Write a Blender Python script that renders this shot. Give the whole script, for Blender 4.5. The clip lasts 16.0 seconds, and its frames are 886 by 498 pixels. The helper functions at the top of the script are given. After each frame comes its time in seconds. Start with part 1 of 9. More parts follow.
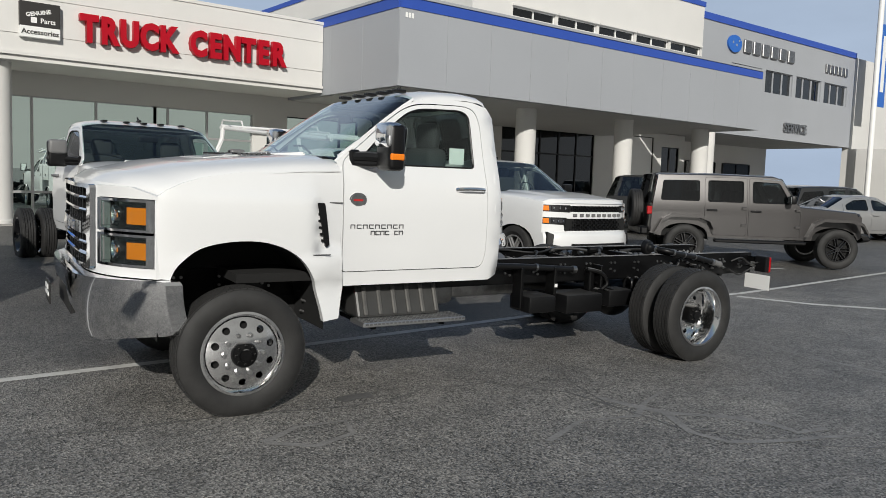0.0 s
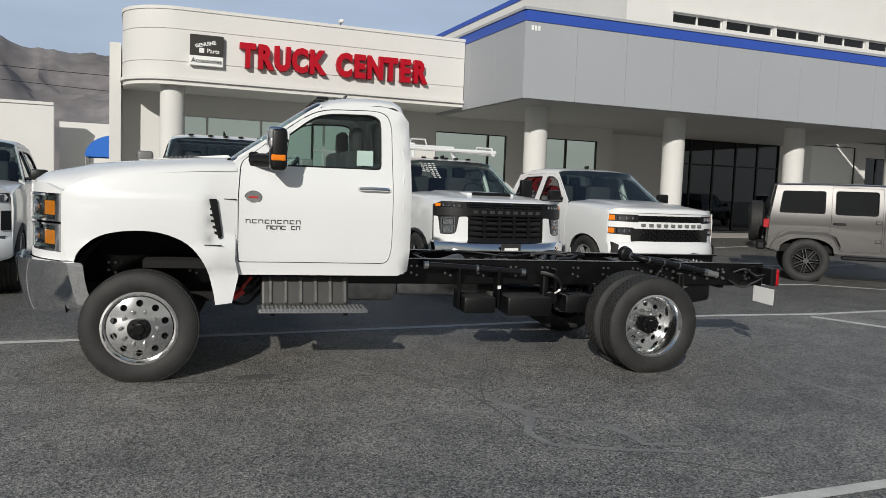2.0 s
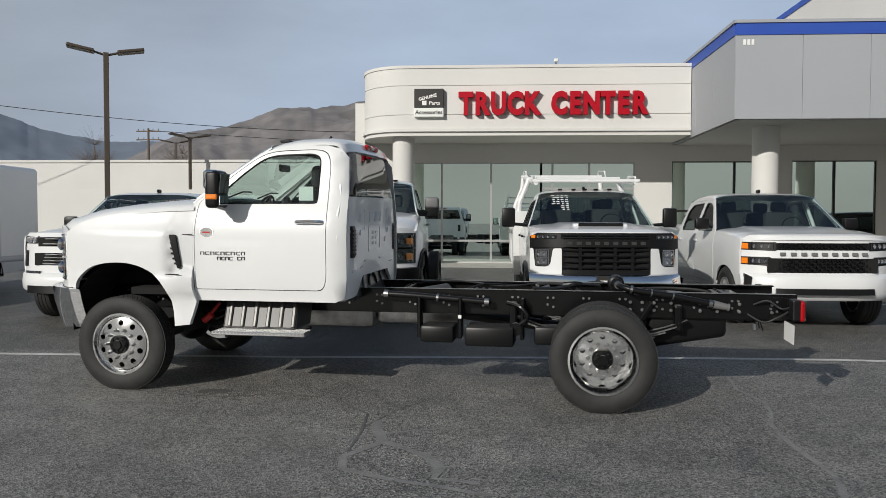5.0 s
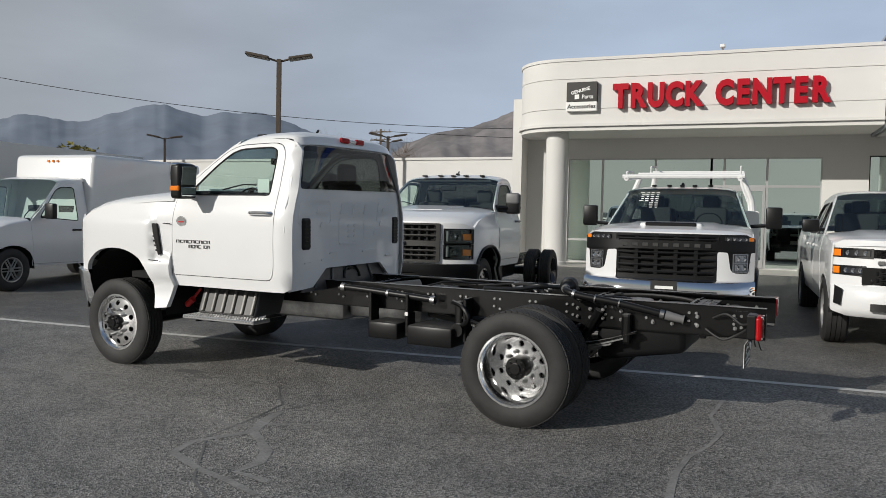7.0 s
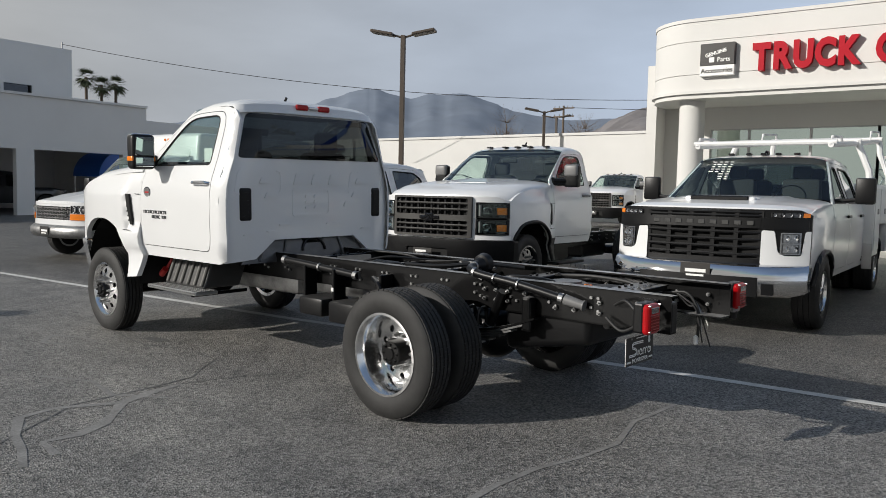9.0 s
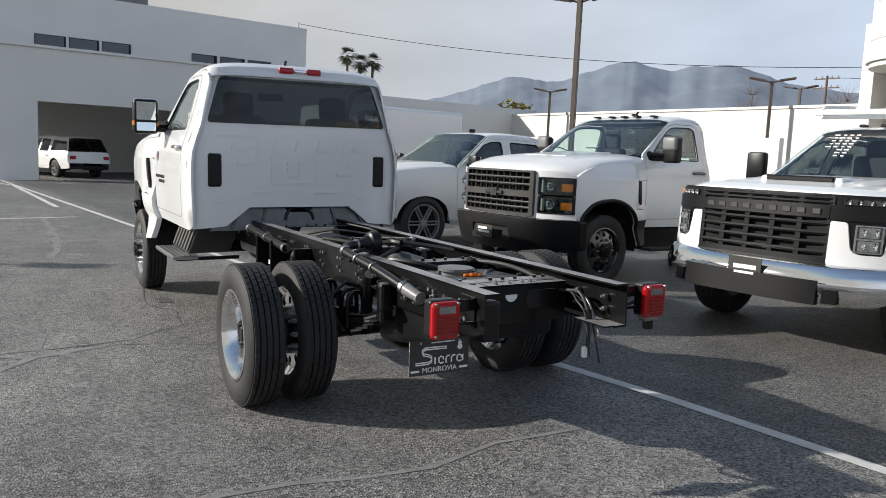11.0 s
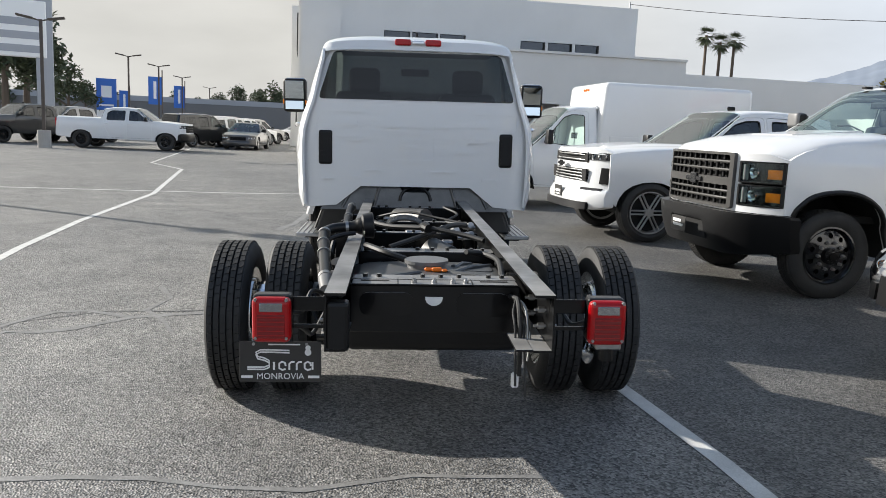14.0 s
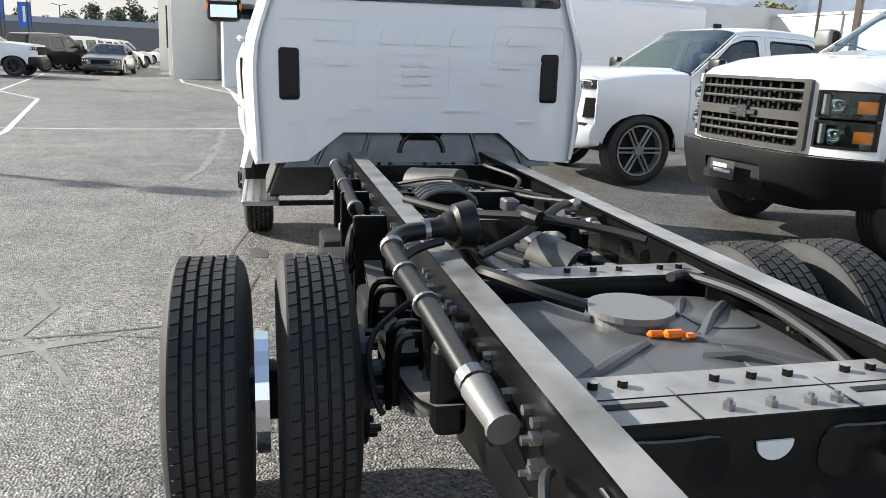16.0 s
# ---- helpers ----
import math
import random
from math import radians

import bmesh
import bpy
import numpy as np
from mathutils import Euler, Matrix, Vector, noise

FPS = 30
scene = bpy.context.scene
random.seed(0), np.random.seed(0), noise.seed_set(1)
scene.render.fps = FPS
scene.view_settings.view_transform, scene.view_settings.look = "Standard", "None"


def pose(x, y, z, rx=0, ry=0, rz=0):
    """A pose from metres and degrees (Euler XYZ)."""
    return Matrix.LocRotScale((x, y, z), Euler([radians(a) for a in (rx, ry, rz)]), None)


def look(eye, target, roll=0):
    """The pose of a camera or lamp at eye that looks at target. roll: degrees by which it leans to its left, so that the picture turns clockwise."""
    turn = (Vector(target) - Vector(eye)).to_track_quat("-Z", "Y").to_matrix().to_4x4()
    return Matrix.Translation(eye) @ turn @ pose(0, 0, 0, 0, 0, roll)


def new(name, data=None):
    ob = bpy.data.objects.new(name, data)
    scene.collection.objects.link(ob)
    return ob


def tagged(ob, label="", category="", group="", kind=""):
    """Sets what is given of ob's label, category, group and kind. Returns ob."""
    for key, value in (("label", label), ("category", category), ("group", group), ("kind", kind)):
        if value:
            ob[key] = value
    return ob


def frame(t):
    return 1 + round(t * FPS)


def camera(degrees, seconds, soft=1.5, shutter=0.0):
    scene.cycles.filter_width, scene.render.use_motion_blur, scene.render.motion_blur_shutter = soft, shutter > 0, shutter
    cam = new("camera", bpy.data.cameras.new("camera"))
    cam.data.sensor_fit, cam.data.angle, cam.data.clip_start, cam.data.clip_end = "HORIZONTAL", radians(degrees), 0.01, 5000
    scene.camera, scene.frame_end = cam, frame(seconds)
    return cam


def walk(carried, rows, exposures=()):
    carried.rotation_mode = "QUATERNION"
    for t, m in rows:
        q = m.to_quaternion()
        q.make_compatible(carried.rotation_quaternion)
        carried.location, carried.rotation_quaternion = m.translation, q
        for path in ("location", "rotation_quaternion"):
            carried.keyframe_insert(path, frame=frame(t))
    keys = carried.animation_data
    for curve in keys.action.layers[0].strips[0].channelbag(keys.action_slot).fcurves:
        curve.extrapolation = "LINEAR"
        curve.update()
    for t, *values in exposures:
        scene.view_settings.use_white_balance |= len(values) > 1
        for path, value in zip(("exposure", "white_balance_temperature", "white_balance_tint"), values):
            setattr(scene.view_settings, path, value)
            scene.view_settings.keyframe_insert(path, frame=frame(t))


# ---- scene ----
cam = camera(59.4, 16.0, soft=0.7)
METRES, EYE, TILT, LEAN, TURN = 17.64, 1.57, 0.0, 0.0, -38.0
ROWS = [
    (0.0, 0.0, 0.0, 0.0, 0.17, -4.93, -1.92),
    (0.5, 0.0364, -0.0044, -0.0007, 4.06, -4.73, -1.91),
    (1.0, 0.0732, -0.0042, -0.0014, 8.15, -4.7, -2.06),
    (1.5, 0.1073, -0.0001, -0.0022, 12.37, -4.64, -2.23),
    (2.0, 0.1398, 0.0046, -0.0019, 16.52, -4.35, -2.18),
    (2.5, 0.1702, 0.0105, -0.001, 20.61, -3.81, -1.84),
    (3.0, 0.1984, 0.0197, -0.0002, 24.6, -3.16, -1.27),
    (3.5, 0.2295, 0.0292, -0.0006, 28.68, -2.59, -0.64),
    (4.0, 0.2567, 0.0465, -0.0019, 32.7, -2.12, -0.25),
    (6.5, 0.3723, 0.1781, -0.0037, 54.81, -1.87, -0.94),
    (7.0, 0.3875, 0.21, -0.0036, 58.96, -2.24, -1.22),
    (7.5, 0.3952, 0.2419, -0.0042, 62.54, -2.62, -1.48),
    (8.0, 0.4042, 0.2744, -0.004, 66.08, -3.02, -1.54),
    (8.5, 0.4075, 0.3055, -0.0048, 69.72, -3.47, -1.47),
    (9.0, 0.4089, 0.3376, -0.0052, 73.68, -4.11, -1.27),
    (11.5, 0.3743, 0.5049, -0.0027, 97.85, -7.0, -3.04),
    (12.0, 0.3583, 0.5326, -0.0036, 104.33, -7.33, -3.35),
    (12.5, 0.3431, 0.5561, -0.0034, 110.93, -7.62, -3.37),
    (13.0, 0.3303, 0.5738, -0.0019, 115.49, -7.71, -3.1),
    (13.5, 0.3225, 0.5769, -0.0019, 117.44, -8.01, -2.78),
    (14.0, 0.3192, 0.5737, -0.0024, 118.01, -8.71, -2.6),
    (14.5, 0.3109, 0.5592, -0.0016, 117.34, -9.83, -2.55),
    (15.0, 0.2897, 0.5368, -0.0033, 115.57, -11.19, -2.66),
    (15.5, 0.2635, 0.5083, -0.0043, 112.61, -12.52, -2.78),
    (16.0, 0.2379, 0.4778, -0.0061, 109.04, -13.76, -2.63),
]
walk(cam, [(t, pose(0, 0, EYE, TILT, LEAN, TURN) @ pose(METRES * x, METRES * y, METRES * z, 90 + pitch, roll, yaw)) for t, x, y, z, yaw, pitch, roll in ROWS], exposures=((0.0, -0.15, 6600, 8), (4.0, -0.2, 6600, 8), (9.0, 0.07, 6650, 9), (11.5, 0.7, 6650, 9), (13.0, 0.95, 6650, 9), (14.5, 1.02, 6700, 9), (16.0, 1.34, 6700, 9)))


# ---- world, sun, exposure ----
SUN_AZ, SUN_EL = 55.0, 24.5          # the way the light travels, from +x towards +y; height above the horizon
world = bpy.data.worlds.new("world")
scene.world = world
world.use_nodes = True
wn, wl = world.node_tree.nodes, world.node_tree.links
wn.clear()
w_out = wn.new("ShaderNodeOutputWorld")
w_bg = wn.new("ShaderNodeBackground")
w_sky = wn.new("ShaderNodeTexSky")
w_sky.sky_type, w_sky.sun_disc = "NISHITA", False
w_sky.sun_elevation, w_sky.sun_rotation = radians(SUN_EL), radians(215.0)
w_sky.air_density, w_sky.dust_density, w_sky.ozone_density = 1.0, 0.8, 1.2
w_co = wn.new("ShaderNodeTexCoord")
w_map = wn.new("ShaderNodeMapping")
w_map.inputs["Scale"].default_value = (1.0, 1.0, 3.2)
w_noise = wn.new("ShaderNodeTexNoise")
w_noise.inputs["Scale"].default_value, w_noise.inputs["Detail"].default_value = 2.1, 7
w_noise.inputs["Roughness"].default_value = 0.52
w_ramp = wn.new("ShaderNodeValToRGB")
w_ramp.color_ramp.elements[0].position, w_ramp.color_ramp.elements[0].color = 0.36, (0.45, 0.45, 0.45, 1)
w_ramp.color_ramp.elements[1].position, w_ramp.color_ramp.elements[1].color = 0.72, (0.92, 0.92, 0.92, 1)
w_mix = wn.new("ShaderNodeMixRGB")
w_mix.inputs["Color2"].default_value = (8.2, 8.5, 9.0, 1)
wl.new(w_co.outputs["Generated"], w_map.inputs["Vector"])
wl.new(w_map.outputs["Vector"], w_noise.inputs["Vector"])
wl.new(w_noise.outputs["Fac"], w_ramp.inputs["Fac"])
w_sep = wn.new("ShaderNodeSeparateXYZ")
w_high = wn.new("ShaderNodeMapRange")       # thin haze low down, clearer sky overhead
w_high.inputs["From Min"].default_value, w_high.inputs["From Max"].default_value = 0.12, 0.62
w_high.inputs["To Min"].default_value, w_high.inputs["To Max"].default_value = 1.0, 0.05
w_mul = wn.new("ShaderNodeMath")
w_mul.operation = "MULTIPLY"
wl.new(w_co.outputs["Generated"], w_sep.inputs["Vector"])
wl.new(w_sep.outputs["Z"], w_high.inputs["Value"])
wl.new(w_high.outputs["Result"], w_mul.inputs[0])
wl.new(w_ramp.outputs["Color"], w_mul.inputs[1])
wl.new(w_mul.outputs["Value"], w_mix.inputs["Fac"])
wl.new(w_sky.outputs["Color"], w_mix.inputs["Color1"])
w_cap = wn.new("ShaderNodeMixRGB")          # an even veil of high cloud
w_cap.blend_type = "DARKEN"
w_cap.inputs["Fac"].default_value = 1.0
w_tint = wn.new("ShaderNodeMixRGB")         # bluer away from the sun, whiter towards it
w_tint.inputs["Color1"].default_value, w_tint.inputs["Color2"].default_value = (4.1, 5.1, 6.8, 1), (3.15, 3.15, 3.08, 1)
w_dot = wn.new("ShaderNodeVectorMath")
w_dot.operation = "DOT_PRODUCT"
w_dot.inputs[1].default_value = (-math.cos(radians(SUN_AZ)), -math.sin(radians(SUN_AZ)), 0.0)
w_near = wn.new("ShaderNodeMapRange")
w_near.inputs["From Min"].default_value, w_near.inputs["From Max"].default_value = -0.95, 0.35
wl.new(w_co.outputs["Generated"], w_dot.inputs[0])
wl.new(w_dot.outputs["Value"], w_near.inputs["Value"])
wl.new(w_near.outputs["Result"], w_tint.inputs["Fac"])
w_soft = wn.new("ShaderNodeMixRGB")         # thin streaks in the veil
w_soft.blend_type = "MULTIPLY"
w_soft.inputs["Fac"].default_value = 1.0
w_str = wn.new("ShaderNodeMapRange")
w_str.inputs["From Min"].default_value, w_str.inputs["From Max"].default_value = 0.3, 0.7
w_str.inputs["To Min"].default_value, w_str.inputs["To Max"].default_value = 0.84, 1.14
wl.new(w_noise.outputs["Fac"], w_str.inputs["Value"])
wl.new(w_tint.outputs["Color"], w_soft.inputs["Color1"])
wl.new(w_str.outputs["Result"], w_soft.inputs["Color2"])
wl.new(w_soft.outputs["Color"], w_cap.inputs["Color2"])
wl.new(w_mix.outputs["Color"], w_cap.inputs["Color1"])
wl.new(w_cap.outputs["Color"], w_bg.inputs["Color"])
wl.new(w_bg.outputs["Background"], w_out.inputs["Surface"])
w_bg.inputs["Strength"].default_value = 0.112

sun = new("sun", bpy.data.lights.new("sun", "SUN"))
sun.data.energy, sun.data.angle, sun.data.color = 4.1, radians(0.6), (1.0, 0.965, 0.92)
_a, _e = radians(SUN_AZ), radians(SUN_EL)
sun.matrix_world = look((0, 0, 30), (math.cos(_a) * math.cos(_e), math.sin(_a) * math.cos(_e), 30 - math.sin(_e)))
scene.view_settings.exposure = 0.0


# ---- materials ----
def mat(name, color, rough=0.5, metal=0.0, grain=0.0, grain_scale=60.0, stain=0.0, stain_scale=2.0, bump=0.0, coat=0.0, emit=0.0, spec=0.5, coat_rough=0.06, top_sheen=0.0, coat_ior=1.5):
    """A procedural surface: base colour varied at two scales, with fine relief."""
    m = bpy.data.materials.new(name)
    m.use_nodes = True
    nt = m.node_tree
    b = nt.nodes["Principled BSDF"]
    b.inputs["Base Color"].default_value = (*color, 1)
    b.inputs["Roughness"].default_value = rough
    b.inputs["Metallic"].default_value = metal
    b.inputs["Coat Weight"].default_value = coat
    b.inputs["Coat Roughness"].default_value = coat_rough
    b.inputs["Coat IOR"].default_value = coat_ior
    b.inputs["Specular IOR Level"].default_value = spec
    if emit:
        b.inputs["Emission Color"].default_value = (*color, 1)
        b.inputs["Emission Strength"].default_value = emit
    if grain or stain or bump:
        co = nt.nodes.new("ShaderNodeTexCoord")
        n1 = nt.nodes.new("ShaderNodeTexNoise")
        n1.inputs["Scale"].default_value, n1.inputs["Detail"].default_value = grain_scale, 4
        n2 = nt.nodes.new("ShaderNodeTexNoise")
        n2.inputs["Scale"].default_value, n2.inputs["Detail"].default_value = stain_scale, 5
        nt.links.new(co.outputs["Object"], n1.inputs["Vector"])
        nt.links.new(co.outputs["Object"], n2.inputs["Vector"])
        dark = tuple(c * (1 - min(0.9, grain)) for c in color)
        lite = tuple(min(1, c * (1 + grain)) for c in color)
        r1 = nt.nodes.new("ShaderNodeMixRGB")
        r1.inputs["Color1"].default_value, r1.inputs["Color2"].default_value = (*dark, 1), (*lite, 1)
        nt.links.new(n1.outputs["Fac"], r1.inputs["Fac"])
        r2 = nt.nodes.new("ShaderNodeValToRGB")
        r2.color_ramp.elements[0].position, r2.color_ramp.elements[1].position = 0.3, 0.7
        r2.color_ramp.elements[0].color = (1 - stain, 1 - stain, 1 - stain, 1)
        mu = nt.nodes.new("ShaderNodeMixRGB")
        mu.blend_type = "MULTIPLY"
        mu.inputs["Fac"].default_value = 1
        nt.links.new(n2.outputs["Fac"], r2.inputs["Fac"])
        nt.links.new(r1.outputs["Color"], mu.inputs["Color1"])
        nt.links.new(r2.outputs["Color"], mu.inputs["Color2"])
        nt.links.new(mu.outputs["Color"], b.inputs["Base Color"])
        if top_sheen:                            # pale colour on level faces stands in for sky sheen
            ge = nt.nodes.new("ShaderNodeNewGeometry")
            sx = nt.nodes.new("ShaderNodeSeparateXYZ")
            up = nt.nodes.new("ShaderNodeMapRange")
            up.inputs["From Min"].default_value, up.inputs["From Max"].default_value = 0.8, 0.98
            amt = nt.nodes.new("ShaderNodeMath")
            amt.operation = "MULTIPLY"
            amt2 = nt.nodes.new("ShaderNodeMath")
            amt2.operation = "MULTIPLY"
            amt2.inputs[1].default_value = top_sheen * 1.7
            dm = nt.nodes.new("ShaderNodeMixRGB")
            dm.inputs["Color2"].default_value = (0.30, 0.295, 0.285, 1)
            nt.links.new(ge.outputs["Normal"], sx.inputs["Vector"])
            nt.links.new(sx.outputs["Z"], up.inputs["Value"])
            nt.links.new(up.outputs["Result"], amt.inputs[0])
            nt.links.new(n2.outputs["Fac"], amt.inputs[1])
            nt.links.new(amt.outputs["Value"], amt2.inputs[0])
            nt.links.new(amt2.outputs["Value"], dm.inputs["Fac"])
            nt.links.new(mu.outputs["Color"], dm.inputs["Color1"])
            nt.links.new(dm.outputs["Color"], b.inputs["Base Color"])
        if bump:
            bp = nt.nodes.new("ShaderNodeBump")
            bp.inputs["Strength"].default_value, bp.inputs["Distance"].default_value = bump, 0.004
            nt.links.new(n1.outputs["Fac"], bp.inputs["Height"])
            nt.links.new(bp.outputs["Normal"], b.inputs["Normal"])
    return m


def glass_mat(name, tint, rough=0.0, through_=0.6, gloss=0.06, sheen=(0.95, 0.97, 1.0)):
    """Thin pane: part clear, part mirror by the angle."""
    m = bpy.data.materials.new(name)
    m.use_nodes = True
    nt = m.node_tree
    out = nt.nodes["Material Output"]
    nt.nodes.remove(nt.nodes["Principled BSDF"])
    tr = nt.nodes.new("ShaderNodeBsdfTransparent")
    tr.inputs["Color"].default_value = (*[c * through_ for c in tint], 1)
    gl = nt.nodes.new("ShaderNodeBsdfGlossy")
    gl.inputs["Roughness"].default_value = rough
    gl.inputs["Color"].default_value = (*sheen, 1)
    lw = nt.nodes.new("ShaderNodeLayerWeight")
    lw.inputs["Blend"].default_value = 0.5
    pw = nt.nodes.new("ShaderNodeMath")
    pw.operation = "POWER"
    pw.inputs[1].default_value = 4.0
    fr = nt.nodes.new("ShaderNodeMapRange")
    fr.inputs["To Min"].default_value, fr.inputs["To Max"].default_value = gloss, 1.0
    nt.links.new(lw.outputs["Facing"], pw.inputs[0])
    nt.links.new(pw.outputs["Value"], fr.inputs["Value"])
    mx = nt.nodes.new("ShaderNodeMixShader")
    nt.links.new(fr.outputs["Result"], mx.inputs["Fac"])
    nt.links.new(tr.outputs["BSDF"], mx.inputs[1])
    nt.links.new(gl.outputs["BSDF"], mx.inputs[2])
    nt.links.new(mx.outputs["Shader"], out.inputs["Surface"])
    return m


WHITE = mat("white_paint", (0.73, 0.735, 0.735), 0.32, coat=0.8, stain=0.03, stain_scale=1.5, grain=0.01)
WHITE_DULL = mat("white_paint_dull", (0.76, 0.76, 0.75), 0.42, coat=0.2, stain=0.08, grain=0.02)
BLACK_FRAME = mat("black_chassis_paint", (0.004, 0.004, 0.0043), 0.45, coat=0.45, coat_rough=0.14, spec=0.12, top_sheen=0.8, coat_ior=1.5, stain=0.4, stain_scale=6, grain=0.3, grain_scale=90)
BLACK_PLASTIC = mat("black_plastic", (0.0055, 0.0055, 0.006), 0.4, spec=0.3, top_sheen=0.12, grain=0.2, grain_scale=400, bump=0.05)
GREY_PLASTIC = mat("grey_plastic", (0.15, 0.15, 0.15), 0.42, grain=0.2, grain_scale=300, bump=0.05)
TAUPE_GRILLE = mat("satin_grey_grille", (0.055, 0.053, 0.050), 0.36, grain=0.1, grain_scale=300)
# near-black for hollows and hidden parts, their shade put into the colour
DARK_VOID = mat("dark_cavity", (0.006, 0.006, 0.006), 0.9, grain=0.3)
RUBBER = mat("tyre_rubber", (0.024, 0.0235, 0.023), 0.7, grain=0.35, grain_scale=160, stain=0.45, stain_scale=9, bump=0.25)
CHROME = mat("chrome", (0.86, 0.86, 0.87), 0.06, 1.0, stain=0.06, stain_scale=5, grain=0.02)
ALU = mat("polished_aluminium", (0.86, 0.86, 0.86), 0.13, 1.0, stain=0.1, stain_scale=8, grain=0.04)
STEEL = mat("dull_steel", (0.42, 0.42, 0.42), 0.4, 1.0, stain=0.4, stain_scale=10, grain=0.2)
GALV = mat("grey_heat_shield", (0.15, 0.147, 0.14), 0.45, 0.6, stain=0.3, stain_scale=9, grain=0.2)
GREY_DARK = mat("dark_grey_moulding", (0.045, 0.045, 0.044), 0.42, grain=0.2, grain_scale=300, stain=0.25, stain_scale=7)
GREY_TANK = mat("moulded_tank_grey", (0.085, 0.085, 0.085), 0.36, grain=0.15, grain_scale=200, stain=0.2, stain_scale=8)
SATIN_DARK = mat("satin_dark_metal", (0.11, 0.11, 0.11), 0.3, 0.5, grain=0.2, grain_scale=120, stain=0.3, stain_scale=9)
TREADPLATE = mat("aluminium_tread", (0.62, 0.62, 0.62), 0.3, 0.9, stain=0.2, grain=0.15, grain_scale=120)
AMBER = mat("amber_lens", (0.78, 0.20, 0.008), 0.2, coat=0.4, grain=0.15, grain_scale=200)
RED_LENS = mat("red_lens", (0.36, 0.001, 0.004), 0.3, coat=0.25, spec=0.3, grain=0.2, grain_scale=250)
RED_DEEP = mat("deep_red_lens", (0.17, 0.001, 0.003), 0.25, coat=0.3, grain=0.15, grain_scale=250)
CLEAR_LENS = mat("clear_lens", (0.72, 0.73, 0.75), 0.14, 0.6, coat=1.0, grain=0.2, grain_scale=120)
SMOKED_LENS = mat("smoked_lens", (0.26, 0.265, 0.27), 0.16, 0.7, coat=1.0, grain=0.5, grain_scale=60)
DARK_LENS = mat("dark_lens", (0.04, 0.04, 0.045), 0.08, 0.2, coat=1.0, grain=0.2)
ORANGE = mat("orange_connector", (0.80, 0.17, 0.01), 0.4, grain=0.05)
RED_PLASTIC = mat("red_plastic", (0.45, 0.02, 0.02), 0.4, grain=0.1)
GLASS = glass_mat("window_glass", (0.85, 0.97, 0.93), 0.0, 0.92)
GLASS_DARK = glass_mat("tinted_glass", (0.75, 0.85, 0.85), 0.0, 0.16, 0.07)
SHOPGLASS = glass_mat("shop_glass", (0.75, 0.95, 0.88), 0.0, 0.2, 0.92, (0.86, 1.0, 0.94))
GLASS_MID = glass_mat("privacy_glass", (0.85, 0.95, 0.97), 0.0, 0.07, 0.03)
SEAT = mat("dark_seat_fabric", (0.03, 0.03, 0.032), 0.9, grain=0.3, grain_scale=200)
TRIM_IN = mat("dark_interior_trim", (0.045, 0.045, 0.047), 0.7, grain=0.1)
BADGE = mat("badge_letters", (0.11, 0.11, 0.115), 0.35, 0.4, grain=0.05)
MIRROR = mat("mirror_glass", (0.75, 0.8, 0.8), 0.02, 1.0, grain=0.01)
GUNMETAL = mat("gunmetal_paint", (0.060, 0.056, 0.055), 0.32, 0.3, coat=0.9, stain=0.05, grain=0.03)
DARK_PAINT = mat("dark_car_paint", (0.025, 0.026, 0.028), 0.3, 0.3, coat=0.9, grain=0.02)
SILVER_PAINT = mat("silver_car_paint", (0.35, 0.35, 0.35), 0.3, 0.5, coat=0.9, grain=0.02)
RED_PAINT = mat("red_car_paint", (0.40, 0.015, 0.015), 0.3, coat=0.9, grain=0.02)
BLACK_GLOSS = mat("gloss_black", (0.008, 0.008, 0.009), 0.15, coat=0.8, grain=0.02)
STUCCO = mat("white_stucco", (0.68, 0.67, 0.645), 0.85, grain=0.05, grain_scale=90, stain=0.07, stain_scale=0.5, bump=0.25)
STUCCO_GREY = mat("grey_panel", (0.36, 0.375, 0.40), 0.6, grain=0.04, grain_scale=60, stain=0.06, stain_scale=0.35, bump=0.1)
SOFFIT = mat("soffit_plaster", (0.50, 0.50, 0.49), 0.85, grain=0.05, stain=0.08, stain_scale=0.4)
BLUE_BAND = mat("blue_band", (0.03, 0.085, 0.42), 0.45, grain=0.04, stain=0.08)
RED_SIGN = mat("red_sign_letters", (0.43, 0.004, 0.016), 0.5, spec=0.2, grain=0.04, stain=0.05)
SIGN_BLACK = mat("black_sign", (0.03, 0.028, 0.026), 0.45, grain=0.1)
SIGN_WHITE = mat("white_sign", (0.82, 0.82, 0.80), 0.5, grain=0.02)
POLE = mat("brown_pole_paint", (0.085, 0.065, 0.05), 0.5, grain=0.15, stain=0.2)
CONCRETE = mat("concrete", (0.42, 0.40, 0.37), 0.9, grain=0.12, grain_scale=40, stain=0.15, bump=0.3)
LINE_PAINT = mat("worn_line_paint", (0.62, 0.61, 0.58), 0.8, grain=0.25, grain_scale=120, stain=0.25, stain_scale=6)
MULLION = mat("dark_mullion", (0.03, 0.03, 0.03), 0.4, 0.5, grain=0.1)
ALU_MULLION = mat("aluminium_mullion", (0.5, 0.5, 0.5), 0.4, 0.6, grain=0.1)
BARK = mat("bark", (0.13, 0.10, 0.075), 0.9, grain=0.4, grain_scale=20, bump=0.5)
LEAF = mat("leaf", (0.08, 0.10, 0.05), 0.8, grain=0.5, grain_scale=3, stain=0.4, stain_scale=0.8)
LEAF_YEL = mat("yellow_leaf", (0.27, 0.23, 0.04), 0.8, grain=0.4, grain_scale=3, stain=0.3)
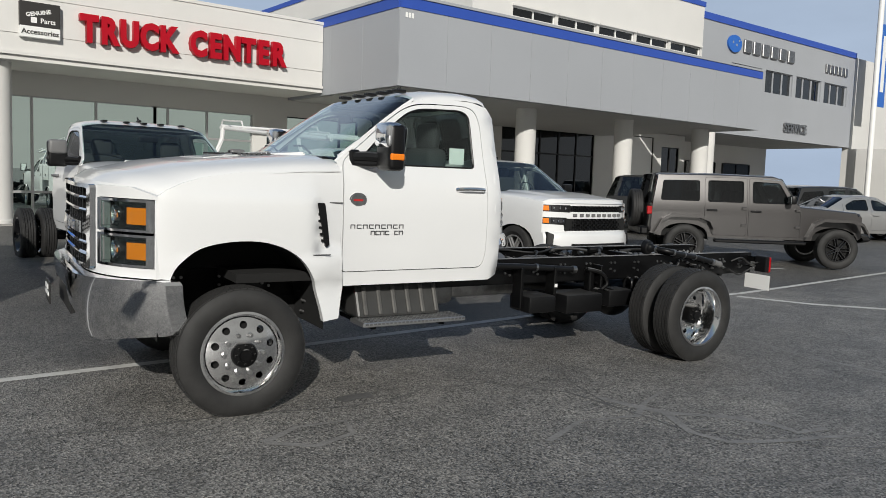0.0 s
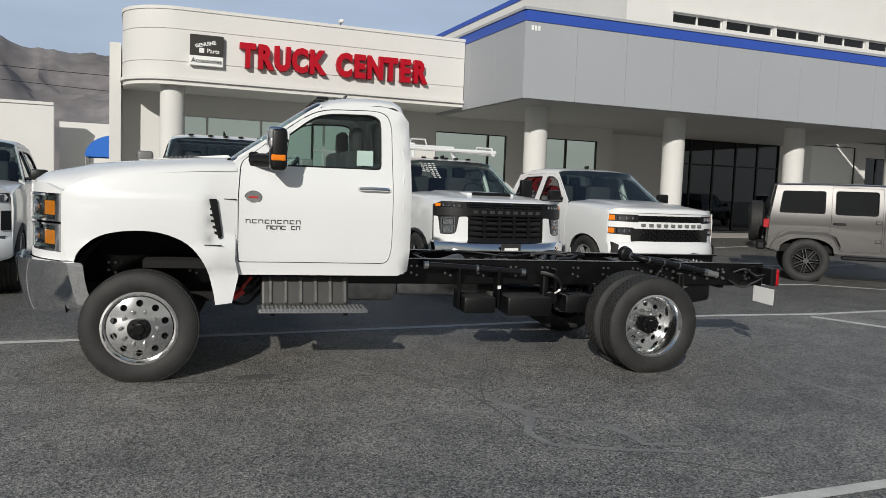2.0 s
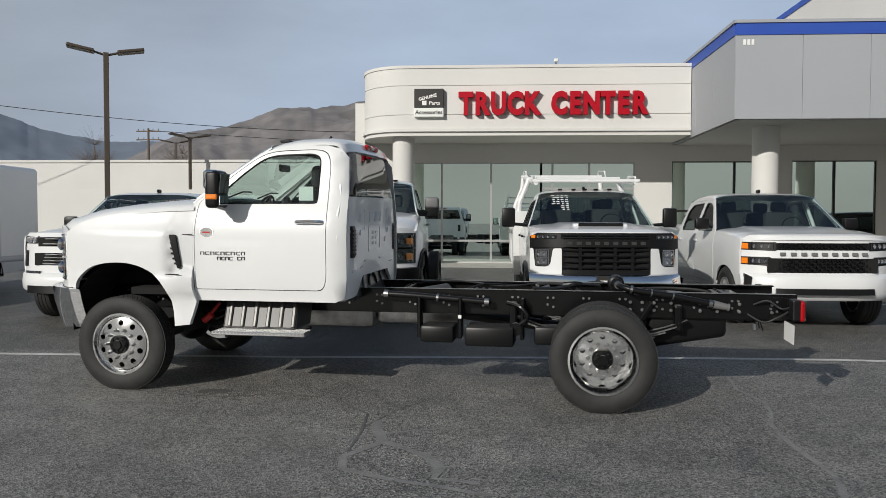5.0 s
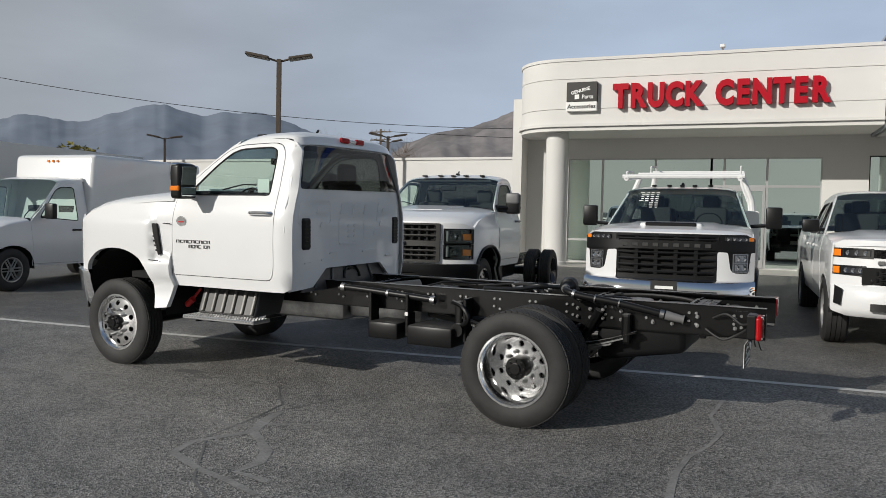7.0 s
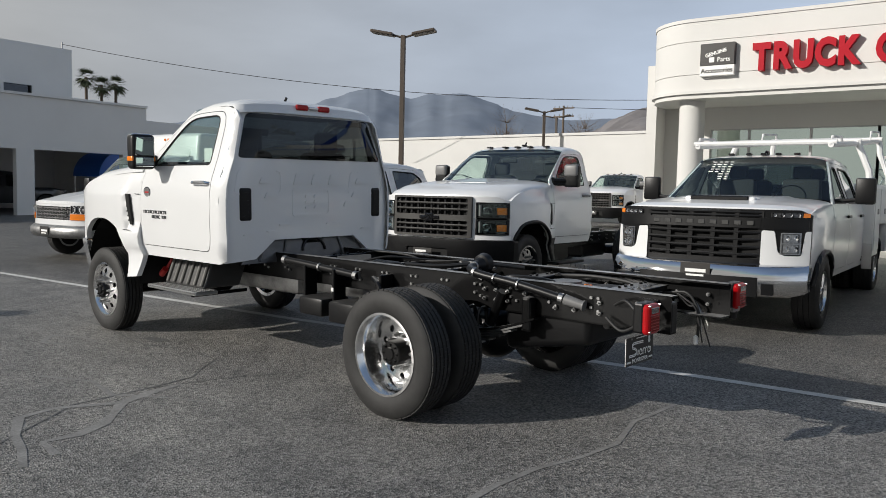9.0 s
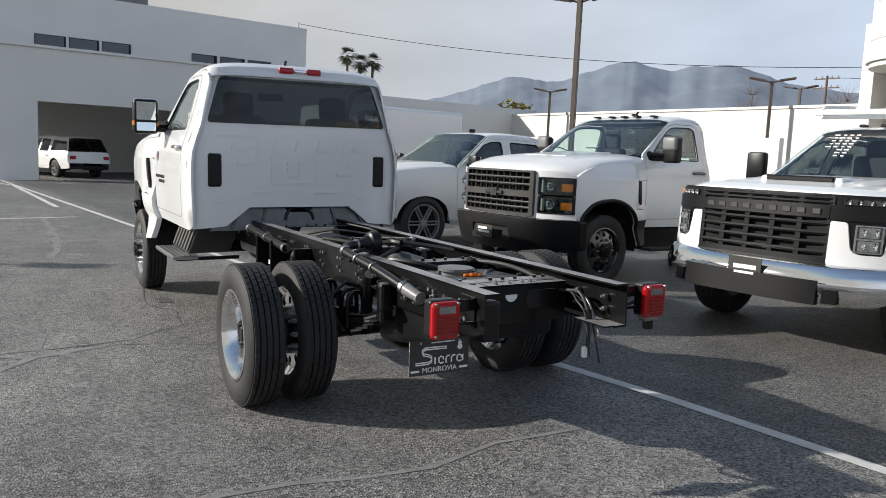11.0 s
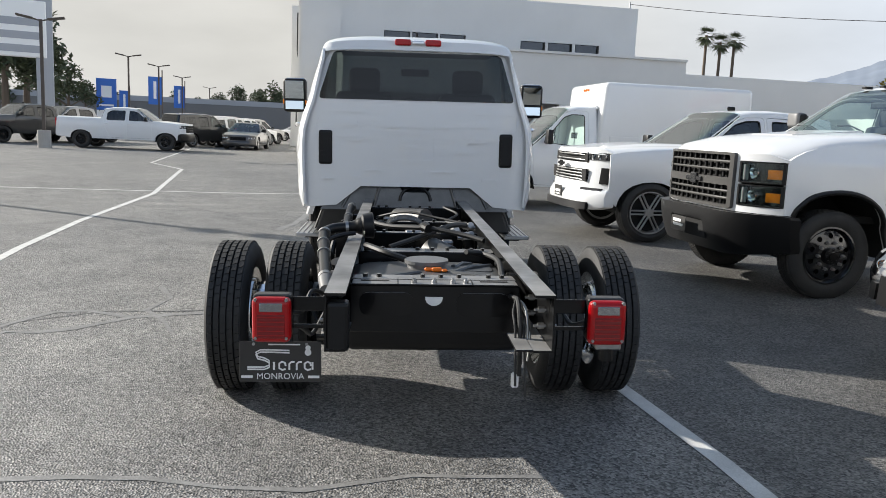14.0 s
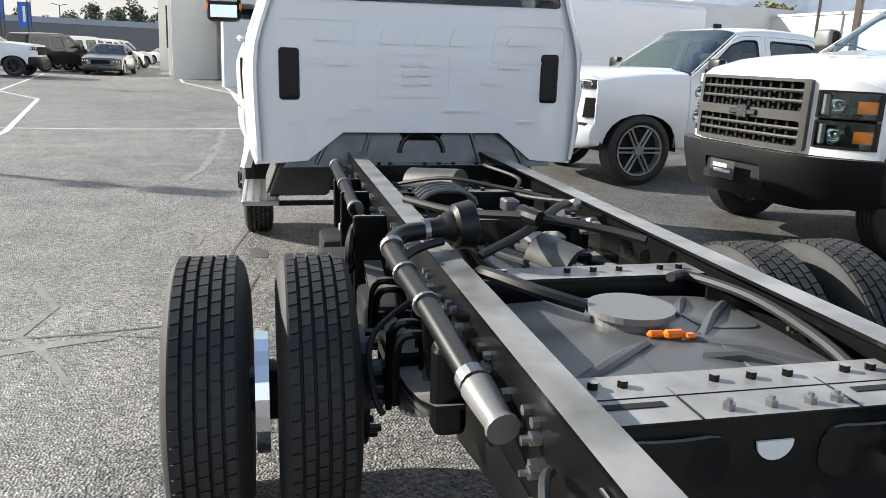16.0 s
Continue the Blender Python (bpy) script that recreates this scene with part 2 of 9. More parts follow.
TWIG = mat("bare_twigs", (0.17, 0.13, 0.10), 0.9, grain=0.3)
BLUE_SIGN = mat("blue_sign", (0.02, 0.13, 0.50), 0.4, grain=0.03)
WIRE = mat("black_cable", (0.015, 0.015, 0.015), 0.6, grain=0.2)
LABEL_WHITE = mat("paper_label", (0.75, 0.75, 0.73), 0.6, grain=0.03)


def asphalt_mat():
    m = bpy.data.materials.new("asphalt")
    m.use_nodes = True
    nt = m.node_tree
    N, L = nt.nodes, nt.links
    b = N["Principled BSDF"]
    co = N.new("ShaderNodeTexCoord")

    def noise_(scale, detail=4, rough=0.55):
        n = N.new("ShaderNodeTexNoise")
        n.inputs["Scale"].default_value, n.inputs["Detail"].default_value, n.inputs["Roughness"].default_value = scale, detail, rough
        L.new(co.outputs["Object"], n.inputs["Vector"])
        return n

    def ramp(src, p0, c0, p1, c1):
        r = N.new("ShaderNodeValToRGB")
        r.color_ramp.elements[0].position, r.color_ramp.elements[0].color = p0, (*c0, 1)
        r.color_ramp.elements[1].position, r.color_ramp.elements[1].color = p1, (*c1, 1)
        L.new(src, r.inputs["Fac"])
        return r

    def mul(a, c):
        x = N.new("ShaderNodeMixRGB")
        x.blend_type = "MULTIPLY"
        x.inputs["Fac"].default_value = 1
        L.new(a, x.inputs["Color1"])
        L.new(c, x.inputs["Color2"])
        return x.outputs["Color"]
    vor = N.new("ShaderNodeTexVoronoi")
    vor.inputs["Scale"].default_value = 88
    L.new(co.outputs["Object"], vor.inputs["Vector"])
    fine = noise_(55, 5, 0.7)
    mid = noise_(2.2, 6, 0.6)
    big = noise_(0.22, 5, 0.6)
    base = ramp(vor.outputs["Color"], 0.15, (0.050, 0.050, 0.049), 0.9, (0.345, 0.336, 0.318))
    c = mul(base.outputs["Color"], ramp(fine.outputs["Fac"], 0.3, (0.6, 0.6, 0.6), 0.7, (1.45, 1.45, 1.45)).outputs["Color"])
    c = mul(c, ramp(mid.outputs["Fac"], 0.32, (0.72, 0.72, 0.72), 0.72, (1.22, 1.2, 1.17)).outputs["Color"])
    c = mul(c, ramp(big.outputs["Fac"], 0.35, (0.78, 0.78, 0.79), 0.7, (1.18, 1.17, 1.14)).outputs["Color"])
    peb = N.new("ShaderNodeTexVoronoi")
    peb.inputs["Scale"].default_value = 60
    L.new(co.outputs["Object"], peb.inputs["Vector"])
    pm = N.new("ShaderNodeMixRGB")
    pm.inputs["Color2"].default_value = (0.36, 0.35, 0.33, 1)
    L.new(ramp(peb.outputs["Color"], 0.80, (0, 0, 0), 0.93, (0.6, 0.6, 0.6)).outputs["Color"], pm.inputs["Fac"])
    L.new(c, pm.inputs["Color1"])
    c = pm.outputs["Color"]
    sx = N.new("ShaderNodeSeparateXYZ")     # newer, darker surfacing over the parking bays
    L.new(co.outputs["Object"], sx.inputs["Vector"])
    edge = N.new("ShaderNodeMath")
    edge.operation = "MULTIPLY_ADD"
    edge.inputs[1].default_value = 0.5
    L.new(mid.outputs["Fac"], edge.inputs[0])
    L.new(sx.outputs["Y"], edge.inputs[2])
    bay = N.new("ShaderNodeMapRange")
    bay.inputs["From Min"].default_value, bay.inputs["From Max"].default_value = 6.55, 6.8
    bay.inputs["To Min"].default_value, bay.inputs["To Max"].default_value = 1.0, 0.66
    L.new(edge.outputs["Value"], bay.inputs["Value"])
    c = mul(c, bay.outputs["Result"])
    L.new(c, b.inputs["Base Color"])
    b.inputs["Roughness"].default_value = 0.56
    b.inputs["Specular IOR Level"].default_value = 0.42
    bp = N.new("ShaderNodeBump")
    bp.inputs["Strength"].default_value, bp.inputs["Distance"].default_value = 0.9, 0.007
    L.new(vor.outputs["Distance"], bp.inputs["Height"])
    L.new(bp.outputs["Normal"], b.inputs["Normal"])
    return m


ASPHALT = asphalt_mat()
SEALER = mat("crack_sealer", (0.125, 0.123, 0.12), 0.52, grain=0.5, grain_scale=60, stain=0.3, stain_scale=5)
PALE_SCUFF = mat("pale_scuff", (0.25, 0.244, 0.233), 0.58, grain=0.6, grain_scale=70, stain=0.35, stain_scale=7)


# ---- mesh helpers ----
def obj(name, bm, material, parent=None, smooth=False):
    me = bpy.data.meshes.new(name)
    bmesh.ops.recalc_face_normals(bm, faces=bm.faces)
    if smooth:
        for f in bm.faces:
            f.smooth = True
        for e in bm.edges:
            if len(e.link_faces) == 2 and e.calc_face_angle(0) > 0.6:
                e.smooth = False
    layer = bm.verts.layers.float_vector.get("curve_normal")
    want = None
    if layer is not None and smooth:
        flag = bm.faces.layers.int["lip"]
        want = []
        for f in bm.faces:
            fn_ = f.normal.copy()
            for v in f.verts:
                n_ = v[layer]
                if f[flag] or n_.length < 0.5:
                    want.append(tuple(fn_))
                else:
                    want.append(tuple(n_ if n_.dot(fn_) > 0 else -n_))
    bm.to_mesh(me)
    bm.free()
    if want:
        me.normals_split_custom_set(want)
    if material:
        me.materials.append(material)
    ob = new(name, me)
    if parent:
        ob.parent = parent
    return ob


def part(name, bm, material, parent, label="", smooth=False):
    ob = obj(name, bm, material, parent, smooth)
    if label:
        tagged(ob, label)
    return ob


def thing(name, m, label, category, group="", kind=""):
    ob = new(name)
    ob.matrix_world = m
    return tagged(ob, label, category, group, kind)


def box(bm, x0, x1, y0, y1, z0, z1, bevel=0.0, m=None, seg=1):
    r = bmesh.ops.create_cube(bm, size=1)
    vs = r["verts"]
    for v in vs:
        v.co = Vector(((x0 + x1) / 2 + v.co.x * (x1 - x0), (y0 + y1) / 2 + v.co.y * (y1 - y0), (z0 + z1) / 2 + v.co.z * (z1 - z0)))
    if bevel:
        es = list({e for v in vs for e in v.link_edges})
        r = bmesh.ops.bevel(bm, geom=es, offset=bevel, segments=seg, affect="EDGES", profile=0.5)
        vs = list({v for f in r["faces"] for v in f.verts} | {v for v in vs if v.is_valid})
    if m is not None:
        bmesh.ops.transform(bm, matrix=m, verts=vs)
    return bm


def boxes(*args, bevel=0.0, seg=1):
    bm = bmesh.new()
    for a in args:
        box(bm, *a, bevel=bevel, seg=seg)
    return bm


def rod(bm, p, q, r, seg=10, r2=None):
    """A round bar from p to q."""
    p, q = Vector(p), Vector(q)
    d = q - p
    res = bmesh.ops.create_cone(bm, cap_ends=True, segments=seg, radius1=r, radius2=r if r2 is None else r2, depth=d.length)
    m = Matrix.Translation((p + q) / 2) @ d.to_track_quat("Z", "Y").to_matrix().to_4x4()
    bmesh.ops.transform(bm, matrix=m, verts=res["verts"])
    return bm


def tube(bm, pts, r, seg=10):
    """A bent round pipe along points."""
    pts = [Vector(p) for p in pts]
    rings = []
    for i, p in enumerate(pts):
        a = pts[max(0, i - 1)]
        c = pts[min(len(pts) - 1, i + 1)]
        q = (c - a).to_track_quat("Z", "Y")
        rr = r[i] if isinstance(r, (list, tuple)) else r
        rings.append([bm.verts.new(p + q @ Vector((rr * math.cos(2 * math.pi * k / seg), rr * math.sin(2 * math.pi * k / seg), 0))) for k in range(seg)])
    for a, c in zip(rings, rings[1:]):
        ja = min(range(seg), key=lambda j: (c[j].co - a[0].co).length)
        for k in range(seg):
            bm.faces.new((a[k], a[(k + 1) % seg], c[(k + 1 + ja) % seg], c[(k + ja) % seg]))
    bm.faces.new(rings[0][::-1])
    bm.faces.new(rings[-1])
    return bm


def smooth_path(pts, n=6):
    """Points of a smooth curve through pts."""
    out = []
    P = [Vector(p) for p in pts]
    for i in range(len(P) - 1):
        p0, p1, p2, p3 = P[max(0, i - 1)], P[i], P[i + 1], P[min(len(P) - 1, i + 2)]
        for k in range(n):
            t = k / n
            out.append(0.5 * ((2 * p1) + (p2 - p0) * t + (2 * p0 - 5 * p1 + 4 * p2 - p3) * t * t + (3 * p1 - p0 - 3 * p2 + p3) * t ** 3))
    return out + [P[-1]]


def lathe(bm, prof, seg=48, close=False):
    """Turns (radius, y) points round the y axis."""
    rings = []
    for r, y in prof:
        rings.append([bm.verts.new((r * math.cos(2 * math.pi * k / seg), y, r * math.sin(2 * math.pi * k / seg))) for k in range(seg)])
    pairs = list(zip(rings, rings[1:])) + ([(rings[-1], rings[0])] if close else [])
    for a, c in pairs:
        for k in range(seg):
            bm.faces.new((a[k], a[(k + 1) % seg], c[(k + 1) % seg], c[k]))
    return bm


def inside(p, poly):
    x, y = p
    hit = False
    for (x0, y0), (x1, y1) in zip(poly, poly[1:] + poly[:1]):
        if (y0 > y) != (y1 > y) and x < (x1 - x0) * (y - y0) / (y1 - y0) + x0:
            hit = not hit
    return hit


def rounded(poly, r, n=3):
    """The polygon with its corners rounded."""
    out = []
    m = len(poly)
    for i in range(m):
        p, a, c = Vector(poly[i]), Vector(poly[i - 1]), Vector(poly[(i + 1) % m])
        rr = r[i] if isinstance(r, (list, tuple)) else r
        d0 = min(rr, (a - p).length * 0.45)
        d1 = min(rr, (c - p).length * 0.45)
        if rr <= 0:
            out.append(tuple(p))
            continue
        s, e = p + (a - p).normalized() * d0, p + (c - p).normalized() * d1
        for k in range(n + 1):
            t = k / n
            q = s * (1 - t) ** 2 + p * 2 * t * (1 - t) + e * t * t
            out.append((q.x, q.y))
    return out


def skin(outline, holes, fn, step=0.12, back=None):
    """A bmesh sheet: the outline, less its holes, with points inside, carried to 3D by fn(a, b); back: the lip by which its edges turn in."""
    from mathutils.geometry import delaunay_2d_cdt
    pts, edges = [], []

    def loop(poly):
        fine = []
        for (x0, y0), (x1, y1) in zip(poly, poly[1:] + poly[:1]):
            n = max(1, int(math.hypot(x1 - x0, y1 - y0) / step + 0.5))
            fine += [(x0 + (x1 - x0) * k / n, y0 + (y1 - y0) * k / n) for k in range(n)]
        base = len(pts)
        pts.extend(fine)
        edges.extend((base + k, base + (k + 1) % len(fine)) for k in range(len(fine)))
        return fine
    loops = [loop(list(outline))] + [loop(list(h)) for h in holes]
    border = np.array(pts)
    xs, ys = [p[0] for p in loops[0]], [p[1] for p in loops[0]]
    nx, ny = max(1, int((max(xs) - min(xs)) / step)), max(1, int((max(ys) - min(ys)) / step))
    for i in range(nx + 1):
        for j in range(ny + 1):
            p = (min(xs) + (i + 0.5 * (j % 2)) * step, min(ys) + j * step)
            if inside(p, loops[0]) and not any(inside(p, h) for h in loops[1:]) and np.min(np.hypot(border[:, 0] - p[0], border[:, 1] - p[1])) > 0.55 * step:
                pts.append(p)
    vs, _, fs, *_ = delaunay_2d_cdt([Vector(p) for p in pts], edges, [], 0, 1e-6)
    bm = bmesh.new()
    layer = bm.verts.layers.float_vector.new("curve_normal")
    flag = bm.faces.layers.int.new("lip")
    made = [bm.verts.new(fn(v.x, v.y)) for v in vs]
    for f in fs:
        cx, cy = sum(vs[k].x for k in f) / len(f), sum(vs[k].y for k in f) / len(f)
        if inside((cx, cy), loops[0]) and not any(inside((cx, cy), h) for h in loops[1:]):
            bm.faces.new([made[k] for k in f])
    for v, q in zip(made, vs):
        e = 0.006
        du = Vector(fn(q.x + e, q.y)) - Vector(fn(q.x - e, q.y))
        dv = Vector(fn(q.x, q.y + e)) - Vector(fn(q.x, q.y - e))
        v[layer] = du.cross(dv).normalized()
    for v in [v for v in bm.verts if not v.link_faces]:
        bm.verts.remove(v)
    if back is not None:
        rim = [e for e in bm.edges if len(e.link_faces) == 1]
        r = bmesh.ops.extrude_edge_only(bm, edges=rim)
        moved = [g for g in r["geom"] if isinstance(g, bmesh.types.BMVert)]
        bmesh.ops.translate(bm, verts=moved, vec=Vector(back))
        for g in r["geom"]:
            if isinstance(g, bmesh.types.BMFace):
                g[flag] = 1
    return bm


def words(name, body, size, depth, material, parent, m, label="", align="CENTER", bold=0.0):
    """Raised lettering in the built-in font, facing -y of m."""
    cu = bpy.data.curves.new(name, "FONT")
    cu.body, cu.size, cu.extrude, cu.align_x, cu.align_y = body, size, depth, align, "BOTTOM_BASELINE"
    cu.offset = bold
    cu.resolution_u = 3
    tmp = bpy.data.objects.new(name, cu)
    scene.collection.objects.link(tmp)
    me = bpy.data.meshes.new_from_object(tmp.evaluated_get(bpy.context.evaluated_depsgraph_get()))
    bpy.data.objects.remove(tmp)
    me.materials.clear()
    me.materials.append(material)
    ob = new(name, me)
    ob.matrix_world = m @ pose(0, 0, 0, 90, 0, 0)
    if parent:
        ob.parent = parent
        ob.matrix_parent_inverse = Matrix()
        ob.matrix_basis = m @ pose(0, 0, 0, 90, 0, 0)
    if label:
        tagged(ob, label)
    return ob


def lerp(table, x):
    """Straight-line interpolation in ((x, value), ...)."""
    if x <= table[0][0]:
        return table[0][1]
    for (a, va), (c, vc) in zip(table, table[1:]):
        if x <= c:
            return va + (vc - va) * (x - a) / (c - a)
    return table[-1][1]


def ease(table, x):
    """As lerp, but rounded between the points."""
    if x <= table[0][0]:
        return table[0][1]
    for i, ((a, va), (c, vc)) in enumerate(zip(table, table[1:])):
        if x <= c:
            h = c - a
            t = (x - a) / h
            m0 = (vc - table[i - 1][1]) / (c - table[i - 1][0]) * h if i else (vc - va)
            m1 = (table[i + 2][1] - va) / (table[i + 2][0] - a) * h if i + 2 < len(table) else (vc - va)
            return (2 * t ** 3 - 3 * t * t + 1) * va + (t ** 3 - 2 * t * t + t) * m0 + (3 * t * t - 2 * t ** 3) * vc + (t ** 3 - t * t) * m1
    return table[-1][1]


# ---- ground ----
def ground_z(y):
    """The lot falls gently away from the showroom."""
    return ease(((-80, 0.0), (2.6, 0.0), (4.6, 0.022), (9, 0.11), (18, 0.29), (19.5, 0.30), (300, 0.30)), y)


def build_ground():
    bm = bmesh.new()
    ys = [-3000, -400, -80, -30, -10, 0, 2, 2.6, 3, 3.5, 4, 4.6, 5.2, 6, 7, 8, 9, 10.5, 12, 14, 16, 18, 19, 19.5, 24, 40, 90, 300, 1200, 4200]
    xs = [-4200, -1200, -300, -90, -40, -20, -10, -5, 0, 5, 10, 15, 20, 30, 60, 200, 800, 3000]
    grid = [[bm.verts.new((x, y, ground_z(y))) for x in xs] for y in ys]
    for a, c in zip(grid, grid[1:]):
        for k in range(len(xs) - 1):
            bm.faces.new((a[k], a[k + 1], c[k + 1], c[k]))
    tagged(obj("ground", bm, ASPHALT, smooth=True), "grey weathered asphalt car park sloping gently", "ground", kind="structure")


build_ground()


def strip_on_ground(name, pts, width, material, label, category="road marking", lift=0.004, jitter=0.0):
    """A painted or sealed band that follows the ground."""
    bm = bmesh.new()
    P = []
    for (x0, y0), (x1, y1) in zip(pts, pts[1:]):
        n = max(1, int(math.hypot(x1 - x0, y1 - y0) / 0.25))
        P += [Vector((x0 + (x1 - x0) * k / n, y0 + (y1 - y0) * k / n)) for k in range(n)]
    P.append(Vector(pts[-1]))
    last = None
    for i, p in enumerate(P):
        d = (P[min(i + 1, len(P) - 1)] - P[max(i - 1, 0)]).normalized()
        s = Vector((-d.y, d.x))
        w = width * (1 + jitter * noise.noise((p.x * 3, p.y * 3, 1.5)))
        o = Vector((noise.noise((p.x * 2, p.y * 2, 7)), noise.noise((p.x * 2, p.y * 2, 17)))) * jitter * 0.12
        a, c = p + s * w / 2 + o, p - s * w / 2 + o
        cur = (bm.verts.new((a.x, a.y, ground_z(a.y) + lift)), bm.verts.new((c.x, c.y, ground_z(c.y) + lift)))
        if last:
            bm.faces.new((last[0], last[1], cur[1], cur[0]))
        last = cur
    return tagged(obj(name, bm, material), label, category, kind="structure")


# ---- parking lines and marks on the asphalt ----
for pts, w in (
    (((-24, 6.02), (3.0, 6.22), (6.0, 6.37), (7.5, 6.45), (9.0, 6.45), (10.6, 6.34), (16.5, 6.7)), 0.10),
    (((10.3, 6.2), (10.75, 5.3), (11.5, 4.5), (12.4, 3.9)), 0.14),
    (((11.9, 8.95), (13.1, 8.9), (14.7, 7.85)), 0.10),
    (((11.2, 11.35), (17.5, 11.7)), 0.09),
    (((13.0, 14.2), (20.0, 16.6)), 0.09),
    (((12.0, 1.6), (4.0, 1.52), (1.3, 1.37), (-1.2, 1.35), (-5.7, 1.54), (-13.8, 0.9), (-16.9, -0.54), (-31, -1.2)), 0.10),
    (((-6.0, -8.0), (-6.4, 5.6)), 0.12),
    (((-46, 4.3), (-26, 4.6), (-18.3, 6.0), (-9.0, 5.7)), 0.12),
):
    strip_on_ground("line", pts, w, LINE_PAINT, "worn white parking bay line on asphalt")
for pts, w in (
    (((0.2, 4.9), (1.6, 4.74), (2.4, 4.55), (3.04, 4.43), (3.45, 4.58), (4.0, 4.45), (4.3, 3.95), (4.33, 3.53), (4.37, 2.98), (4.82, 2.28), (5.4, 1.8)), 0.016),
    (((4.55, 4.95), (4.86, 4.64), (4.6, 4.2), (4.33, 3.6)), 0.014),
):
    strip_on_ground("crack_seam", pts, w, SEALER, "dark filled crack in the asphalt", "crack", 0.003, 0.5)
for pts, w in (
    (((1.95, 4.1), (2.15, 3.95), (2.45, 4.0), (2.5, 4.2), (2.2, 4.28), (1.95, 4.1)), 0.03),
    (((5.3, 2.2), (4.71, 2.48), (4.39, 2.64), (4.36, 2.86), (4.54, 3.21), (4.47, 3.5), (4.39, 3.77)), 0.035),
    (((5.2, 2.4), (4.96, 2.49), (4.99, 2.67), (4.91, 2.87), (4.72, 3.04), (4.54, 3.21)), 0.035),
    (((7.2, 2.2), (7.36, 3.25), (7.42, 3.89), (7.58, 4.51), (7.5, 5.0), (7.57, 5.56)), 0.02),
    (((3.4, 3.2), (3.9, 3.4), (4.3, 3.3), (5.0, 3.6)), 0.02),
    (((-0.5, 4.2), (-2.5, 4.6), (-6.5, 5.0)), 0.05),
):
    strip_on_ground("scuff_mark", pts, w * 1.9, PALE_SCUFF, "pale scuffed trace on the asphalt", "mark", 0.003, 0.8)
strip_on_ground("oil_stain", ((2.72, 4.64), (2.84, 4.67), (2.98, 4.62)), 0.10, SEALER, "small dark oil stain on the asphalt", "stain", 0.0035, 0.6)


# ---- truck centre building ----
def shell(name, bm, material, label, category="wall", smooth=False):
    return tagged(obj(name, bm, material, smooth=smooth), label, category, kind="structure")


def wall_y(name, x0, x1, y0, y1, z0, z1, holes, material, label):
    """A wall along x with through openings (x0, x1, z0, z1)."""
    bm = bmesh.new()
    xs = sorted({x0, x1, *[v for h in holes for v in h[:2]]})
    for a, c in zip(xs, xs[1:]):
        zs = [(z0, z1)]
        for hx0, hx1, hz0, hz1 in holes:
            if hx0 <= a and c <= hx1:
                zs = [p for lo, hi in zs for p in ((lo, min(hi, hz0)), (max(lo, hz1), hi)) if p[1] - p[0] > 1e-4]
        for lo, hi in zs:
            box(bm, a, c, y0, y1, lo, hi)
    bmesh.ops.remove_doubles(bm, verts=bm.verts, dist=1e-4)
    return shell(name, bm, material, label)


def glazing(name, x0, x1, z0, z1, y, xs, zs, frame_mat, pane_mat, label, w=0.03, parent_kind="structure"):
    """A glazed opening in a wall along x: bars and single panes."""
    root = tagged(new(name), label, "window", kind="structure")
    gx = [x0, *xs, x1]
    gz = [z0, *zs, z1]
    for x in gx:
        part("window_frame", boxes((x - w, x + w, y - 0.05, y + 0.05, z0, z1)), frame_mat, root)
    for z in gz:
        for a, c in zip(gx, gx[1:]):
            part("window_frame", boxes((a + w, c - w, y - 0.048, y + 0.048, z - w, z + w)), frame_mat, root)
    for a, c in zip(gx, gx[1:]):
        for lo, hi in zip(gz, gz[1:]):
            p = part("pane", boxes((a + w, c - w, y - 0.008, y + 0.008, lo + w, hi - w)), pane_mat, root)
            p.visible_shadow = False
    return root


TC_Y = 21.6
wall_y("wall_north", 1.3, 17.0, TC_Y, TC_Y + 0.3, 0.2, 4.2, [(2.85, 9.65, 0.32, 3.35), (10.75, 13.25, 1.0, 3.38), (14.25, 16.7, 1.0, 3.40)], STUCCO, "white stucco shopfront wall")
shell("wall_return", boxes((17.0, 17.3, TC_Y, 23.4, 0.2, 4.2)), STUCCO, "white stucco return wall")
wall_y("wall_showroom", 17.3, 33.0, 23.2, 23.5, 0.2, 4.2, [(20.9, 26.4, 0.32, 4.0), (28.1, 30.6, 1.2, 4.0), (31.2, 32.6, 0.32, 3.6)], STUCCO, "white showroom wall under the canopy")
glazing("window_1", 2.85, 6.86, 0.32, 3.35, TC_Y + 0.1, [3.85, 5.35], [0.98], ALU_MULLION, SHOPGLASS, "tall shopfront window reflecting the lot")
glazing("window_2", 6.86, 9.65, 0.32, 3.35, TC_Y + 0.1, [7.2, 8.3], [2.57], ALU_MULLION, SHOPGLASS, "shopfront glass door with side panes")
glazing("window_3", 10.75, 13.25, 1.0, 3.38, TC_Y + 0.1, [12.6], [1.9], MULLION, SHOPGLASS, "black-framed office window")
glazing("window_4", 14.25, 16.7, 1.0, 3.40, TC_Y + 0.1, [15.5], [], MULLION, SHOPGLASS, "black-framed office window")
glazing("window_5", 20.9, 26.4, 0.32, 4.0, 23.3, [22.0, 23.1, 24.2, 25.3], [2.9], MULLION, GLASS_DARK, "dark showroom curtain wall")
glazing("window_6", 28.1, 30.6, 1.2, 4.0, 23.3, [], [], MULLION, SIGN_WHITE, "window with a pale blind")
glazing("window_7", 31.2, 32.6, 0.32, 3.6, 23.3, [31.9], [2.4], MULLION, GLASS_DARK, "dark glazed side entrance")
part_root = tagged(new("door_1"), "aluminium glass shop door", "door", kind="structure")
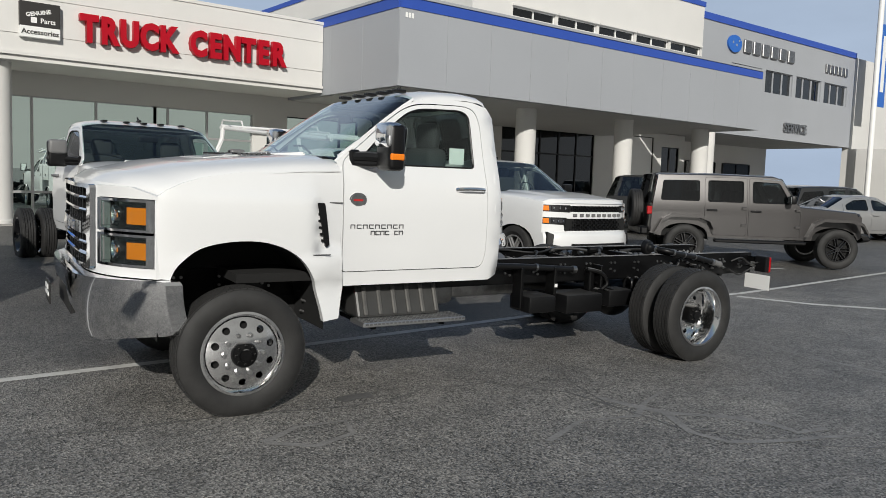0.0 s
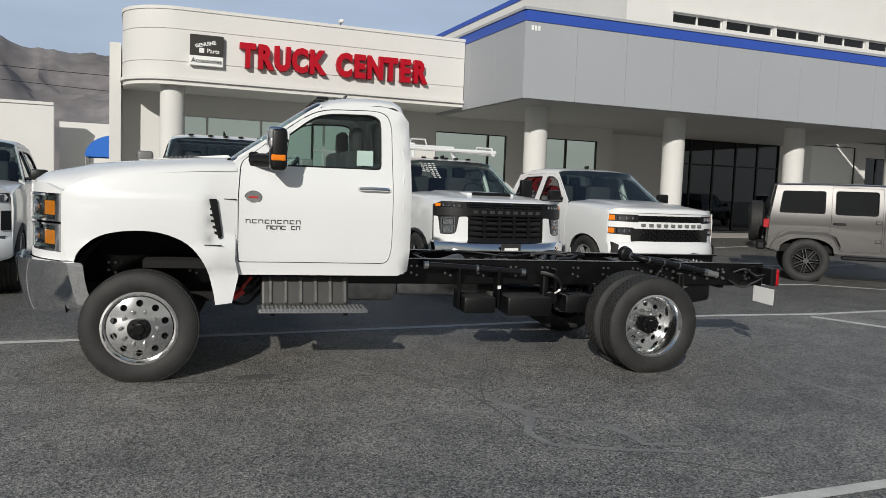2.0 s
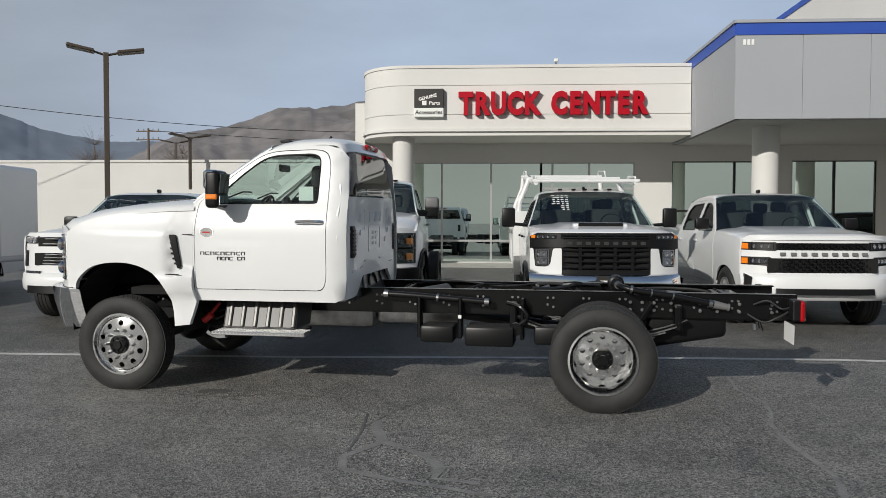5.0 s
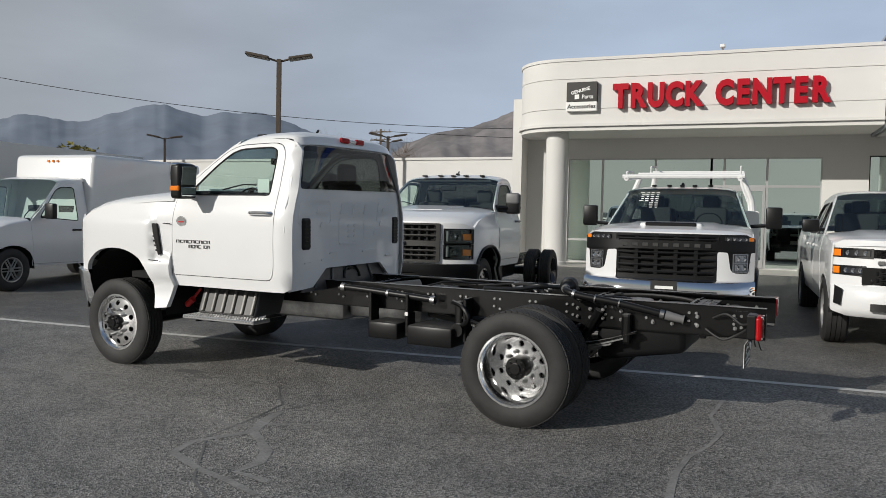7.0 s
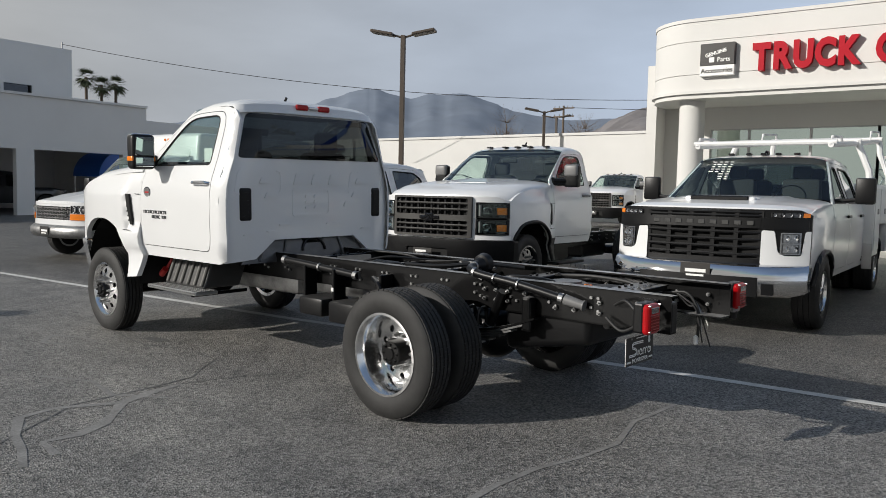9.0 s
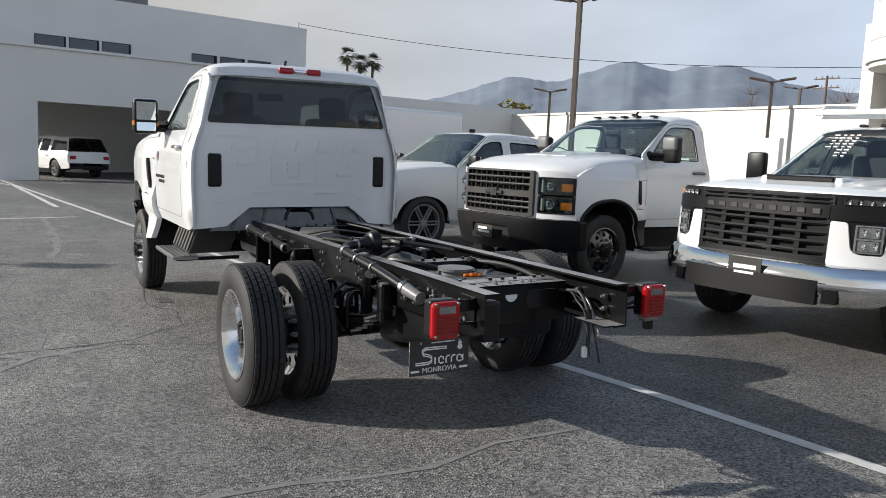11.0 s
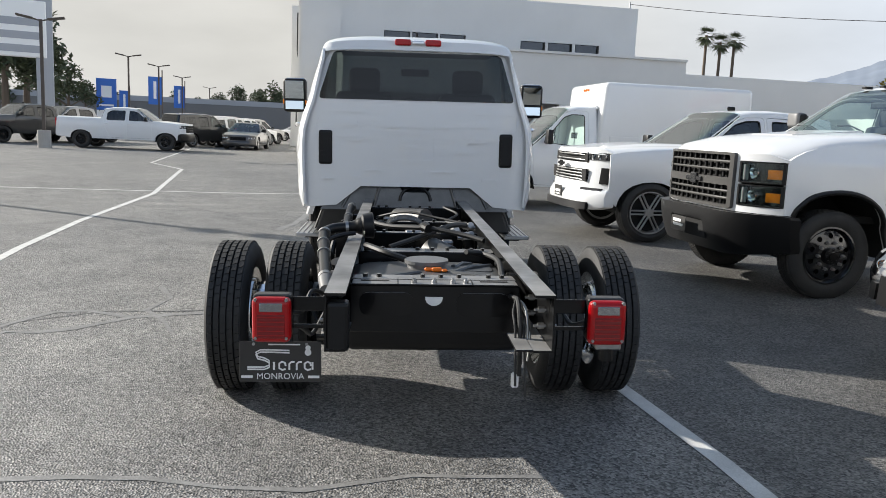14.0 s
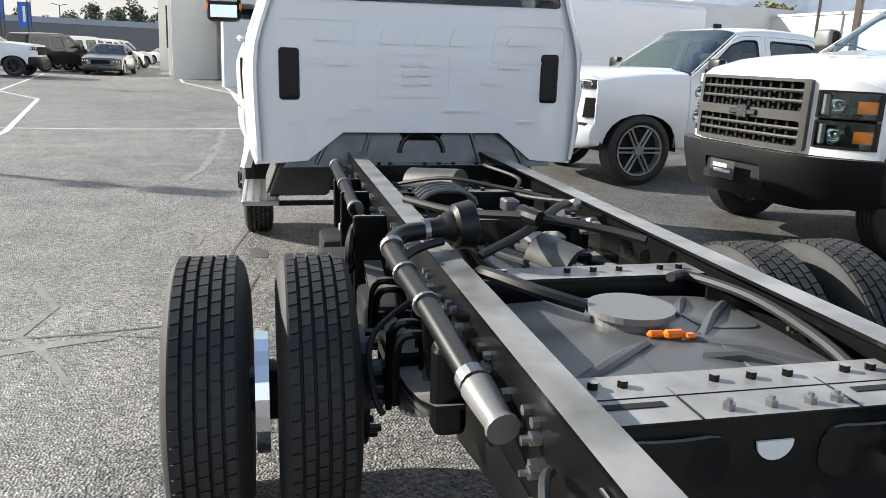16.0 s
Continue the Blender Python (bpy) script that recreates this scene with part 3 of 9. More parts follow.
part("door_frame", boxes((7.24, 7.30, 21.62, 21.69, 0.34, 2.54), (8.20, 8.26, 21.62, 21.69, 0.34, 2.54), (7.30, 8.20, 21.62, 21.69, 0.34, 0.55), (7.30, 8.20, 21.62, 21.69, 2.44, 2.54)), ALU_MULLION, part_root)
part("handle", boxes((7.33, 7.36, 21.58, 21.62, 1.1, 1.5)), STEEL, part_root)
part("notice", boxes((7.42, 7.66, 21.655, 21.66, 1.5, 1.85)), LABEL_WHITE, part_root, "white paper notice")
# rooms behind the glass
shell("wall_inner", boxes((1.3, 17.0, 27.0, 27.2, 0.2, 4.2), (1.3, 1.5, 21.9, 27.0, 0.2, 4.2), (9.9, 10.1, 21.9, 27.0, 0.2, 4.2)), STUCCO, "pale inner wall")
shell("wall_inner_back", boxes((17.3, 33.0, 29.0, 29.2, 0.2, 4.2)), STUCCO, "pale showroom back wall")
shell("floor", boxes((1.3, 33.0, 19.2, 29.2, 0.14, 0.31)), CONCRETE, "grey concrete shop floor and walk", "floor")
shell("wall_side", boxes((1.32, 1.60, 20.9, 44, 0.2, 5.05)), STUCCO, "white stucco side wall of the truck centre")
shell("roof_slab", boxes((1.3, 33, 23.6, 44, 4.2, 4.7)), STUCCO, "flat roof", "roof")
shell("counter", boxes((4.4, 6.6, 24.6, 25.2, 0.31, 1.35), bevel=0.02), TRIM_IN, "dark counter inside the shop", "counter")

# fascia with its rounded end and stepped bands
def fascia_band(name, z0, z1, out, material, label, x_end=10.74):
    bm = bmesh.new()
    r = 1.35
    cx, cy = 1.66 + r, 19.5 + r
    pts = [(x_end, 19.5 - out)] + [(cx + (r + out) * math.cos(a), cy + (r + out) * math.sin(a)) for a in [radians(-90 - 9 * k) for k in range(11)]] + [(1.66 - out, 24.0)]
    inner = [(x_end, 24.0), (2.2, 24.0)]
    poly = pts + inner[::-1]
    lo = [bm.verts.new((x, y, z0)) for x, y in poly]
    hi = [bm.verts.new((x, y, z1)) for x, y in poly]
    n = len(poly)
    for k in range(n):
        f = bm.faces.new((lo[k], lo[(k + 1) % n], hi[(k + 1) % n], hi[k]))
    bm.faces.new(lo[::-1])
    bm.faces.new(hi)
    return shell(name, bm, material, label, "fascia", smooth=True)


fascia_band("trim_lower", 3.93, 4.04, 0.02, STUCCO, "white stucco lower fascia band")
fascia_band("trim_ledge", 4.04, 4.12, 0.09, STUCCO, "white projecting fascia ledge")
fascia_band("trim_main", 4.12, 4.50, 0.03, STUCCO, "white stucco fascia")
fascia_band("trim_groove", 4.50, 4.515, 0.0, STUCCO, "recessed fascia joint")
fascia_band("trim_middle", 4.515, 5.30, 0.03, STUCCO, "white stucco fascia with raised sign")
fascia_band("trim_groove_upper", 5.30, 5.315, 0.0, STUCCO, "recessed fascia joint")
fascia_band("trim_upper", 5.315, 5.78, 0.03, STUCCO, "white stucco upper fascia")
fascia_band("trim_cap", 5.78, 5.86, 0.055, STUCCO, "white metal parapet cap")
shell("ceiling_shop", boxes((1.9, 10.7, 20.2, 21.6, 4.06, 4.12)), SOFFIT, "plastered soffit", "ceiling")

# red raised sign letters, each its own thing
x = 4.44
for ch, w in zip("TRUCK CENTER", (0.40, 0.45, 0.46, 0.43, 0.45, 0.30, 0.43, 0.41, 0.46, 0.41, 0.41, 0.43)):
    if ch != " ":
        ob = words("sign_letter", ch, 0.81, 0.08, RED_SIGN, None, pose(x + w / 2, 19.38, 4.515), bold=0.042)
        ob.scale = (0.74, 1.0, 1.0)
        tagged(ob, "raised red capital letter on the white fascia", "sign letter", "truck centre sign")
    x += w * 1.015
sg = tagged(new("parts_sign"), "black and white square parts sign on the fascia", "sign")
part("panel", boxes((3.22, 4.03, 19.33, 19.465, 4.68, 5.20), bevel=0.01), SIGN_BLACK, sg)
part("panel", boxes((3.22, 4.03, 19.33, 19.465, 4.43, 4.676), bevel=0.01), SIGN_WHITE, sg)
words("sign_word", "Accessories", 0.155, 0.004, SIGN_BLACK, sg, pose(3.625, 19.325, 4.505), bold=0.003)
words("sign_word", "Parts", 0.15, 0.004, SIGN_WHITE, sg, pose(3.78, 19.325, 4.76), bold=0.002)
words("sign_word", "GENUINE", 0.12, 0.004, SIGN_WHITE, sg, pose(3.60, 19.325, 4.93) @ pose(0, 0, 0, 0, -14, 0), bold=0.004)
part("sign_mark", boxes((3.44, 3.56, 19.322, 19.328, 4.75, 4.87)), SIGN_WHITE, sg)

# round columns
def column(x, y, z0=0.28, z1=3.95, r=0.31):
    bm = lathe(bmesh.new(), [(r * 1.06, 0), (r * 1.06, 0.10), (r, 0.12), (r, z1 - z0 - 0.06), (r * 1.03, z1 - z0 - 0.05), (r * 1.03, z1 - z0)], 40)
    bmesh.ops.rotate(bm, matrix=Matrix.Rotation(radians(90), 3, "X"), verts=bm.verts)
    ob = shell("column", bm, STUCCO, "round white plaster column under the canopy", "column", smooth=True)
    ob.location = (x, y, z0)
    return ob


column(2.85, 20.05)
for x in (11.95, 16.45, 21.0, 25.4):
    column(x, 17.2, 0.26, 3.9)
column(31.0, 20.6, 0.28, 4.3)

# grey canopy: panels with open joints on a dark core
CX0, CX1, CY0, CZ0, CZ1 = 10.76, 26.9, 15.75, 3.86, 5.72
shell("canopy_core", boxes((CX0 + 0.03, CX1 - 0.03, CY0 + 0.03, 24.0, CZ0 + 0.02, 5.95)), GREY_PLASTIC, "dark canopy core", "canopy")
can = tagged(new("canopy"), "grey panelled canopy with a blue band along its top", "canopy", kind="structure")
n = 11
for k in range(n):
    a, c = CX0 + (CX1 - CX0) * k / n, CX0 + (CX1 - CX0) * (k + 1) / n
    part("panel", boxes((a + 0.004, c - 0.004, CY0, CY0 + 0.03, CZ0, CZ1), bevel=0.002), STUCCO_GREY, can)
    part("band", boxes((a, c, CY0 - 0.02, CY0 + 0.03, CZ1, CZ1 + 0.26)), BLUE_BAND, can)
for k in range(5):
    a, c = CY0 + 0.03 + (24 - CY0 - 0.03) * k / 5, CY0 + 0.03 + (24 - CY0 - 0.03) * (k + 1) / 5
    part("panel", boxes((CX0, CX0 + 0.03, a + 0.004, c - 0.004, CZ0, CZ1), bevel=0.002), STUCCO_GREY, can)
    part("band", boxes((CX0 - 0.02, CX0 + 0.03, a, c, CZ1, CZ1 + 0.26)), BLUE_BAND, can)
    part("panel", boxes((CX1 - 0.03, CX1, a + 0.004, c - 0.004, CZ0, CZ1), bevel=0.002), STUCCO_GREY, can)
shell("canopy_cap", boxes((CX0 - 0.05, CX1 + 0.05, CY0 - 0.05, 24.0, CZ1 + 0.262, CZ1 + 0.33)), STUCCO_GREY, "pale metal canopy cap", "canopy")
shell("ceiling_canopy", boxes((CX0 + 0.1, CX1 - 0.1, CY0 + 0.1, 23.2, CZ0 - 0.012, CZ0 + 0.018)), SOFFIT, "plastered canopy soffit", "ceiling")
part_n = tagged(new("address_panel"), "small plain number mark on the canopy corner", "sign")
for k in range(3):
    part("mark", boxes((10.92 + k * 0.09, 10.98 + k * 0.09, CY0 - 0.012, CY0 - 0.002, 5.50, 5.62)), SIGN_WHITE, part_n)

# upper storey with ribbon windows
UX0, UX1, UY, UZ1 = 16.5, 29.3, 20.0, 9.35
rib = [(18.3 + 2.2 * k, 20.35 + 2.2 * k, 7.30, 7.62) for k in range(5)]
wall_y("wall_upper", UX0, UX1, UY, UY + 0.4, 5.9, UZ1, rib, STUCCO, "white upper storey wall with ribbon windows")
shell("wall_upper_side", boxes((UX0, UX0 + 0.4, UY + 0.4, 44, 5.9, UZ1), (UX1 - 0.4, UX1, UY + 0.4, 44, 5.9, UZ1)), STUCCO, "white upper side wall")
shell("roof_upper", boxes((UX0 + 0.4, UX1 - 0.4, UY + 0.4, 44, 8.9, 9.0)), STUCCO, "flat upper roof", "roof")
shell("trim_upper_band", boxes((UX0 - 0.04, UX1 + 0.04, UY - 0.04, UY + 0.36, UZ1, UZ1 + 0.2), (UX0 - 0.04, UX0 + 0.36, UY + 0.36, 44, UZ1, UZ1 + 0.2)), BLUE_BAND, "blue roof edge band", "trim")
for k, (a, c, lo, hi) in enumerate(rib):
    glazing("window_8", a, c, lo, hi, UY + 0.12, [(a + c) / 2], [], SIGN_WHITE, GLASS_DARK, "narrow dark ribbon window", 0.025)
    shell("sill", boxes((a - 0.05, c + 0.05, UY - 0.10, UY + 0.02, hi + 0.005, hi + 0.07)), STUCCO, "white ledge above the ribbon window", "trim")

# grey facade of the second dealer
EX0, EX1, EY = 29.3, 45.4, 21.0
ew = [(33.2 + 2.95 * k, 35.8 + 2.95 * k, 6.5, 7.6) for k in range(4)]
wall_y("wall_east", EX0, EX1, EY, EY + 0.4, 4.28, 9.25, ew, STUCCO_GREY, "pale grey dealer facade with window band")
for a, c, lo, hi in ew:
    glazing("window_9", a, c, lo, hi, EY + 0.15, [a + 0.87, a + 1.73], [], STUCCO_GREY, GLASS_DARK, "dark upper window with grey bars", 0.04)
shell("trim_east", boxes((EX0, EX1, EY - 0.05, EY + 0.4, 9.25, 9.55)), BLUE_BAND, "blue roof band", "trim")
shell("wall_east_back", boxes((EX0, EX1, 26.0, 26.3, 0.2, 9.0), (EX1, 60, EY, EY + 0.4, 0.2, 9.3), (EX1, EX1 + 0.4, 14.0, EY, 0.2, 4.2)), STUCCO, "white recessed ground-floor wall")
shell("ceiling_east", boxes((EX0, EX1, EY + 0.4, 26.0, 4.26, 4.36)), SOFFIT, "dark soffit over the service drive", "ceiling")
for k in range(3):
    glazing("window_10", 33.5 + 3.6 * k, 36.3 + 3.6 * k, 0.35, 3.2, 25.95, [34.9 + 3.6 * k], [], MULLION, GLASS_DARK, "dark service bay glazing")
bm = bmesh.new()
rod(bm, (33.2, EY - 0.10, 8.45), (33.2, EY - 0.01, 8.45), 0.55, 32)
bmesh.ops.scale(bm, vec=(1.0, 1, 0.72), space=Matrix.Translation((0, 0, -8.45)), verts=bm.verts)
lg = tagged(obj("oval_emblem", bm, BLUE_SIGN), "plain blue oval emblem on the grey facade", "sign")
for ex, ez in ((32.95, 8.45), (33.25, 8.35), (33.45, 8.55)):
    part("emblem_mark", boxes((ex, ex + 0.1, EY - 0.12, EY - 0.10, ez, ez + 0.1)), CHROME, lg)
for k in range(6):
    m = tagged(obj("sign_bar", boxes((34.0 + 0.80 * k, 34.6 + 0.80 * k, EY - 0.12, EY - 0.005, 8.15, 8.75), bevel=0.03), STEEL), "grey metal sign bar on the facade", "sign letter", "facade sign")
for k in range(6):
    tagged(obj("sign_bar", boxes((42.0 + 0.42 * k, 42.3 + 0.42 * k, EY - 0.10, EY - 0.005, 8.1, 8.55), bevel=0.02), STEEL), "small grey metal sign bar", "sign letter", "facade sign")
sv = tagged(new("service_sign"), "grey metal service lettering on the facade", "sign")
words("sign_word", "SERVICE", 0.62, 0.05, STEEL, sv, pose(39.2, EY - 0.06, 4.72), bold=0.02)
words("sign_word", "Express", 0.50, 0.05, STEEL, sv, pose(34.6, EY - 0.06, 4.75), bold=0.02)

# north boundary building and the west block
wall_y("wall_far", -60, -1.15, 34.0, 34.4, 0.2, 4.35, [], STUCCO, "long white boundary building")
shell("wall_far_yard", boxes((-1.1, 1.3, 36.0, 36.2, 0.2, 3.85)), STUCCO, "low white wall at the back of the yard")
shell("trim_far", boxes((-60, -1.15, 33.94, 34.44, 4.352, 4.47)), STUCCO, "white parapet cap", "trim")
shell("wall_far_low", boxes((-40, -6, 30.0, 30.3, 0.25, 2.9)), STUCCO, "low white yard wall")
WX = -30.0
bm = bmesh.new()
box(bm, -60, WX - 0.3, 4.6, 22.0, 0, 8.4)
shell("wall_west_core", bm, STUCCO, "white two-storey block")
def wall_x(name, x0, x1, y0, y1, z0, z1, holes, material, label):
    bm = bmesh.new()
    ys = sorted({y0, y1, *[v for h in holes for v in h[:2]]})
    for a, c in zip(ys, ys[1:]):
        zs = [(z0, z1)]
        for h0, h1, hz0, hz1 in holes:
            if h0 <= a and c <= h1:
                zs = [p for lo, hi in zs for p in ((lo, min(hi, hz0)), (max(lo, hz1), hi)) if p[1] - p[0] > 1e-4]
        for lo, hi in zs:
            box(bm, x0, x1, a, c, lo, hi)
    bmesh.ops.remove_doubles(bm, verts=bm.verts, dist=1e-4)
    return shell(name, bm, material, label)
wh = [(8.4 + 1.45 * k, 9.75 + 1.45 * k, 5.85, 6.42) for k in range(3)] + [(15.6 + 1.5 * k, 16.95 + 1.5 * k, 5.75, 6.35) for k in range(3)]
wall_x("wall_west", WX - 0.3, WX, 4.6, 22.0, 0, 8.4, wh, STUCCO, "white block wall with strip windows")
for a, c, lo, hi in wh:
    r_ = tagged(new("window_11"), "narrow dark strip window", "window", kind="structure")
    part("pane", boxes((WX - 0.2, WX - 0.18, a, c, lo, hi)), GLASS_DARK, r_)
    part("window_frame", boxes((WX - 0.17, WX - 0.05, a, a + 0.05, lo, hi), (WX - 0.17, WX - 0.05, c - 0.05, c, lo, hi), (WX - 0.17, WX - 0.05, a + 0.05, c - 0.05, lo, lo + 0.05)), MULLION, r_)
shell("wall_west_tower", boxes((-38, -31.5, 4.1, 4.6, 0, 12)), STUCCO, "white tower front wall")
shell("wall_west_pier", boxes((-31.5, WX + 0.35, 4.25, 6.2, 0, 12.0)), STUCCO, "stepped white corner pier of the tower")
shell("wall_west_wing", boxes((-50, -42, 3.6, 4.6, 0, 9)), STUCCO, "lower white wing wall")
shell("trim_tower", boxes((-31.7, WX + 0.5, 4.1, 6.4, 8.2, 8.45)), STUCCO, "white projecting tower band", "trim")
for x in (-36.5, -34.0):
    for z in (1.4, 5.4):
        glazing("window_12", x, x + 1.3, z, z + 1.9, 4.07, [x + 0.65], [], MULLION, GLASS_DARK, "tall dark tower window", 0.04)
shell("roof_unit", boxes((-34, -32, 11.5, 14.0, 8.4, 9.3), bevel=0.05), GREY_PLASTIC, "dark roof unit", "roof unit")
wall_x("wall_porch", -22.3, -22.0, 6.0, 21.0, 0, 4.95, [(7.3, 12.2, 0, 3.0), (13.6, 15.3, 0, 2.85), (16.0, 19.85, 0, 2.85)], STUCCO, "white porch wall with a drive-through opening")
shell("wall_porch_side", boxes((-29.9, -22.3, 6.0, 6.3, 2.6, 4.95), (-23.3, -22.3, 6.0, 6.3, 0, 2.6)), STUCCO, "white porch side wall")
shell("roof_porch", boxes((-29.9, -22.3, 6.3, 21.0, 4.5, 4.7)), SOFFIT, "porch roof", "ceiling")
shell("wall_west_low", boxes((-40, -26.0, 21.0, 36.0, 0, 4.8)), STUCCO, "white low rear building")
shell("trim_porch", boxes((-22.4, -21.9, 5.9, 21.0, 4.952, 5.05)), STUCCO, "white parapet cap", "trim")


# ---- mountains ----
def build_mountains(name, table, dist, depth, material, label, seed, rough=0.34):
    bm = bmesh.new()
    rows = []
    az0, az1 = table[0][0], table[-1][0]
    n = int((az1 - az0) / 0.22)
    m = 30
    cell = depth * 0.34
    for i in range(n + 1):
        az = az0 + (az1 - az0) * i / n
        el = ease(table, az) + 0.14 * noise.noise((az * 0.8, seed, 0)) + 0.07 * noise.noise((az * 2.4, seed, 4))
        top = dist * math.tan(radians(el))
        row = []
        for j in range(m + 1):
            t = j / m
            d = dist - depth * (1 - t)
            x, y = d * math.cos(radians(az)), d * math.sin(radians(az))
            fold = 0.0
            for k, amp in ((1.0, 0.5), (2.1, 0.28), (4.4, 0.16)):
                fold += amp * (0.45 - abs(noise.noise((x / cell * k, y / cell * k, seed + k))))
            z = top * t ** 1.1 + top * rough * fold * math.sin(math.pi * min(1.0, t * 0.98)) ** 0.8
            row.append(bm.verts.new((8 + x, y, z if t < 1 else top)))
        rows.append(row)
    for a, c in zip(rows, rows[1:]):
        for j in range(m):
            bm.faces.new((a[j], c[j], c[j + 1], a[j + 1]))
    shell(name, bm, material, label, "backdrop", smooth=True)


# distance haze is painted in: pale blue colour and faint emission on the hills
MOUNT_NEAR = mat("dry_brown_hills_glow", (0.21, 0.195, 0.195), 0.95, emit=0.15, grain=0.5, grain_scale=0.03, stain=0.5, stain_scale=0.006)
MOUNT_FAR = mat("far_hills_haze_glow", (0.125, 0.15, 0.19), 0.95, emit=0.38, grain=0.2, grain_scale=0.015, stain=0.2, stain_scale=0.004)
build_mountains("backdrop_far", ((107, 5.2), (113, 5.6), (117, 5.5), (121, 6.2), (124, 7.2), (126.6, 7.1), (128.5, 6.9), (131.4, 7.4), (134, 6.6), (136, 5.95), (139, 6.15), (140.6, 5.8), (143, 4.9), (146, 4.1), (150, 2.6), (156, 1.4), (165, 0.8)), 3600, 1300, MOUNT_FAR, "blue-grey mountain range with haze in its glow", 2.0, 0.2)
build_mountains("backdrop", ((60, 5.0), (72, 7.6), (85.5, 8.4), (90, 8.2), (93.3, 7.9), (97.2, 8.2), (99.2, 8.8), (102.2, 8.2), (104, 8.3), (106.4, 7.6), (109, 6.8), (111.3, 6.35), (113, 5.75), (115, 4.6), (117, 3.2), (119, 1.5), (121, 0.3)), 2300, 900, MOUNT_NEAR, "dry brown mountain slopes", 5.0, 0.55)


# ---- lamp posts, poles, wires ----
def lamp_post(x, y, h, label="brown car-park lamp post with twin flat heads", rz=20.0, heads=2, base=False):
    z0 = ground_z(y)
    root = thing("street_lamp", pose(x, y, z0, 0, 0, rz), label, "street lamp", "car-park lamps")
    bm = bmesh.new()
    box(bm, -0.065, 0.065, -0.065, 0.065, 0, h - 0.05, bevel=0.01)
    part("pole", bm, POLE, root)
    for s in ((-1, 1) if heads == 2 else (1,)):
        bm = bmesh.new()
        rod(bm, (0, 0, h - 0.12), (s * 0.35, 0, h - 0.02), 0.03, 8)
        part("arm", bm, POLE, root)
        bm = boxes((-0.33, 0.33, -0.20, 0.20, -0.04, 0.04), bevel=0.025, seg=2)
        bmesh.ops.transform(bm, matrix=pose(s * 0.60, 0, h + 0.02, 0, -s * 10, 0), verts=bm.verts)
        part("lamp_head", bm, POLE, root, "flat lamp head")
    if base:
        bm = bmesh.new()
        rod(bm, (0, 0, 0), (0, 0, 0.75), 0.27, 20)
        part("footing", bm, CONCRETE, root, "round concrete footing")
    return root


lamp_post(-4.6, 17.6, 5.65, rz=25)
lamp_post(-8.5, 33.2, 5.2, rz=35)
lamp_post(-21.9, 33.1, 5.35, rz=40)
lamp_post(-14.0, 45.0, 6.2, rz=10)
lamp_post(-6.9, -6.0, 5.4, rz=60)
lamp_post(-25.4, -6.45, 5.4, rz=100, base=True)
for az, d, h in ((-168.3, 64, 6.0), (-170.2, 74, 6.0), (-171.7, 92, 6.0), (-173.5, 118, 6.0), (-175.0, 135, 6.0), (-179.6, 88, 5.0), (-177.0, 150, 6.0)):
    lamp_post(10.4 + d * math.cos(radians(az)), 4.4 + d * math.sin(radians(az)), h, rz=90 + az)


def utility_pole(x, y, h):
    root = thing("utility_pole", pose(x, y, 0.3), "wooden utility pole with cross arms", "utility pole")
    bm = bmesh.new()
    rod(bm, (0, 0, 0), (0, 0, h), 0.16, 12, 0.11)
    part("pole", bm, BARK, root)
    for z in (h - 0.3, h - 1.2):
        part("cross_arm", boxes((-1.3, 1.3, -0.06, 0.06, z - 0.06, z + 0.06)), BARK, root)
        for k in (-1.1, -0.5, 0.5, 1.1):
            bm = bmesh.new()
            rod(bm, (k, 0, z + 0.06), (k, 0, z + 0.26), 0.05, 8)
            part("insulator", bm, STEEL, root)


utility_pole(-30.9, 79.0, 11.2)
utility_pole(-78.0, 120.0, 11.2)
bm = bmesh.new()
utility_pole(10.0, 46.2, 7.4)
P0, P1 = Vector((-30.2, 21.6, 8.65)), Vector((10.0, 46.2, 7.6))
tube(bm, [P0.lerp(P1, k / 32) - Vector((0, 0, 1.9 * 4 * (k / 32) * (1 - k / 32))) for k in range(33)], 0.015, 5)
tagged(obj("overhead_wire", bm, WIRE), "thin black overhead wire to the white building", "cable")
bm = bmesh.new()
rod(bm, (-30.2, 21.6, 8.4), (-30.2, 21.6, 8.75), 0.04, 8)
tagged(obj("roof_mast", bm, STEEL), "small roof mast holding the wire", "mast")
bm = bmesh.new()
P0, P1 = Vector((-30.9, 79.0, 11.3)), Vector((45.0, 110.0, 13.0))
tube(bm, [P0.lerp(P1, k / 24) - Vector((0, 0, 1.2 * 4 * (k / 24) * (1 - k / 24))) for k in range(25)], 0.03, 5)
tagged(obj("overhead_wire", bm, WIRE), "thin black overhead wire along the street", "cable")
cm = thing("security_camera", pose(7.1, 19.55, 5.86), "small white security camera on the parapet", "camera")
part("body", boxes((-0.06, 0.06, -0.14, 0.04, 0.06, 0.15), bevel=0.02), SIGN_WHITE, cm)
part("stalk", boxes((-0.02, 0.02, -0.02, 0.02, 0, 0.07)), STEEL, cm)


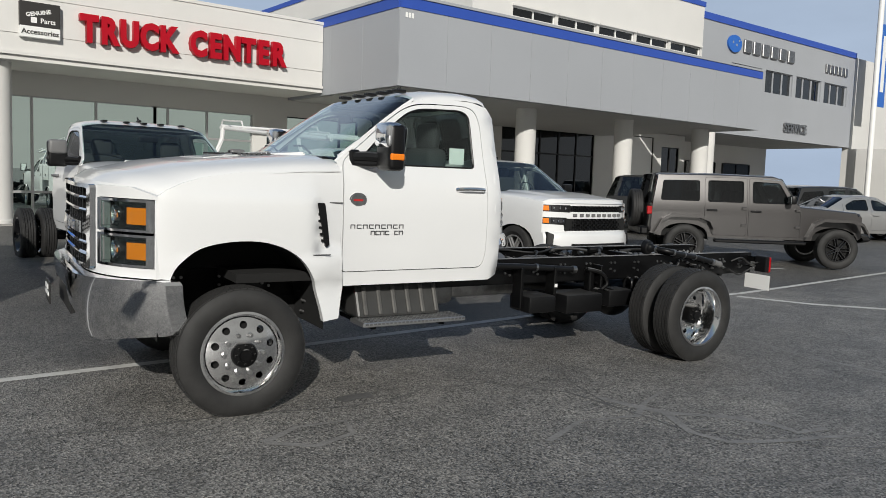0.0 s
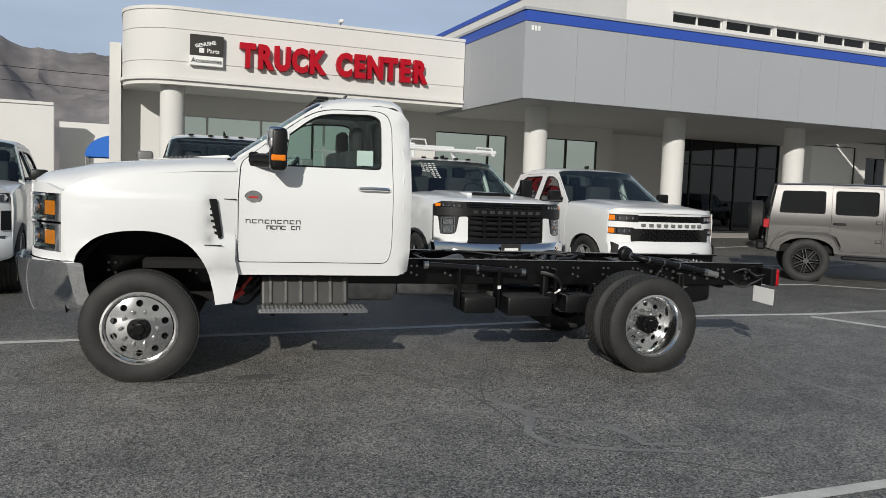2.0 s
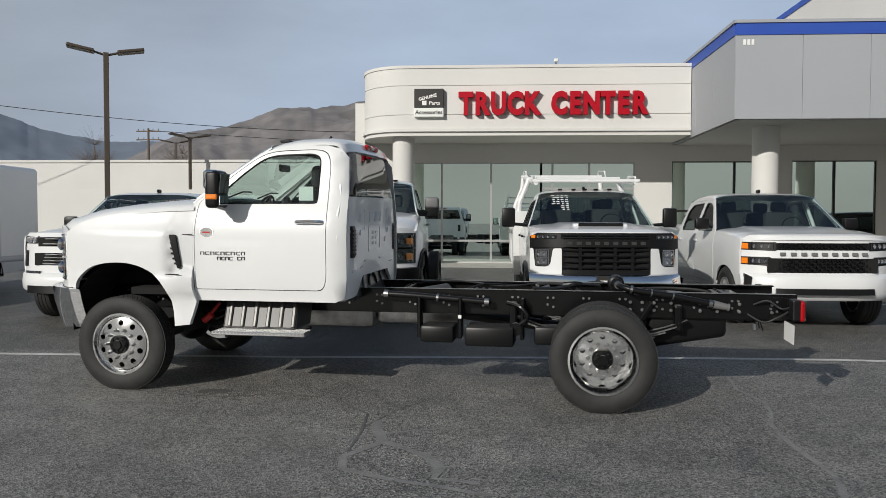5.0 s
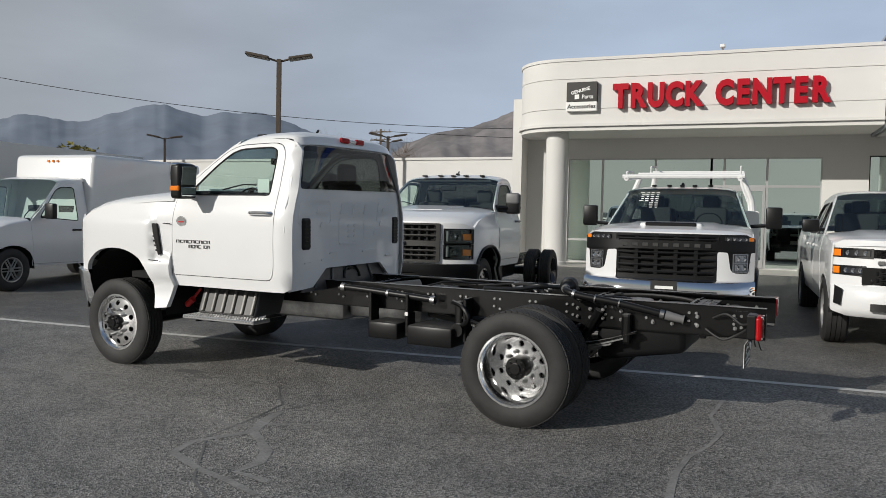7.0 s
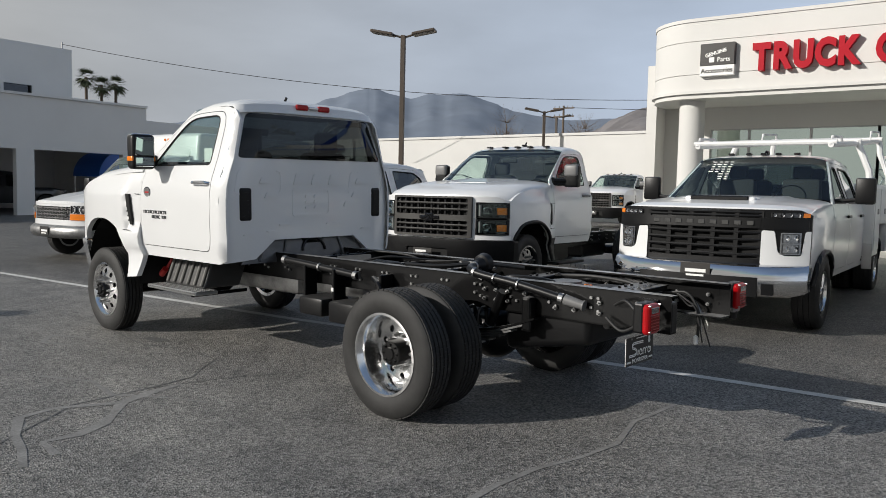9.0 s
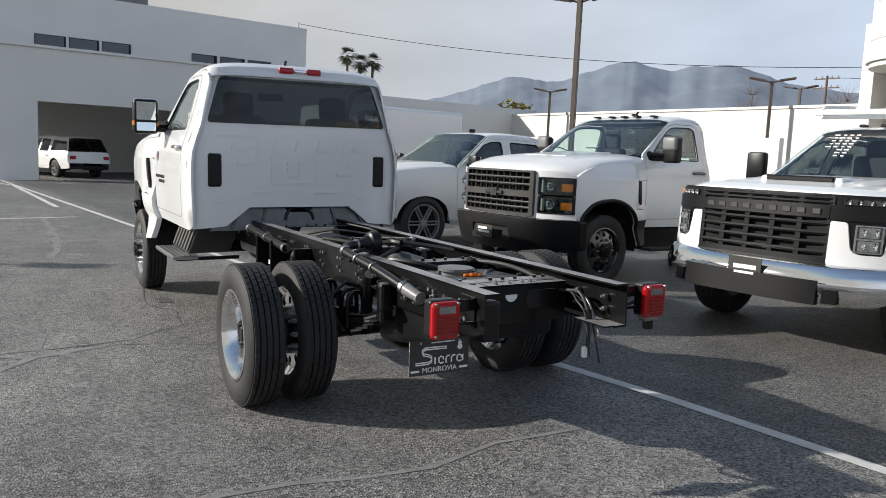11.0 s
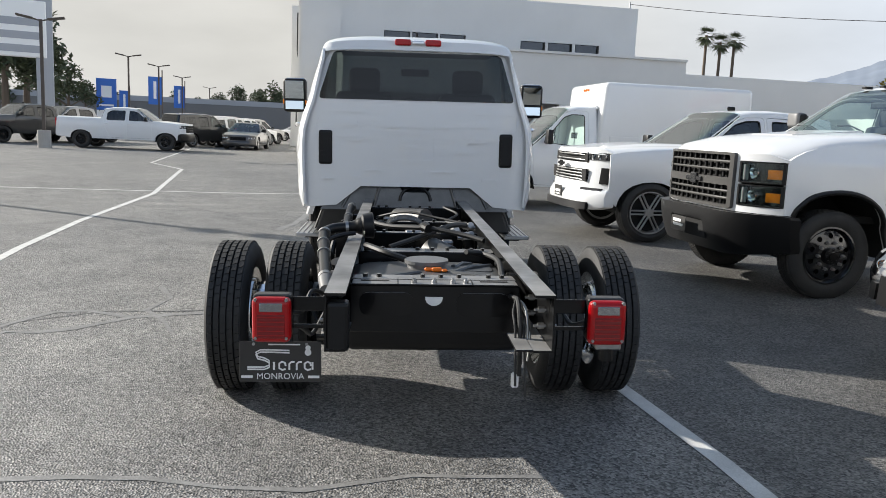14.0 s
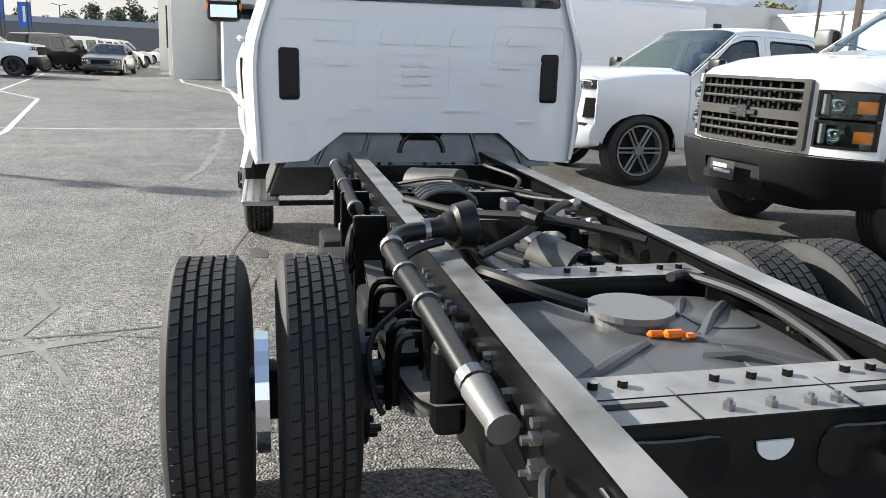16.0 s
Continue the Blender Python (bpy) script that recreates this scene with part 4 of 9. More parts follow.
# ---- trees ----
def leaf_cloud(centres, count, size, rnd, flat=0.6):
    """Many small leaf cards, bent, scattered through clumps."""
    bm = bmesh.new()
    for _ in range(count):
        c, r = rnd.choice(centres)
        d = Vector((rnd.gauss(0, 1), rnd.gauss(0, 1), rnd.gauss(0, flat)))
        d = d.normalized() * r * rnd.uniform(0.35, 1.0) ** 0.5
        p = Vector(c) + d
        q = Euler((rnd.uniform(-1, 1), rnd.uniform(-1, 1), rnd.uniform(0, 6.28))).to_matrix()
        s = size * rnd.uniform(0.6, 1.3)
        vs = [bm.verts.new(p + q @ Vector(v)) for v in ((-s, 0, 0), (0, -s * 0.45, s * 0.12), (s, 0, 0), (0, s * 0.45, s * 0.12))]
        bm.faces.new(vs)
    return bm


def tree(x, y, h, kind, seed, material=LEAF, label="green leafy street tree", name="tree"):
    rnd = random.Random(seed)
    root = thing(name, pose(x, y, ground_z(y)), label, "tree", "distant trees")
    bm = bmesh.new()
    tube(bm, [(0, 0, 0), (0.05 * h * 0.1, 0, h * 0.25), (0, 0.04, h * 0.5), (0.02, 0, h * 0.85)], [0.030 * h, 0.024 * h, 0.016 * h, 0.004 * h], 8)
    centres = []
    limbs = 9
    for k in range(limbs):
        a = k * 2.4 + rnd.uniform(-0.4, 0.4)
        z0 = h * rnd.uniform(0.30, 0.7)
        L = h * (0.34 if kind == "round" else 0.20) * rnd.uniform(0.7, 1.1) * (1.15 - z0 / h)
        z1 = z0 + L * rnd.uniform(0.4, 0.9)
        e = (L * math.cos(a), L * math.sin(a), z1)
        tube(bm, [(0, 0, z0), (e[0] * 0.5, e[1] * 0.5, z0 + (z1 - z0) * 0.6), e], [0.010 * h, 0.007 * h, 0.003 * h], 6)
        centres.append((e, h * 0.13 * rnd.uniform(0.8, 1.3)))
        centres.append(((e[0] * 0.6, e[1] * 0.6, z1 + h * 0.06), h * 0.12))
    centres.append(((0, 0, h * 0.86), h * 0.12))
    part("trunk", bm, BARK, root)
    if kind == "bare":
        bm = bmesh.new()
        for c, r in centres:
            for _ in range(26):
                d = Vector((rnd.gauss(0, 1), rnd.gauss(0, 1), rnd.uniform(0.1, 1.4))).normalized() * r * 1.6
                rod(bm, c, Vector(c) + d, 0.012, 4, 0.004)
        part("crown", bm, TWIG, root)
    else:
        part("crown", leaf_cloud(centres, 900, h * 0.035, rnd), material, root)
    return root


def palm(x, y, h, seed):
    rnd = random.Random(seed)
    root = thing("palm_tree", pose(x, y, 0.2), "tall fan palm with a bushy head and bare trunk", "tree", "distant palms")
    bm = bmesh.new()
    tube(bm, [(0, 0, 0), (0.15, 0.05, h * 0.4), (0.0, 0.1, h)], [0.34, 0.26, 0.22], 8)
    part("trunk", bm, BARK, root)
    bm = bmesh.new()
    for k in range(64):
        a, e = rnd.uniform(0, 6.28), rnd.uniform(-0.9, 1.3)
        L = rnd.uniform(1.5, 2.2)
        d = Vector((math.cos(a) * math.cos(e), math.sin(a) * math.cos(e), math.sin(e)))
        p0 = Vector((0, 0.1, h))
        tip = p0 + d * L - Vector((0, 0, 0.35))
        side = d.cross(Vector((0, 0, 1))).normalized()
        for j in range(7):
            s = (j - 3) * 0.17
            q = tip + side * s * 1.6 + Vector((0, 0, -abs(s) * 0.5))
            m = p0.lerp(tip, 0.5)
            vs = [bm.verts.new(v) for v in (m + side * (s * 0.5 - 0.08), m + side * (s * 0.5 + 0.08), q)]
            bm.faces.new(vs)
    part("crown", bm, LEAF, root)


palm(-109.6, 68.2, 18.4, 1)
palm(-108.6, 70.2, 17.3, 2)
palm(-107.2, 71.8, 17.6, 3)
tree(-59.7, 63.5, 8.6, "round", 11, LEAF_YEL, "yellow-green leafy tree behind the wall")
tree(-28, 62, 9.0, "bare", 12, TWIG, "bare winter tree behind the wall")
tree(-22, 66, 8.5, "bare", 13, TWIG, "bare winter tree behind the wall")
for k, (x, y, h) in enumerate(((-40, 90, 5), (-37, 92, 6), (-30, 95, 5), (-25, 98, 5.5), (-60, 88, 6), (-70, 92, 5))):
    tree(x, y, h, "tall", 20 + k)
rnd_ = random.Random(5)
for k in range(16):
    az = -179.5 + k * 1.35
    d = rnd_.uniform(120, 190)
    tree(10.4 + d * math.cos(radians(az)), 4.4 + d * math.sin(radians(az)), rnd_.uniform(4.5, 9.0), rnd_.choice(("round", "tall")), 50 + k)
tree(10.4 + 135 * math.cos(radians(-177.8)), 4.4 + 135 * math.sin(radians(-177.8)), 8.6, "tall", 90)
tree(10.4 + 138 * math.cos(radians(-176.9)), 4.4 + 138 * math.sin(radians(-176.9)), 7.4, "tall", 91)
for k, (az, d, h) in enumerate(((-162.2, 95, 13.5), (-163.3, 88, 12.0), (-161.0, 90, 14), (-164.6, 80, 6.5), (-165.6, 84, 5.0))):
    tree(10.4 + d * math.cos(radians(az)), 4.4 + d * math.sin(radians(az)), h, "tall" if k < 3 else "round", 70 + k)


# ---- signs across the lot, far wall ----
def polar(az, d):
    return 10.4 + d * math.cos(radians(az)), 4.4 + d * math.sin(radians(az))


x, y = polar(-166.9, 90)
sgn = thing("pylon_sign", pose(x, y, 0, 0, 0, 90 + 13), "blue square pylon sign on a white base", "sign")
part("panel", boxes((-0.98, 0.98, -0.15, 0.15, 2.0, 5.25), bevel=0.03), BLUE_SIGN, sgn)
part("base", boxes((-0.98, 0.98, -0.14, 0.14, 0, 1.98)), SIGN_WHITE, sgn)
part("mark", boxes((-0.5, 0.5, -0.17, -0.15, 3.3, 4.5), bevel=0.008), SIGN_WHITE, sgn)
part("mark", boxes((-0.7, 0.7, -0.17, -0.15, 2.4, 2.6)), SIGN_WHITE, sgn)
x, y = polar(-162.6, 62)
sgn = thing("tall_pylon_sign", pose(x, y, 0, 0, 0, 90 + 17), "tall grey pylon sign with pale panels", "sign")
part("post", boxes((0.2, 1.3, -0.3, 0.3, 0, 9.5), bevel=0.05), STUCCO_GREY, sgn)
part("panel", boxes((-3.2, 0.9, -0.36, 0.36, 5.2, 9.0), bevel=0.05), SIGN_WHITE, sgn)
for k in range(3):
    part("mark", boxes((-3.0, 0.6, -0.385, -0.36, 5.5 + k * 0.9, 6.0 + k * 0.9)), STUCCO_GREY, sgn)
for az, d, z in ((-169.95, 74, 2.6), (-171.5, 92, 2.6), (-168.0, 100, 2.0)):
    x, y = polar(az, d)
    b_ = thing("banner", pose(x, y, 0, 0, 0, 90 + 10), "blue vertical banner on a lamp post", "banner", "lot banners")
    part("cloth", boxes((-0.55, 0.55, -0.015, 0.015, z, z + 2.4)), BLUE_SIGN, b_)
    part("mark", boxes((-0.12, 0.12, -0.02, -0.016, z + 0.5, z + 2.0)), SIGN_WHITE, b_)
    bm = bmesh.new()
    rod(bm, (0.6, 0, 0), (0.6, 0, z + 3.0), 0.05, 8)
    part("post", bm, POLE, b_)
x, y = 44.4, 19.4
pole_ = thing("banner_post", pose(x, y, 0.25), "tall white post with a blue vertical banner", "banner")
bm = bmesh.new()
rod(bm, (0, 0, 0), (0, 0, 13.5), 0.14, 16)
part("post", bm, SIGN_WHITE, pole_)
part("cloth", boxes((0.25, 1.15, -0.02, 0.02, 6.2, 10.6)), BLUE_SIGN, pole_)
part("mark", boxes((0.5, 0.9, -0.03, -0.021, 7.0, 10.0)), SIGN_WHITE, pole_)
shell("wall_street", boxes((-140, -105, -60, 3.5, 0, 4.3)), GREY_PLASTIC, "long grey building across the street")
shell("trim_street", boxes((-104.98, -104.9, -60, 3.5, 3.6, 4.32)), STUCCO_GREY, "pale parapet band", "trim")

# blue awning in the porch's far bay
aw = thing("awning", pose(-26.0, 20.94, 0.30), "blue rounded fabric awning by the porch door", "awning")
bm = bmesh.new()
arc = [(1.15 * math.cos(radians(9 * k)), 1.15 * math.sin(radians(9 * k))) for k in range(11)]
for x in (0.0, 2.2):
    bm.faces.new([bm.verts.new((x, 0, 1.6))] + [bm.verts.new((x, -a, 1.6 + c)) for a, c in arc])
for (a0, c0), (a1, c1) in zip(arc, arc[1:]):
    bm.faces.new([bm.verts.new(p) for p in ((0, -a0, 1.6 + c0), (2.2, -a0, 1.6 + c0), (2.2, -a1, 1.6 + c1), (0, -a1, 1.6 + c1))])
bmesh.ops.remove_doubles(bm, verts=bm.verts, dist=1e-4)
part("cloth", bm, BLUE_SIGN, aw)
bm = bmesh.new()
for x in (0.05, 2.15):
    rod(bm, (x, -1.1, 0), (x, -1.1, 1.6), 0.03, 8)
    part("post", bm, STEEL, aw)
    bm = bmesh.new()
bm.free()

# rounded blue awning on the side wall of the truck centre
aw = thing("awning", pose(1.315, 29.2, 0.30), "blue quarter-round fabric awning on a white side wall", "awning")
bm = bmesh.new()
arc = [(1.05 * math.cos(radians(9 * k)), 0.80 * math.sin(radians(9 * k))) for k in range(11)]
for y in (0.0, 2.2):
    bm.faces.new([bm.verts.new((0, y, 1.95))] + [bm.verts.new((-a, y, 1.95 + c)) for a, c in arc])
for (a0, c0), (a1, c1) in zip(arc, arc[1:]):
    bm.faces.new([bm.verts.new(p) for p in ((-a0, 0, 1.95 + c0), (-a0, 2.2, 1.95 + c0), (-a1, 2.2, 1.95 + c1), (-a1, 0, 1.95 + c1))])
bmesh.ops.remove_doubles(bm, verts=bm.verts, dist=1e-4)
part("cloth", bm, BLUE_SIGN, aw)
for y in (0.05, 2.15):
    bm = bmesh.new()
    rod(bm, (-1.0, y, 0), (-1.0, y, 1.95), 0.03, 8)
    part("post", bm, STEEL, aw)


# ---- vehicle helpers: local x runs back, y to the passenger side, z up ----
def group_part(name, parent, m, label=""):
    ob = new(name)
    ob.parent = parent
    ob.matrix_basis = m
    return tagged(ob, label) if label else ob


def half_fn(zt, xt):
    return lambda x, z: ease(zt, z) * ease(xt, x)


def side_skin(outline, holes, half, sgn, step=0.11, lip=0.02, out=0.0):
    return skin(outline, holes, lambda x, z: Vector((x, sgn * (half(x, z) + out), z)), step, (0, -sgn * lip, 0))


def strip(profile, half, drop, power=6, n=15, steps=0.12, s0=-1.0, s1=1.0, crown=0.0):
    """A sheet across the car along an (x, z) profile, rolled down by drop at both edges."""
    P = []
    for (x0, z0), (x1, z1) in zip(profile, profile[1:]):
        k = max(1, int(math.hypot(x1 - x0, z1 - z0) / steps))
        P += [(x0 + (x1 - x0) * i / k, z0 + (z1 - z0) * i / k) for i in range(k)]
    P.append(profile[-1])
    bm = bmesh.new()
    rows = []
    for i, (x, z) in enumerate(P):
        a, c = P[max(0, i - 1)], P[min(len(P) - 1, i + 1)]
        d = Vector((c[0] - a[0], c[1] - a[1])).normalized()
        nx, nz = d.y, -d.x                      # inwards, square to the profile
        if nz > 0:
            nx, nz = -nx, -nz
        row = []
        for k in range(n):
            t = s0 + (s1 - s0) * k / (n - 1)
            s = math.sin(t * math.pi / 2)
            q = drop * (1 - math.sqrt(max(0, 1 - abs(s) ** power))) - crown * (1 - s * s)
            h = half(x + nx * drop, z + nz * drop)
            row.append(bm.verts.new((x + nx * q, s * h, z + nz * q)))
        rows.append(row)
    for a, c in zip(rows, rows[1:]):
        for k in range(n - 1):
            bm.faces.new((a[k], a[k + 1], c[k + 1], c[k]))
    return bm


def inset_poly(poly, f):
    cx, cy = sum(p[0] for p in poly) / len(poly), sum(p[1] for p in poly) / len(poly)
    out = []
    for x, y in poly:
        d = math.hypot(x - cx, y - cy)
        out.append((x + (cx - x) / d * f, y + (cy - y) / d * f))
    return out


def circle(cx, cy, r, n=24):
    return [(cx + r * math.cos(2 * math.pi * k / n), cy + r * math.sin(2 * math.pi * k / n)) for k in range(n)]


def tyre_mesh(R, w, bead, grooves=4, seg=72, bulge=0.012):
    """A tyre about the y axis, its outer side towards -y."""
    half, sh = w / 2, R - 0.022
    tread = w * 0.78 / 2
    prof = [(bead, -half * 0.72), (bead + 0.02, -half * 0.86), ((bead + sh) / 2, -half - bulge * 0.3), (sh - 0.03, -half * 0.97), (sh, -half * 0.90), (R - 0.006, -tread)]
    gw = 0.0045
    ys = [-tread + 2 * tread * (k + 1) / (grooves + 1) for k in range(grooves)]
    for y in ys:
        prof += [(R, y - gw), (R - 0.012, y - gw * 0.6), (R - 0.012, y + gw * 0.6), (R, y + gw)]
    prof += [(R - 0.006, tread), (sh, half * 0.90), (sh - 0.03, half * 0.97), ((bead + sh) / 2, half + bulge * 0.3), (bead + 0.02, half * 0.86), (bead, half * 0.72)]
    return lathe(bmesh.new(), prof, seg, close=True)


def tread_sipes(R, w, count=64):
    """Raised bars on the shoulders, one row each side."""
    bm = bmesh.new()
    tread = w * 0.78 / 2
    for k in range(count):
        a = 2 * math.pi * k / count
        for y0 in (-tread * 1.12, tread * 1.0):
            box(bm, -0.008, 0.008, y0, y0 + tread * 0.12, R - 0.016, R - 0.004, m=Matrix.Rotation(a, 4, "Y"))
    return bm


TREAD = {}


def tread_blocks(R, w):
    """Five rows of small raised blocks round the tread, staggered."""
    if (R, w) not in TREAD:
        verts, faces = [], []
        tread = w * 0.78 / 2
        n = 58
        for row in range(5):
            y0 = -tread + 2 * tread * row / 5 + 0.0055
            y1 = -tread + 2 * tread * (row + 1) / 5 - 0.0055
            for k in range(n):
                a0 = 2 * math.pi * (k + 0.5 * (row % 2)) / n
                a1 = a0 + 2 * math.pi / n * 0.86
                base = len(verts)
                sk = 0.12 * 2 * math.pi / n
                for r in (R - 0.004, R + 0.005):
                    for a, y in ((a0, y0), (a1, y0), (a1 + sk, y1), (a0 + sk, y1)):
                        verts.append((r * math.cos(a), y, r * math.sin(a)))
                faces += [tuple(base + i for i in f) for f in ((4, 5, 6, 7), (0, 1, 5, 4), (1, 2, 6, 5), (2, 3, 7, 6), (3, 0, 4, 7))]
        me = bpy.data.meshes.new("tread_pattern")
        me.from_pydata(verts, [], faces)
        me.materials.append(RUBBER)
        TREAD[(R, w)] = me
    return TREAD[(R, w)]


def disc(R, r_in, holes, depth, step=0.05, thick=0.02):
    """A wheel disc with holes facing -y; depth(r): its y at that radius."""
    return skin(circle(0, 0, R, 48), [circle(0, 0, r_in, 24)] + holes, lambda a, c: Vector((a, depth(math.hypot(a, c)), c)), step, (0, thick, 0))


def heavy_wheel(parent, x, y, z, sgn, R, w, rim, style, name="wheel", rim_mat=None, label=""):
    """A truck wheel with its tyre; style front: domed disc outwards, rear: deep dish, inner: plain barrel."""
    rim_mat = rim_mat or ALU
    g = group_part(name, parent, pose(x, y, z, 0, 0, 0 if sgn < 0 else 180), label)
    part("tyre", tyre_mesh(R, w, rim - 0.006), RUBBER, g, "black ribbed highway tyre", smooth=True)
    tb = new("tread_pattern", tread_blocks(R, w))
    tb.parent = g
    tagged(tb, kind="stuff")
    h = w / 2
    if style == "front":
        barrel = [(rim + 0.008, -h * 0.80), (rim + 0.012, -h * 0.88), (rim - 0.004, -h * 0.9), (rim - 0.018, -h * 0.72), (rim - 0.03, -h * 0.5), (rim - 0.03, h * 0.8), (rim + 0.008, h * 0.85)]
        dep = lambda r: -h * 0.55 - 0.05 * (1 - (r / rim) ** 2)
    elif style == "rear":
        barrel = [(rim + 0.008, -h * 0.80), (rim + 0.012, -h * 0.9), (rim - 0.004, -h * 0.92), (rim - 0.02, -h * 0.72), (rim - 0.035, -h * 0.4), (rim - 0.05, h * 0.3), (rim - 0.055, h * 0.75), (rim + 0.008, h * 0.85)]
        dep = lambda r: h * 0.55 + 0.03 * (r / rim) ** 2
    else:
        barrel = [(rim + 0.008, -h * 0.85), (rim - 0.03, -h * 0.5), (rim - 0.04, h * 0.5), (rim + 0.008, h * 0.85)]
        dep = lambda r: -h * 0.5
    part("rim", lathe(bmesh.new(), barrel, 48), rim_mat, g, "polished rim barrel" if rim_mat is ALU else "", smooth=True)
    rr = rim - 0.028 if style != "rear" else rim - 0.052
    nh = 10
    holes = [circle(rr * 0.80 * math.cos(2 * math.pi * (k + 0.5) / nh), rr * 0.80 * math.sin(2 * math.pi * (k + 0.5) / nh), rr * 0.105, 14) for k in range(nh)]
    part("disc", disc(rr, rr * 0.30, holes, dep), rim_mat, g, "", smooth=True)
    d0 = dep(rr * 0.58)
    for k in range(10):
        a = 2 * math.pi * k / 10
        px, pz = rr * 0.55 * math.cos(a), rr * 0.55 * math.sin(a)
        bm = bmesh.new()
        rod(bm, (px, d0 + 0.01, pz), (px, d0 - 0.028, pz), 0.016, 6)
        rod(bm, (px, d0 - 0.02, pz), (px, d0 - 0.045, pz), 0.009, 8)
        part("lug_nut", bm, STEEL, g)
    bm = bmesh.new()
    out = 0.05 if style == "front" else 0.11
    hub = rr * (0.36 if style == "front" else 0.40)
    lathe(bm, [(0.001, d0 - out - 0.012), (hub * 0.45, d0 - out - 0.012), (hub * 0.5, d0 - out), (hub * 0.9, d0 - out + 0.006), (hub, d0 - out + 0.02), (hub, d0 + 0.02)], 24)
    for k in range(8):
        a = 2 * math.pi * k / 8
        px, pz = hub * 0.72 * math.cos(a), hub * 0.72 * math.sin(a)
        rod(bm, (px, d0 - out + 0.01, pz), (px, d0 - out - 0.01, pz), 0.010, 6)
    part("hub", bm, BLACK_FRAME, g, "black hub with bolts", smooth=True)
    bm = bmesh.new()
    rod(bm, (0, d0 + 0.06, 0), (0, max(h * 0.95, d0 + 0.10), 0), rim - 0.07, 24)
    part("brake_drum", bm, ALU if style == "rear" and rim_mat is ALU else DARK_VOID, g)
    return g


def car_wheel(parent, x, y, z, sgn, R, w, rim, rim_mat, spokes=6, label="", spoke_w=0.05):
    """A road-car wheel with separate spokes."""
    g = group_part("wheel", parent, pose(x, y, z, 0, 0, 0 if sgn < 0 else 180), label)
    part("tyre", tyre_mesh(R, w, rim - 0.004, 3, 40), RUBBER, g, smooth=True)
    h = w / 2
    part("rim", lathe(bmesh.new(), [(rim + 0.004, -h * 0.8), (rim + 0.006, -h * 0.92), (rim - 0.012, -h * 0.9), (rim - 0.02, -h * 0.6), (rim - 0.03, h * 0.8), (rim + 0.004, h * 0.8)], 40), rim_mat, g, smooth=True)
    for k in range(spokes):
        a = 2 * math.pi * k / spokes
        bm = bmesh.new()
        for off in (-0.5, 0.5):
            box(bm, rim * 0.14, rim - 0.012, -h * 0.78, -h * 0.5, -spoke_w * 0.22 + off * spoke_w, spoke_w * 0.22 + off * spoke_w, bevel=0.006, m=Matrix.Rotation(a, 4, "Y"))
        part("spoke", bm, rim_mat, g)
    bm = bmesh.new()
    rod(bm, (0, -h * 0.84, 0), (0, -h * 0.4, 0), rim * 0.2, 16)
    part("hub_cap", bm, rim_mat, g)
    bm = bmesh.new()
    rod(bm, (0, -h * 0.35, 0), (0, h * 0.8, 0), rim - 0.03, 24)
    part("brake_drum", bm, DARK_VOID, g)
    return g


def lettering_bars(parent, m, n, w, h, gap, material, name="badge_mark", d=0.004, skip=()):
    """A row of plain bars the size of raised letters, in the x-z plane of m, facing -y."""
    t = h * 0.15
    for k in range(n):
        if k in skip:
            continue
        x = k * (w + gap)
        bm = boxes((x, x + w, -d, d, 0, t), (x, x + w, -d, d, h - t, h), (x, x + t, -d, d, t, h - t)) if k % 2 else boxes((x, x + w, -d, d, h - t, h), (x, x + t, -d, d, 0, h - t), (x + w - t, x + w, -d, d, 0, h - t))
        bmesh.ops.transform(bm, matrix=m, verts=bm.verts)
        part(name, bm, material, parent)


def lamp_bowl(parent, x, y, z, r, flat=1.0):
    """A bright reflector bowl round a small bulb glass, facing -x."""
    bm = lathe(bmesh.new(), [(r, 0.0), (r * 0.97, 0.008), (r * 0.8, 0.03), (r * 0.5, 0.045), (r * 0.2, 0.05), (0.001, 0.05)], 20)
    m = Matrix.Translation((x, y, z)) @ Matrix.Diagonal((1, 1, flat, 1)) @ Matrix.Rotation(radians(-90), 4, "Z")
    bmesh.ops.transform(bm, matrix=m, verts=bm.verts)
    part("reflector", bm, CHROME, parent, smooth=True)
    bm = lathe(bmesh.new(), [(0.001, 0.004), (r * 0.2, 0.008), (r * 0.32, 0.02), (r * 0.34, 0.045)], 14)
    bmesh.ops.transform(bm, matrix=m, verts=bm.verts)
    part("bulb", bm, DARK_LENS, parent, smooth=True)


def stroke(parent, pts, w, name="plate_mark", y=-0.0062):
    """A raised painted band through points of the x-z plane."""
    P = [Vector((p[0], p[1])) for p in pts]
    bm = bmesh.new()
    rows = []
    for i, p in enumerate(P):
        d = (P[min(i + 1, len(P) - 1)] - P[max(0, i - 1)]).normalized()
        n = Vector((-d.y, d.x)) * w / 2
        rows.append([bm.verts.new((q.x, yy, q.y)) for yy in (y, -0.003) for q in (p + n, p - n)])
    for a, c in zip(rows, rows[1:]):
        for i, j in ((0, 1), (1, 3), (3, 2), (2, 0)):
            bm.faces.new((a[i], a[j], c[j], c[i]))
    part(name, bm, SIGN_WHITE, parent)


